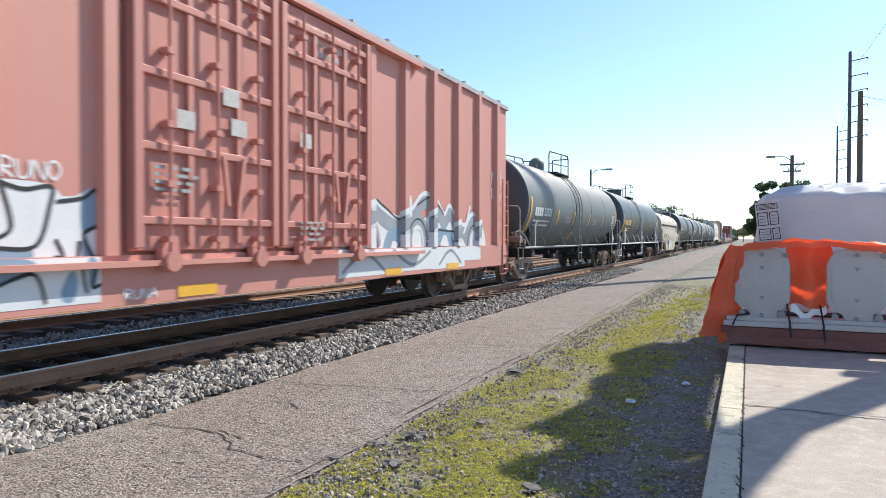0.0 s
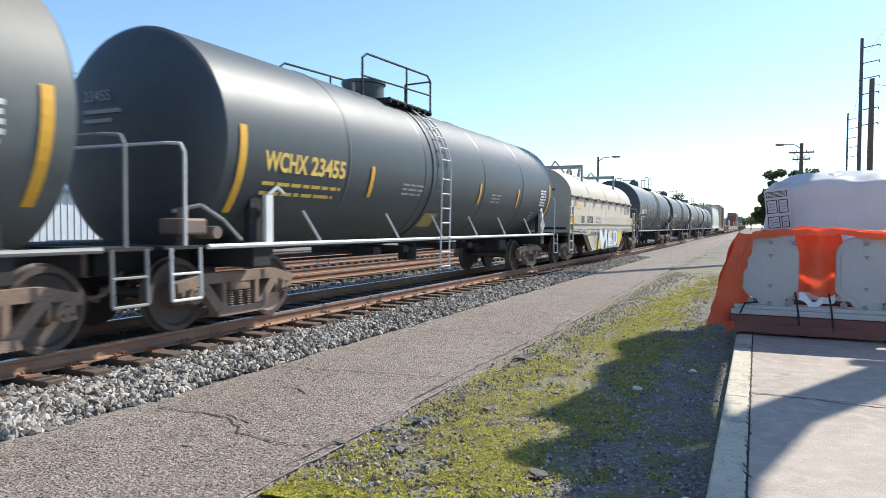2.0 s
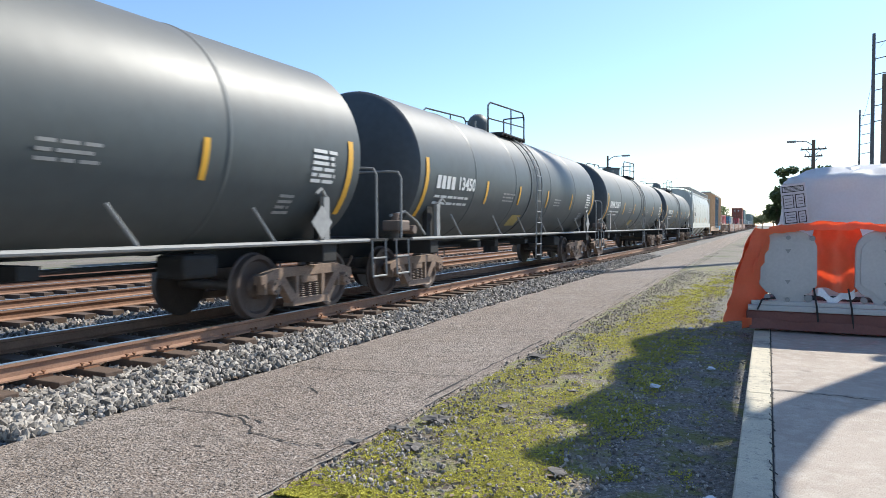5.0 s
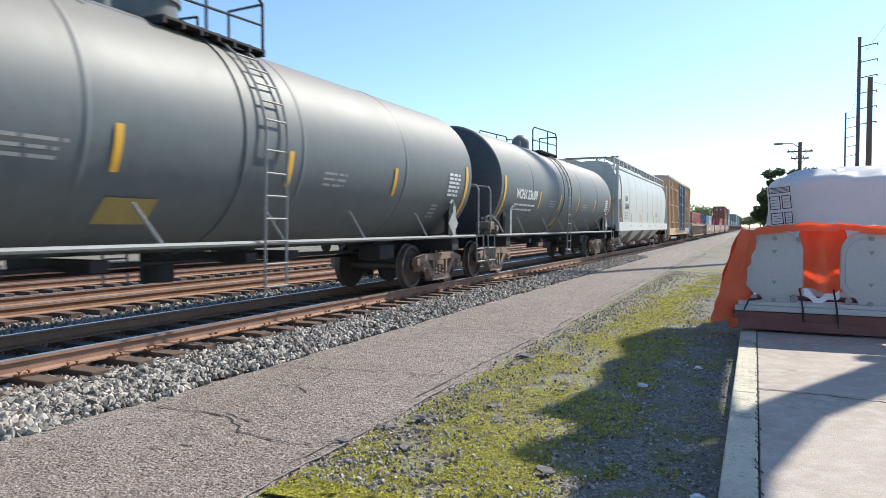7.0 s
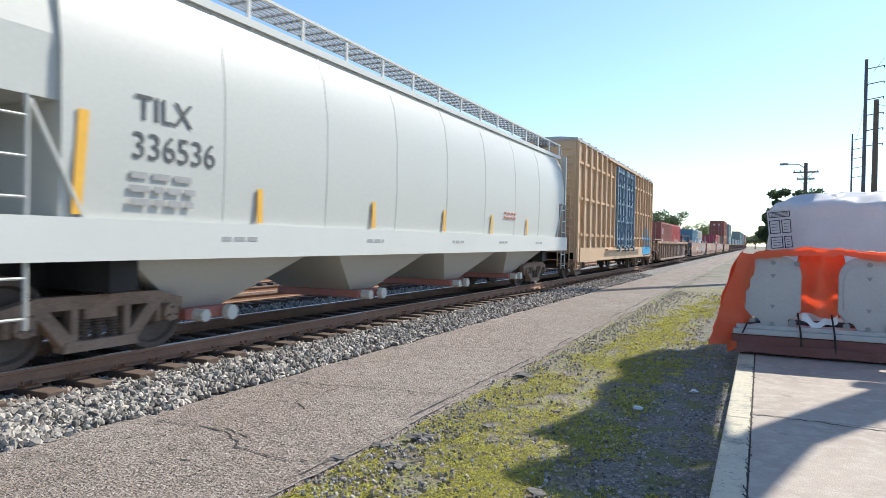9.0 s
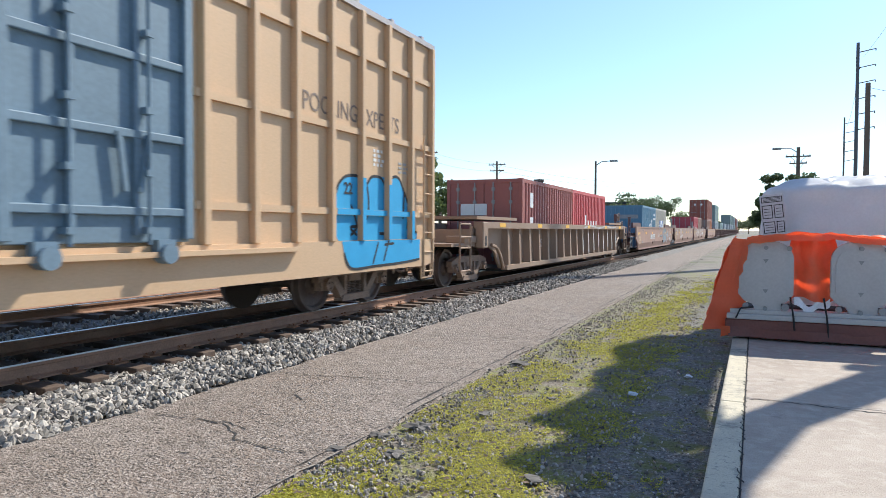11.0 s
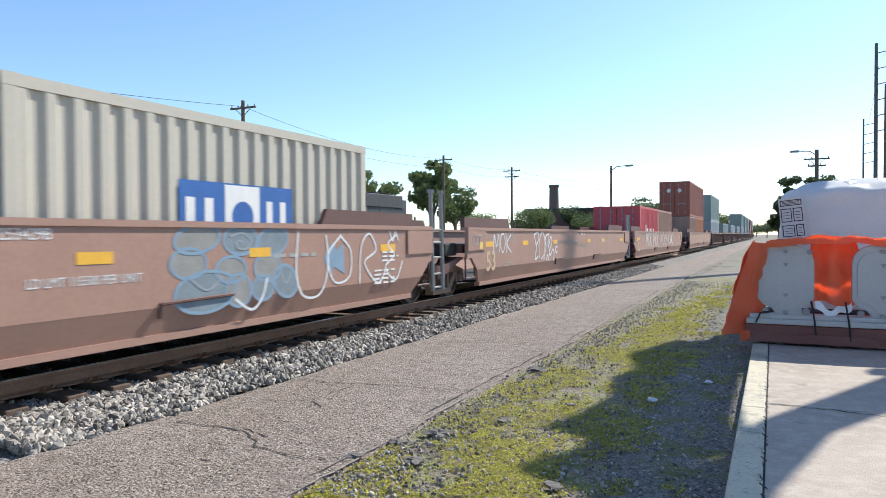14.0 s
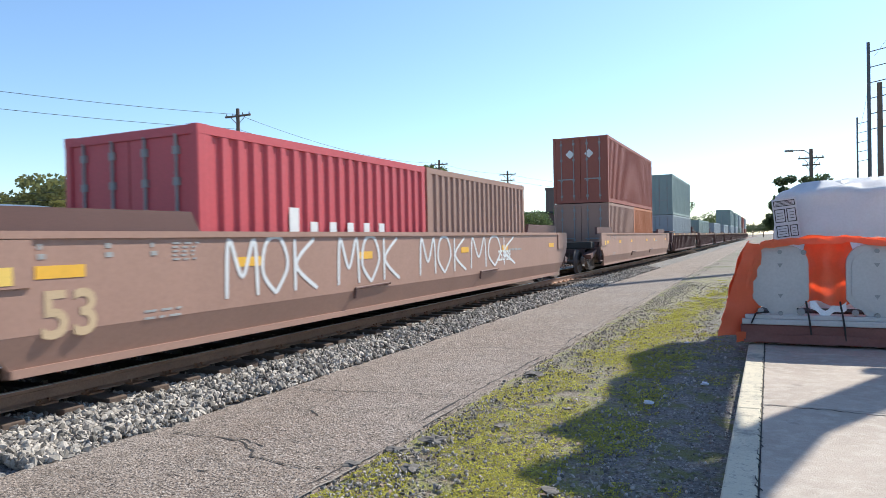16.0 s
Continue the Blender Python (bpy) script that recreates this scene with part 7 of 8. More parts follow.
    for i, (lo, hi, _) in enumerate(plan):
        cw, h2 = well_plain(y, y + 18.6, "dusty brown well car far down the train", None, seed=41 + i) if i % 2 == 7 else well_ribbed(y, y + 18.6, "dusty brown ribbed well car far down the train", M_WELLDARK)
        container("lower_container", y + 3.2, S40, 0.30, lo, "long dusty container in a far well car")
        if hi:
            container("upper_container", y + 3.2, S40, 2.92, hi, "long dusty container stacked on another", 2.9)
        y += 20.3


train()

# ---- the wrapped machine on the walk ----
M_ORANGE = sheet_mat("orange tarpaulin", (0.95, 0.32, 0.16), 0.45, 0.6)
M_WRAP = sheet_mat("white shrink wrap", (0.86, 0.86, 0.88), 0.4, 0.5)
M_PLATE = mat("grey machine casting", (0.50, 0.48, 0.46), 0.55, 0, 0.15, 2, 30, 0.1)
M_BEAM = mat("dark red beam", (0.20, 0.075, 0.06), 0.6, 0, 0.3, 2, 30, 0.1)


def cloth(name, cols, rows, place, material, parent, seed, label="", crease=0.02):
    """A draped sheet: place(u, v) gives the smooth form, creases ride on it; it has thickness."""
    bm = bmesh.new()
    grid = []
    for j in range(rows + 1):
        line = []
        for i in range(cols + 1):
            p = Vector(place(i / cols, j / rows))
            n = Vector((noise.noise(p * 3 + Vector((seed, 0, 0))), noise.noise(p * 3 + Vector((0, seed, 0))), noise.noise(p * 3.0 + Vector((0, 0, seed)))))
            n2 = Vector((noise.noise(p * 9 + Vector((seed, 5, 0))), noise.noise(p * 9 + Vector((5, seed, 0))), noise.noise(p * 9 + Vector((0, 5, seed)))))
            line.append(bm.verts.new(p + n * crease + n2 * crease * 0.5))
        grid.append(line)
    for a, b in zip(grid, grid[1:]):
        for i in range(cols):
            bm.faces.new((a[i], a[i + 1], b[i + 1], b[i]))
    bmesh.ops.recalc_face_normals(bm, faces=bm.faces[:])
    bmesh.ops.solidify(bm, geom=bm.faces[:], thickness=0.006)
    return part(name, bm, material, parent, label, smooth=50)


def machine():
    m = thing("wrapped_machine", pose(0, 0, 0.15), "machine under an orange tarpaulin with two grey castings on its front", "machine")
    y0, xl, xr = 10.45, -0.32, 2.75
    bm = bmesh.new()
    box(bm, xl + 0.06, xr - 0.06, y0 - 0.12, y0 + 0.10, 0.03, 0.28, 0.02)
    part("front_beam", bm, M_BEAM, m, "dark red steel beam")
    bm = bmesh.new()
    box(bm, xl + 0.08, xr - 0.08, y0 - 0.15, y0 + 0.06, 0.285, 0.36, 0.01)
    box(bm, xl + 0.12, xr - 0.12, y0 - 0.10, y0 + 0.2, 0.36, 0.42, 0.01)
    part("mount_rail", bm, M_PLATE, m)
    bm = bmesh.new()
    box(bm, xl + 0.2, xr - 0.2, y0 + 0.45, y0 + 1.0, 0.0, 0.42, 0.05)
    part("core", bm, M_UNDER, m)
    for x0 in (-0.10, 1.04):
        # a rounded plate with a lobed foot
        out = []
        w, z0, z1 = 0.70, 0.52, 1.38
        for a in range(0, 91, 15):
            out.append((x0 + w - 0.26 + 0.26 * math.cos(math.radians(a)), z1 - 0.26 + 0.26 * math.sin(math.radians(a))))
        for a in range(90, 181, 15):
            out.append((x0 + 0.26 + 0.26 * math.cos(math.radians(a)), z1 - 0.26 + 0.26 * math.sin(math.radians(a))))
        out += [(x0, z0 + 0.12), (x0 + 0.08, z0 + 0.02), (x0 + 0.18, z0 - 0.02), (x0 + 0.24, z0 - 0.12), (x0 + 0.35, z0 - 0.16), (x0 + 0.46, z0 - 0.12), (x0 + 0.52, z0 - 0.02), (x0 + 0.62, z0 + 0.02), (x0 + w, z0 + 0.12)]
        bm = bmesh.new()
        prism(bm, out, y0 - 0.06, y0 + 0.03)
        bmesh.ops.bevel(bm, geom=[e for e in bm.edges if abs(e.verts[0].co.y - e.verts[1].co.y) < 1e-4], offset=0.012, segments=2, affect="EDGES")
        p = part("casting", bm, M_PLATE, m, "pale grey cast plate with a lobed foot", smooth=40)
        bm = bmesh.new()
        inner = [(x0 + w / 2 + (x - x0 - w / 2) * 0.82, 0.92 + (z - 0.92) * 0.8) for x, z in out]
        prism(bm, inner, y0 - 0.075, y0 - 0.05)
        part("raised_face", bm, M_PLATE, p, smooth=40)
        for x, z, r in ((x0 + 0.35, 1.29, 0.03), (x0 + 0.35, 0.44, 0.03), (x0 + 0.10, 0.47, 0.04), (x0 + 0.60, 0.47, 0.05), (x0 + 0.64, 1.28, 0.035)):
            bm = bmesh.new()
            rod(bm, (x, y0 - 0.10, z), (x, y0 - 0.04, z), r, 14)
            part("bolt", bm, M_RAILGREY, p, smooth=40)
        bm = bmesh.new()
        slab_y = y0 - 0.085
        # flat darker triangles paint the shade of two small recesses in the plate
        for z in (1.10, 0.68):
            vs = [bm.verts.new((x0 + 0.35 + dx, slab_y, z + dz)) for dx, dz in ((-0.035, 0.03), (0.035, 0.03), (0.0, -0.03))]
            bm.faces.new(vs)
        part("notch", bm, M_RAILGREY, p)
        bm = bmesh.new()
        box(bm, x0 + 0.3, x0 + 0.55, y0 - 0.05, y0 + 0.1, 0.36, 0.52)
        part("foot", bm, M_PLATE, p)
    # tarpaulin over the top, its drooping ends and the curtain between the plates
    def hood(u, v):
        x = xl + 0.14 + (xr - xl - 0.12) * u
        z = 1.42 + 0.07 * math.sin(u * 5.0) * (1 - v) - 0.55 * max(0, abs(u - 0.5) * 2 - 0.86) / 0.14
        return (x, y0 - 0.10 + 0.75 * v, z - 0.02 * v)
    cloth("tarpaulin_top", 60, 16, hood, M_ORANGE, m, 3.0, "orange tarpaulin", 0.05)
    def lip(u, v):
        x = xl + 0.14 + (xr - xl - 0.12) * u
        return (x, y0 - 0.115, 1.43 + 0.07 * math.sin(u * 5.0) - 0.55 * max(0, abs(u - 0.5) * 2 - 0.86) / 0.14 - 0.10 * v)
    cloth("tarpaulin_lip", 60, 3, lip, M_ORANGE, m, 5.0, crease=0.04)
    def left(u, v):
        return (xl + 0.16 - 0.38 * v ** 0.8 * (1 - 0.5 * u), y0 - 0.10 + 0.8 * u, 1.42 * (1 - v) + 0.14 * v)
    cloth("tarpaulin_side", 20, 18, left, M_ORANGE, m, 7.0, crease=0.05)
    def corner(u, v):
        return ((xl + 0.16 - 0.38 * v ** 0.8) * (1 - u) + (xl + 0.32) * u, y0 - 0.10 + 0.16 * u * v, 1.42 * (1 - v) + 0.10 * v)
    cloth("tarpaulin_corner", 8, 18, corner, M_ORANGE, m, 9.0, crease=0.04)
    def curtain(u, v):
        return (0.56 + 0.54 * u, y0 + 0.10 + 0.05 * math.sin(u * 9), 1.42 - 0.86 * v + 0.04 * math.sin(u * 7) * v)
    cloth("tarpaulin_curtain", 16, 20, curtain, M_ORANGE, m, 11.0, crease=0.05)
    def skirt(u, v):
        return (xl + 0.1 + (xr - xl - 0.1) * u, y0 - 0.16 + 0.03 * math.sin(u * 14), 0.16 - 0.12 * v)
    cloth("tarpaulin_skirt", 40, 3, skirt, M_BEAM, m, 12.0, crease=0.03)
    def rag(u, v):
        return (xl + 0.0 + 0.12 * u, y0 - 0.18 + 0.03 * v, 0.16 - 0.14 * v + 0.02 * u)
    cloth("tarpaulin_rag", 4, 4, rag, M_ORANGE, m, 14.0, crease=0.03)
    def white(u, v):
        return (0.60 + 0.44 * u, y0 - 0.02, 0.50 - 0.10 * math.sin(u * math.pi) + 0.10 * v + 0.03 * math.sin(u * 12))
    cloth("torn_film", 14, 3, white, mat("torn white film", (0.82, 0.82, 0.82), 0.35), m, 15.0, "torn strip of white plastic film", 0.05)
    bm = bmesh.new()
    for x in (0.62, 1.02):
        bent(bm, [(x, y0 - 0.17, 0.10), (x - 0.02, y0 - 0.17, 0.35), (x - 0.06, y0 - 0.12, 0.62)], 0.012, 6)
    bent(bm, [(-0.12, y0 - 0.17, 0.30), (-0.06, y0 - 0.13, 0.44), (0.1, y0 - 0.12, 0.46)], 0.012, 6)
    part("strap", bm, M_UNDER, m)
    # the tall wrapped load behind
    w = thing("wrapped_load", pose(0, 0, 0.15), "tall load wrapped in white plastic film with a printed notice", "wrapped load")
    def shell(u, v):
        a = u * math.pi * 2
        th = max(0, (v - 0.7) / 0.3) * math.pi / 2
        r = (1 - 0.08 * v) * max(0.03, math.cos(th)) ** 0.7
        ex, ey = 1.42, 1.35
        c, s = math.cos(a), math.sin(a)
        sq = (abs(c) ** 5 + abs(s) ** 5) ** (-0.2)
        return (1.58 + ex * c * sq * r, 13.2 + ey * s * sq * r, 0.02 + 2.12 * min(1, v / 0.7) + 0.26 * math.sin(th))
    cloth("film", 72, 36, shell, M_WRAP, w, 21.0, "creased white plastic film", 0.055)
    def cap(u, v):
        return (0.65 + 1.9 * u, 12.3 + 1.6 * v, 2.36 + 0.05 * math.sin(math.pi * u) - 0.10 * (2 * u - 1) ** 4 - 0.10 * (2 * v - 1) ** 4)
    cloth("gathered_top", 50, 20, cap, sheet_mat("thin film folds", (0.85, 0.85, 0.86), 0.3, 0.4), w, 25.0, crease=0.06)
    bm = bmesh.new()
    box(bm, -0.17, 0.17, -0.008, 0.0, -0.32, 0.32)
    notice = part("notice", bm, mat("notice paper", (0.66, 0.67, 0.68), 0.6), w, "printed paper notice", at=pose(0.36, 11.79, 1.77, 0, -6, 0))
    for x0, x1, z0, z1 in ((-0.15, 0.15, 0.2, 0.29), (-0.15, 0.0, -0.05, 0.16), (0.02, 0.15, -0.05, 0.16), (-0.15, 0.02, -0.28, -0.1), (0.04, 0.15, -0.28, -0.1)):
        bm = bmesh.new()
        box(bm, x0, x1, -0.012, -0.009, z0, z0 + 0.012)
        box(bm, x0, x1, -0.012, -0.009, z1 - 0.012, z1)
        box(bm, x0, x0 + 0.012, -0.012, -0.009, z0, z1)
        box(bm, x1 - 0.012, x1, -0.012, -0.009, z0, z1)
        for r in range(3):
            z = z0 + (z1 - z0) * (0.25 + 0.22 * r)
            box(bm, x0 + 0.03, x1 - 0.03, -0.012, -0.009, z, z + 0.008)
        part("printed_box", bm, M_UNDER, notice)
    # low wrapped bundle farther on
    w2 = thing("wrapped_bundle", pose(0, 0, 0), "low bundle wrapped in grey film behind the load", "wrapped load")
    def shell2(u, v):
        a = u * math.pi * 2
        c, s = math.cos(a), math.sin(a)
        sq = (abs(c) ** 4 + abs(s) ** 4) ** (-0.25)
        r = 1 - 0.5 * max(0, v - 0.75) ** 2 * 12
        return (1.25 + 1.0 * c * sq * r, 19.5 + 2.0 * s * sq * r, 2.0 * v)
    cloth("film", 40, 20, shell2, M_WRAP, w2, 31.0, crease=0.1)


# ---- trees, poles, wires, buildings ----
M_BARK = mat("bark", (0.13, 0.10, 0.075), 0.9, 0, 0.4, 4, 40, 0.5)
M_LEAF = [mat("leaf green", (0.15, 0.19, 0.07), 0.6, 0, 0.3, 0.7, 6, 0, islands=0.45), mat("leaf dark", (0.10, 0.135, 0.06), 0.6, 0, 0.3, 0.7, 6, 0, islands=0.45), mat("leaf yellowish", (0.22, 0.22, 0.09), 0.6, 0, 0.3, 0.7, 6, 0, islands=0.45)]
M_POLE = mat("weathered pole wood", (0.17, 0.125, 0.095), 0.9, 0, 0.35, 3, 30, 0.3)
M_STEELPOLE = mat("weathering steel pole", (0.12, 0.115, 0.12), 0.6, 0.3, 0.25, 2, 30, 0.1)
M_WIRE = mat("wire", (0.03, 0.03, 0.032), 0.6)


def tree(x, y, h, spread, leaf, seed, dense=1.0, trunk=0.35, flat=1.0, size=0.32):
    rng = random.Random(seed)
    t = thing("tree", pose(x, y, 0), "leafy broad tree in the distance behind the yard", "tree", "trees behind the yard")
    bm = bmesh.new()
    ends = []
    rod(bm, (0, 0, 0), (0.1, 0, h * trunk), 0.035 * h, 9, 0.026 * h)
    for k in range(9):
        a = k * 2.4 + rng.random()
        r = spread * rng.uniform(0.45, 0.95)
        z = h * rng.uniform(0.55, 0.92)
        mid = Vector((r * 0.45 * math.cos(a), r * 0.45 * math.sin(a), h * trunk + (z - h * trunk) * 0.6))
        e = Vector((r * math.cos(a), r * math.sin(a), z * flat + (1 - flat) * h * 0.75))
        rod(bm, (0.05, 0, h * trunk * 0.9), mid, 0.016 * h, 6, 0.010 * h)
        rod(bm, mid, e, 0.010 * h, 5, 0.004 * h)
        ends += [mid, e, (mid + e) / 2]
    ends += [Vector((0, 0, h * 0.93)), Vector((0, 0, h * 0.75))]
    part("trunk", bm, M_BARK, t)
    verts, faces = [], []
    for e in ends:
        n = int(130 * dense)
        rad = spread * rng.uniform(0.26, 0.42)
        for _ in range(n):
            d = Vector((rng.gauss(0, 1), rng.gauss(0, 1), rng.gauss(0, 0.75) * flat))
            d = d.normalized() * rad * rng.random() ** 0.4
            d.z *= 0.7 * flat
            p = e + d
            s = size * rng.uniform(0.5, 1.2) * h / 10
            u = Vector((rng.gauss(0, 1), rng.gauss(0, 1), rng.gauss(0, 1))).normalized() * s
            w = u.orthogonal().normalized() * s * 0.6
            b = len(verts)
            verts += [tuple(p - u), tuple(p + w), tuple(p + u), tuple(p - w)]
            faces.append((b, b + 1, b + 2, b + 3))
    me = bpy.data.meshes.new("crown")
    me.from_pydata(verts, [], faces)
    me.materials.append(leaf)
    part("crown", me, None, t)
    return t


def pole(name, x, y, h, r, label, arms=(), lamp=0, material=None, rungs=0, transformer=False, turn=0.0):
    p = thing(name, pose(x, y, 0, 0, 0, turn), label, "utility pole" if not lamp else "lamp pole")
    bm = bmesh.new()
    rod(bm, (0, 0, -0.2), (0, 0, h), r, 12, r * 0.72)
    part("mast", bm, material or M_POLE, p)
    for z, w in arms:
        bm = bmesh.new()
        box(bm, -w, w, -0.06, 0.06, z - 0.06, z + 0.06)
        for q in (-0.9, -0.4, 0.4, 0.9):
            rod(bm, (q * w, 0, z + 0.05), (q * w, 0, z + 0.2), 0.035, 6)
        rod(bm, (0, 0, z - 0.6), (w * 0.6, 0, z - 0.05), 0.025, 5)
        rod(bm, (0, 0, z - 0.6), (-w * 0.6, 0, z - 0.05), 0.025, 5)
        part("crossarm", bm, M_POLE, p)
    for k in range(rungs):
        bm = bmesh.new()
        z = h - 0.8 - k * (h * 0.075)
        bent(bm, [(0, 0, z - 0.15), (r + 1.3, 0, z + 0.1), (r + 1.3, 0, z - 0.1)], 0.05, 5)
        part("insulator_arm", bm, M_STEELPOLE, p)
    if lamp:
        bm = bmesh.new()
        bent(bm, [(0, 0, h - 0.5), (lamp * 0.6, 0, h - 0.1), (lamp * 1.6, 0, h - 0.05)], 0.04, 6)
        part("lamp_arm", bm, M_STEELPOLE, p)
        bm = bmesh.new()
        box(bm, lamp * 1.5, lamp * 2.3, -0.15, 0.15, h - 0.15, h + 0.03, 0.05)
        part("lamp_head", bm, M_RAILGREY, p)
    if transformer:
        bm = bmesh.new()
        rod(bm, (-0.45, 0, h - 3.6), (-0.45, 0, h - 2.7), 0.25, 12)
        part("transformer", bm, M_RAILGREY, p)
    return p


def wire(a, b, sag, r=0.014):
    bm = bmesh.new()
    a, b = Vector(a), Vector(b)
    pts = []
    for k in range(15):
        f = k / 14
        p = a.lerp(b, f)
        p.z -= sag * 4 * f * (1 - f)
        pts.append(p)
    rings = [[bm.verts.new(p + Vector((r * math.cos(q * 1.5708), 0, r * math.sin(q * 1.5708)))) for q in range(4)] for p in pts]
    for u, v in zip(rings, rings[1:]):
        for q in range(4):
            bm.faces.new((u[q], u[(q + 1) % 4], v[(q + 1) % 4], v[q]))
    solid("overhead_wire", bm, M_WIRE, "thin black overhead wire between poles", "wire", group="overhead wires")


def background():
    pole("utility_pole", -32.6, 36.0, 11.0, 0.17, "wooden utility pole with crossarm and transformer behind the locomotive", ((10.5, 1.1),), transformer=True)
    pole("utility_pole", -34.0, 70.4, 10.9, 0.17, "wooden utility pole with one crossarm", ((10.4, 1.1),))
    pole("utility_pole", -31.7, 86.8, 10.9, 0.17, "wooden utility pole with two crossarms", ((10.4, 1.2), (9.6, 1.0)))
    pole("lamp_pole", -15.4, 72.8, 9.0, 0.14, "dark pole with a street lamp arm", lamp=1)
    pole("lamp_pole", 3.5, 67.5, 9.0, 0.20, "wooden pole with a street lamp and small crossarm", ((8.2, 1.0), (7.6, 0.7)), lamp=-0.9)
    pole("transmission_pole", 9.0, 77.5, 20.0, 0.20, "tall dark steel transmission pole with insulator arms", material=M_STEELPOLE, rungs=6)
    pole("utility_pole", 7.15, 55.7, 12.0, 0.22, "thick weathered wooden pole", ())
    pole("transmission_pole", 12.0, 117.0, 18.5, 0.15, "tall thin dark steel pole with insulator arms", material=M_STEELPOLE, rungs=5)
    # added mast, out of view, only to cast a shade band over lane and train
    pole("shade_mast", 9.2, 53.2, 39.0, 0.42, "added tall mast out of view that casts a band of shade", (), material=M_STEELPOLE)
    for h0, sag in ((10.6, 0.9), (9.6, 0.8)):
        wire((-32.6, 36, h0), (-34, 70.4, h0), sag)
        wire((-34, 70.4, h0), (-31.7, 86.8, h0), 0.4)
        wire((-32.6, 36, h0), (-42, -6, h0 + 0.3), sag)
    wire((-31.7, 86.8, 10.4), (-15, 150, 11.5), 1.0)
    wire((-31.7, 86.8, 9.6), (-15, 150, 10.7), 1.0)
    wire((-60, 30, 6.0), (-33, 37, 6.6), 0.4)
    wire((-60, 26, 5.2), (-33, 36, 5.6), 0.3)
    wire((7.15, 55.7, 11.7), (14, 58, 11.4), 0.4)
    wire((9.5, 77.5, 18.6), (13, 60, 24), 0.3)
    wire((12.2, 117, 17.0), (9.2, 77.5, 17.8), 1.2)
    # trees
    for m, k in zip(M_LEAF, ((0.17, 0.22, 0.07), (0.12, 0.16, 0.06), (0.25, 0.25, 0.09))):
        lets_through(m, k, 0.4)
    tree(-72, 47, 9.6, 4.6, M_LEAF[2], 1)
    tree(-79, 56, 10.5, 4.2, M_LEAF[2], 12)
    tree(-66, 52, 8.6, 3.2, M_LEAF[0], 13)
    tree(-66, 66, 6.5, 4.5, M_LEAF[1], 14)
    tree(-63, 99, 13.0, 5.0, M_LEAF[0], 2)
    tree(-50, 99, 14.2, 4.0, M_LEAF[0], 3)
    tree(-44.5, 96, 9.5, 3.6, M_LEAF[0], 16)
    for k in range(9):
        tree(-64 + k * 6.2 + (k % 3), 150 + (k * 37) % 23, 6.8 + (k * 5 % 4) * 0.7, 4.6, M_LEAF[k % 2], 30 + k, 0.8)
    tree(-33.5, 199, 12.4, 7.0, M_LEAF[1], 4, 0.9, 0.5, 0.55)
    tree(-43, 190, 9.0, 5.5, M_LEAF[1], 5, 0.9)
    tree(-22, 240, 7.5, 6, M_LEAF[1], 6, 0.8)
    for k in range(10):
        tree(-30 + k * 4.6, 330 + (k * 53) % 60, 5.5 + (k * 7 % 5) * 0.5, 5.0, M_LEAF[1], 50 + k, 0.7, size=0.4)
    tree(1.75, 62, 6.5, 1.5, M_LEAF[1], 7, 2.2, size=0.24)
    tree(0.75, 64, 4.6, 1.1, M_LEAF[1], 8, 2.0, size=0.24)
    tree(4.2, 66, 6.6, 2.2, M_LEAF[1], 9, 1.0)
    # metal shed
    sh = thing("metal_shed", pose(-52, 30, 0), "low white ribbed-metal shed with a blue-grey roof", "shed")
    m_wall = mat("white ribbed sheet", (0.62, 0.64, 0.66), 0.5, 0.0, 0.12, 1)
    m_roof = mat("blue-grey metal roof", (0.14, 0.19, 0.25), 0.45, 0.2, 0.15, 1)
    bm = bmesh.new()
    box(bm, -24, 0, -34, 12, 0, 4.3)
    part("wall", bm, m_wall, sh)
    bm = bmesh.new()
    for k in range(75):
        y = -33.8 + k * 0.61
        box(bm, 0, 0.05, y, y + 0.12, 0.1, 4.2)
    part("sheet_ribs", bm, m_wall, sh)
    bm = bmesh.new()
    prism(bm, [(0.5, 4.25), (0.5, 4.5), (-12, 5.9), (-24.5, 4.5), (-24.5, 4.25)], -34.5, 12.5)
    part("roof", bm, m_roof, sh)
    # low concrete wall and far buildings
    bm = bmesh.new()
    box(bm, -38, -37.5, 60, 100, 0, 2.4)
    solid("yard_wall", bm, mat("stained concrete wall", (0.42, 0.43, 0.37), 0.85, 0, 0.4, 0.8, 20, 0.2, second=(0.16, 0.19, 0.12), streak=3), "stained pale concrete yard wall", "wall", kind="structure")
    far = thing("brick_works", pose(-58, 170, 0), "dark low works building far behind the yard", "building")
    bm = bmesh.new()
    box(bm, 0, 30, 0, 20, 0, 8)
    part("wall", bm, mat("dark brick", (0.16, 0.10, 0.085), 0.85), far)
    bm = bmesh.new()
    box(bm, -0.5, 30.5, -0.5, 20.5, 8, 8.5)
    part("roof", bm, mat("dark felt", (0.05, 0.05, 0.055), 0.9), far)
    bm = bmesh.new()
    rod(bm, (-71.4, 239.6, 0), (-71.4, 239.6, 19.6), 2.0, 16, 1.6)
    rod(bm, (-71.4, 239.6, 19.0), (-71.4, 239.6, 19.8), 1.9, 16)
    solid("factory_chimney", bm, mat("sooty brick", (0.14, 0.11, 0.10), 0.9), "tall round factory chimney far away", "chimney")
    for k in range(7):
        pole("yard_post", -29.5, 46 + k * 9, 3.4, 0.1, "short dark timber post beyond the tracks", ())


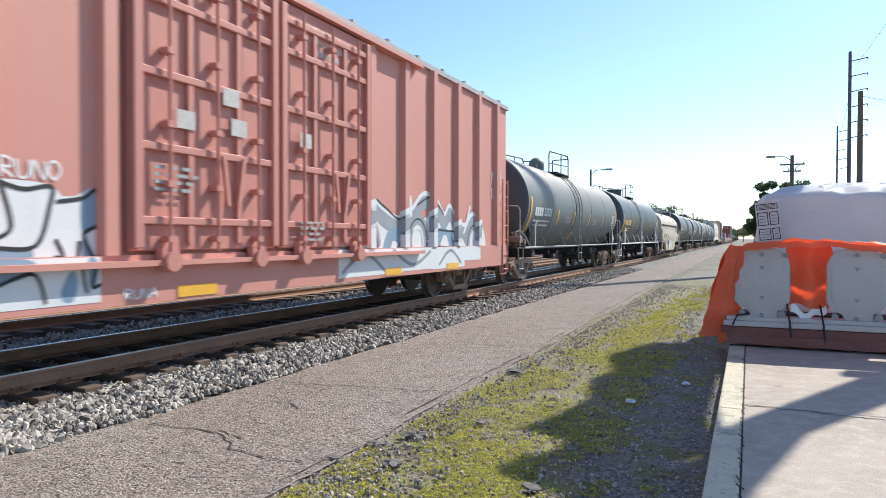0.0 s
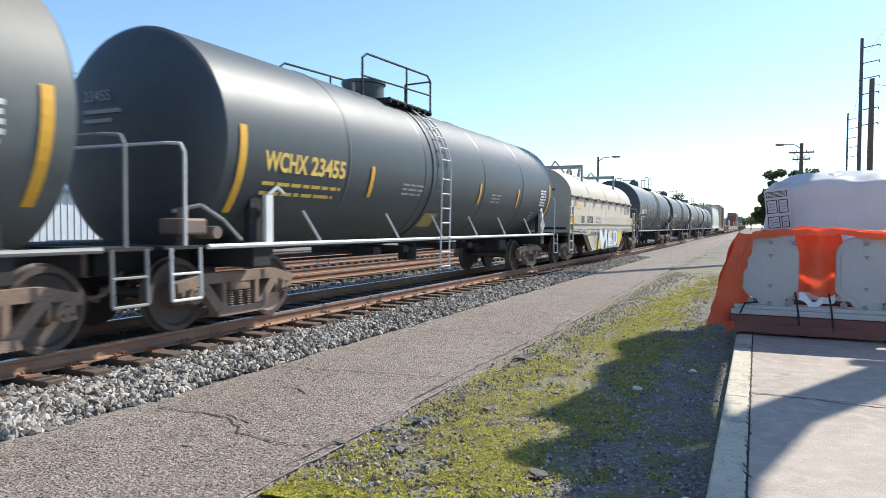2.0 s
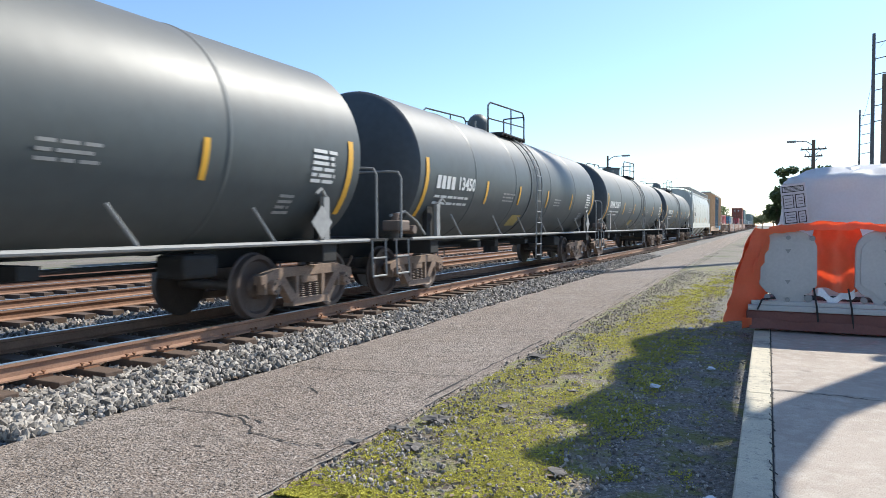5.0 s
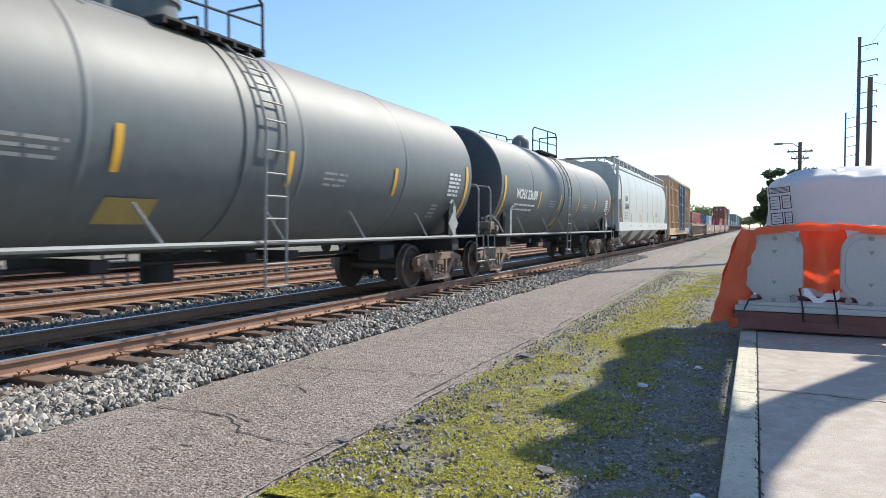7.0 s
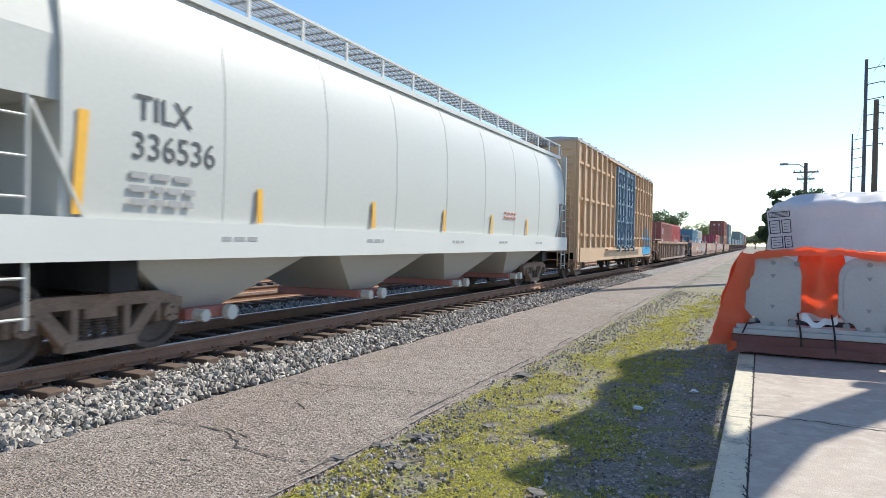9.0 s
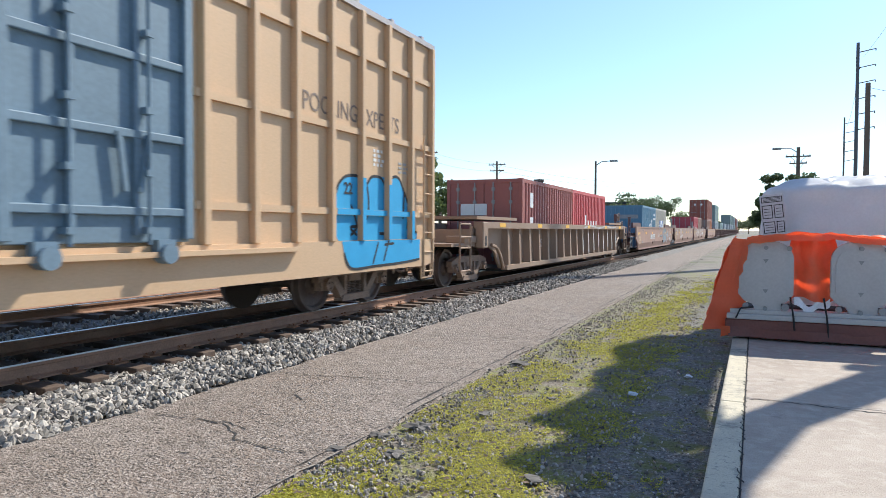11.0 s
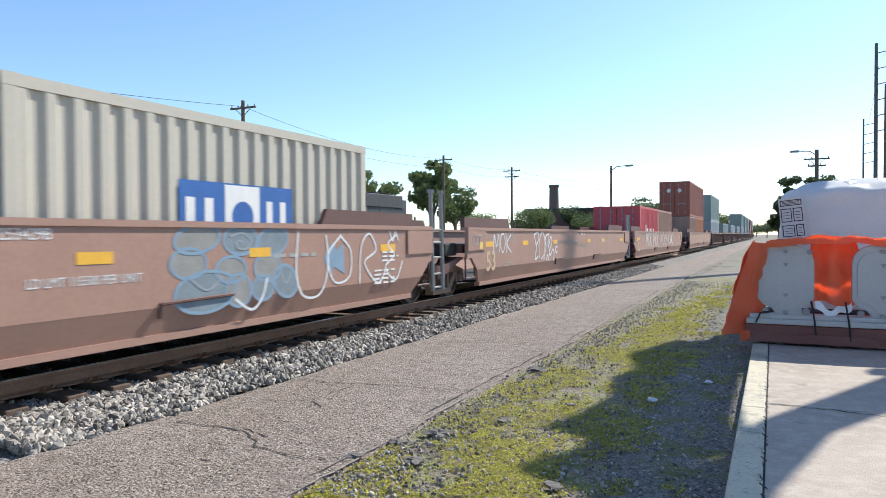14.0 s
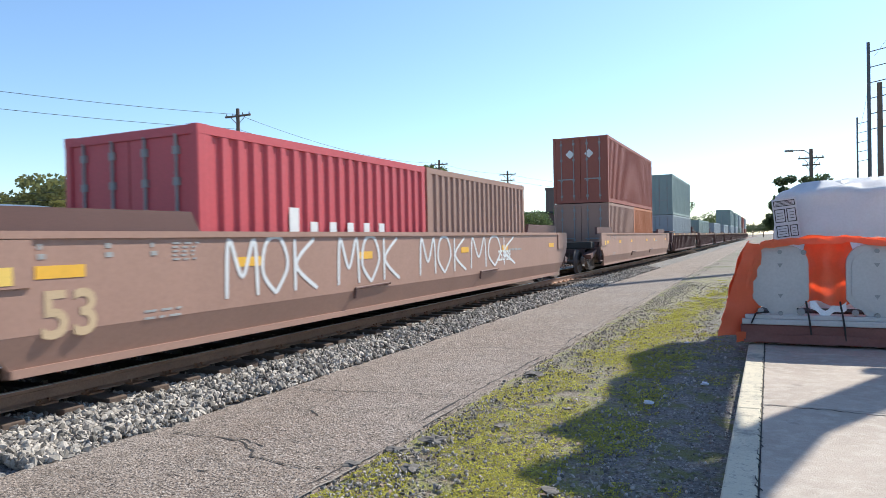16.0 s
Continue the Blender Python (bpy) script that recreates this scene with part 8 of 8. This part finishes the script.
def canopy():
    """An added structure out of sight, shaped only to throw the shade on verge and walk."""
    z = 8.0
    ox, oy = SUN_WAY.x / SUN_WAY.z * (z - 0.1), SUN_WAY.y / SUN_WAY.z * (z - 0.1)
    c = thing("shade_frame", pose(0, 0, 0), "added unseen timber frame that casts the shade on verge and walk", "canopy", kind="structure")
    def plank(name, pts, z0, z1):
        bm = bmesh.new()
        a = [bm.verts.new((x + ox, y + oy, z0)) for x, y in pts]
        b = [bm.verts.new((x + ox, y + oy, z1)) for x, y in pts]
        n = len(pts)
        for i in range(n):
            bm.faces.new((a[i], a[(i + 1) % n], b[(i + 1) % n], b[i]))
        bm.faces.new(a[::-1]), bm.faces.new(b)
        bmesh.ops.recalc_face_normals(bm, faces=bm.faces[:])
        part(name, bm, M_POLE, c)
    # outlines are the wanted shade edges on the ground, shifted along the sun
    plank("roof_beam", [(1.9, 10.0), (0.1, 6.25), (-0.16, 5.5), (-0.85, 4.55), (-0.83, 2.0), (0.0, 2.0), (0.1, 4.3), (0.5, 5.86), (2.5, 9.6)], z, z + 0.2)
    plank("bracket", [(-0.1, 5.7), (-0.85, 4.5), (-1.42, 4.72), (-1.40, 5.0), (-1.12, 5.5), (-1.18, 5.72), (-1.6, 5.9), (-1.42, 6.5), (-1.30, 7.3), (-1.5, 8.3), (-1.3, 8.8), (-1.6, 9.9), (-1.2, 11.4), (-0.21, 11.4), (-0.20, 6.6)], z, z + 0.2)
    bm = bmesh.new()
    for y in (oy + 5.2, oy + 9.0):
        rod(bm, (8.6, y, 0.14), (8.6, y, z), 0.2, 10)
        box(bm, ox + 1.2, 8.8, y - 0.12, y + 0.12, z + 0.2, z + 0.45)
    part("column", bm, M_POLE, c)


# ---- the parked locomotive ----
def locomotive():
    lo = thing("diesel_locomotive", pose(-23.5, 30.95, 0.02), "black six-axle diesel locomotive with white stripes parked on a siding", "locomotive")
    black = mat("locomotive black", (0.06, 0.064, 0.068), 0.4, 0, 0.3, 1)
    bm = bmesh.new()
    box(bm, -1.5, 1.5, -10.2, 10.2, 1.25, 1.65, 0.02)
    box(bm, -1.2, 1.2, -2.6, 2.6, 0.5, 1.25, 0.15)
    part("frame", bm, black, lo)
    bm = bmesh.new()
    box(bm, -0.85, 0.85, -9.6, -7.2, 1.65, 3.25, 0.1)
    nose = part("short_hood", bm, black, lo)
    bm = bmesh.new()
    for k in range(3):
        box(bm, 0.852, 0.858, -9.4, -7.3, 2.55 + 0.22 * k, 2.65 + 0.22 * k)
        box(bm, -0.75, 0.75, -9.608, -9.602, 2.55 + 0.22 * k, 2.65 + 0.22 * k)
    box(bm, 0.0, 0.7, -9.612, -9.604, 2.1, 2.5)
    part("stripe", bm, M_WHITE, nose)
    bm = bmesh.new()
    prism(bm, [(-1.5, 1.65), (1.5, 1.65), (1.5, 4.25), (0.9, 4.68), (-0.9, 4.68), (-1.5, 4.25)], -7.2, -4.6)
    cab = part("cab", bm, black, lo)
    glass = mat("cab glass", (0.02, 0.03, 0.04), 0.08)
    for y0, y1 in ((-6.9, -6.2), (-5.9, -5.0)):
        bm = bmesh.new()
        box(bm, 1.49, 1.512, y0, y1, 3.15, 3.95)
        part("window", bm, glass, cab)
    bm = bmesh.new()
    for x in (-1.0, 0.35):
        box(bm, x, x + 0.65, -7.215, -7.19, 3.3, 3.95)
    part("windscreen", bm, glass, cab)
    bm = bmesh.new()
    box(bm, -0.9, 0.9, -7.23, -7.21, 4.15, 4.5)
    part("number_board", bm, M_WHITE, cab)
    bm = bmesh.new()
    prism(bm, [(1.3, 4.42), (1.56, 4.26), (1.56, 4.30), (0.95, 4.74), (-0.95, 4.74), (-1.56, 4.30), (-1.56, 4.26), (-1.3, 4.42), (0, 4.69)], -7.4, -4.5)
    part("cab_roof", bm, mat("pale grey roof", (0.46, 0.37, 0.38), 0.5), cab)
    dark = mat("dark stencil", (0.07, 0.075, 0.08), 0.6, var=0.15, bump=0)
    lettering("3262", 0.32, dark, cab, (-0.35, -7.24, 4.32), turn=END)
    lettering("3262", 0.46, M_WHITE, cab, (1.522, -6.7, 2.57), bold=0.01)
    bm = bmesh.new()
    box(bm, 1.505, 1.53, -7.0, -4.8, 2.95, 3.05)
    box(bm, 1.505, 1.53, -6.15, -5.95, 3.05, 4.0)
    part("window_trim", bm, M_RAILGREY, cab)
    bm = bmesh.new()
    box(bm, -0.95, 0.95, -4.6, 9.9, 1.65, 4.1, 0.06)
    hood = part("long_hood", bm, black, lo)
    bm = bmesh.new()
    for y0, y1, z in ((-4.4, -1.2, 4.35), (4.6, 9.2, 4.35)):
        box(bm, -1.05, 1.05, y0, y1, 3.5, z, 0.05)
    box(bm, 0.96, 1.0, -4.3, 9.4, 3.42, 3.5)
    for y in (5.2, 6.7, 8.2):
        rod(bm, (0, y, 4.3), (0, y, 4.5), 0.6, 18)
    for y in (0.2, 2.6):
        box(bm, -0.5, 0.5, y, y + 1.2, 4.05, 4.3, 0.05)
    part("radiator", bm, mat("sooty grille", (0.05, 0.055, 0.06), 0.7), hood)
    for k in range(10):
        y = -3.9 + k * 1.28
        bm = bmesh.new()
        box(bm, 0.952, 0.97, y, y + 1.12, 1.9, 3.4, 0.01)
        part("hood_door", bm, black, hood)
    bm = bmesh.new()
    for k in range(2):
        box(bm, 0.975, 0.98, 2.2 + k * 1.0, 2.95 + k * 1.0, 2.75, 3.35)
    for k in range(3):
        box(bm, 0.975, 0.98, -2.6, 1.0, 2.75 + 0.2 * k, 2.84 + 0.2 * k)
    part("logo_bar", bm, M_WHITE, hood)
    bm = bmesh.new()
    for sx in (-1, 1):
        rod(bm, (sx * 1.45, -9.8, 2.65), (sx * 1.45, 9.8, 2.65), 0.02)
        for k in range(15):
            y = -9.8 + k * 1.4
            if -7.2 < y < -4.6:
                continue
            rod(bm, (sx * 1.45, y, 1.65), (sx * 1.45, y, 2.65), 0.02)
    part("handrail", bm, M_RAILGREY, lo)
    for e in (-1, 1):
        bm = bmesh.new()
        for sx in (-1, 1):
            box(bm, sx * 1.0, sx * 1.15, e * 6.4 - 2.4, e * 6.4 + 2.4, 0.55, 0.95, 0.05)
            for o in (-1.9, 0, 1.9):
                rod(bm, (sx * 0.7, e * 6.4 + o, 0.5), (sx * 0.82, e * 6.4 + o, 0.5), 0.5, 24)
        part("bogie", bm, M_TRUCK, lo)


def litter():
    rng = random.Random(5)
    rag = mat("litter film", (0.62, 0.63, 0.66), 0.4)
    for x, y, s, k in ((-0.99, 6.9, 0.10, 0), (-0.28, 4.15, 0.09, 0), (-0.55, 8.0, 0.10, 0), (-1.05, 11.0, 0.09, 0)):
        bm = bmesh.new()
        bmesh.ops.create_icosphere(bm, subdivisions=2, radius=s * 0.5)
        for v in bm.verts:
            v.co *= 0.7 + 0.6 * rng.random()
            v.co.z *= 0.35
        solid("litter", bm, rag, "crumpled pale plastic litter on the verge", "litter", at=pose(x, y, 0.03), group="litter on the verge")
    for x, y, s in ((-2.52, 7.95, 0.15), (-2.44, 5.0, 0.12), (-2.62, 4.65, 0.08), (-2.3, 4.3, 0.09), (-2.1, 5.6, 0.07), (-1.2, 4.25, 0.07), (-2.75, 4.2, 0.07), (-1.7, 6.4, 0.06)):
        bm = bmesh.new()
        bmesh.ops.create_icosphere(bm, subdivisions=2, radius=s)
        for v in bm.verts:
            v.co *= 0.75 + 0.9 * noise.noise(v.co * 14 + Vector((x, y, 0)))
            v.co.z *= 0.28
        solid("clod", bm, mat("broken asphalt lump", (0.15, 0.135, 0.12), 0.9, 0, 0.4, 8, 40, 0.5), "dark broken lump of asphalt on the verge", "clod", at=pose(x, y, 0.02), group="clods on the verge")


machine()
background()
canopy()
locomotive()
litter()


# ---- what moves ----
RUN = [(0.0, 0.0), (1.0, 14.8), (2.0, 29.47), (3.0, 44.12), (4.2, 62.03), (5.3, 78.16), (6.3, 92.69), (6.5, 95.3), (7.0, 102.76), (8.0, 117.26), (9.1, 133.31), (10.2, 149.45), (11.3, 165.4), (11.5, 168.2), (12.0, 176.1), (12.9, 189.67), (13.5, 198.77), (14.5, 213.97), (15.4, 227.58), (16.0, 236.52)]


def motions():
    for c, s, *z in CARS:
        walk(c, [(t, pose(TRACK, s - d, RAIL + (z[0] if z else 0))) for t, d in RUN])
    # wheels roll along: one turn in 2.87 m
    def turned(t):
        return np.interp(t, [r[0] for r in RUN], [r[1] for r in RUN]) / WR
    for group, y in ((WHEELS_FRONT, -WB), (WHEELS_REAR, WB)):
        first = group[0]
        walk(first, [(k / FPS, Matrix.Translation((0, y, WR)) @ Matrix.Rotation(turned(k / FPS), 4, "X")) for k in range(0, 481)])
        for o in group[1:]:
            o.rotation_mode = "QUATERNION"
            o.animation_data_create()
            o.animation_data.action = first.animation_data.action
            o.animation_data.action_slot = first.animation_data.action_slot


motions()
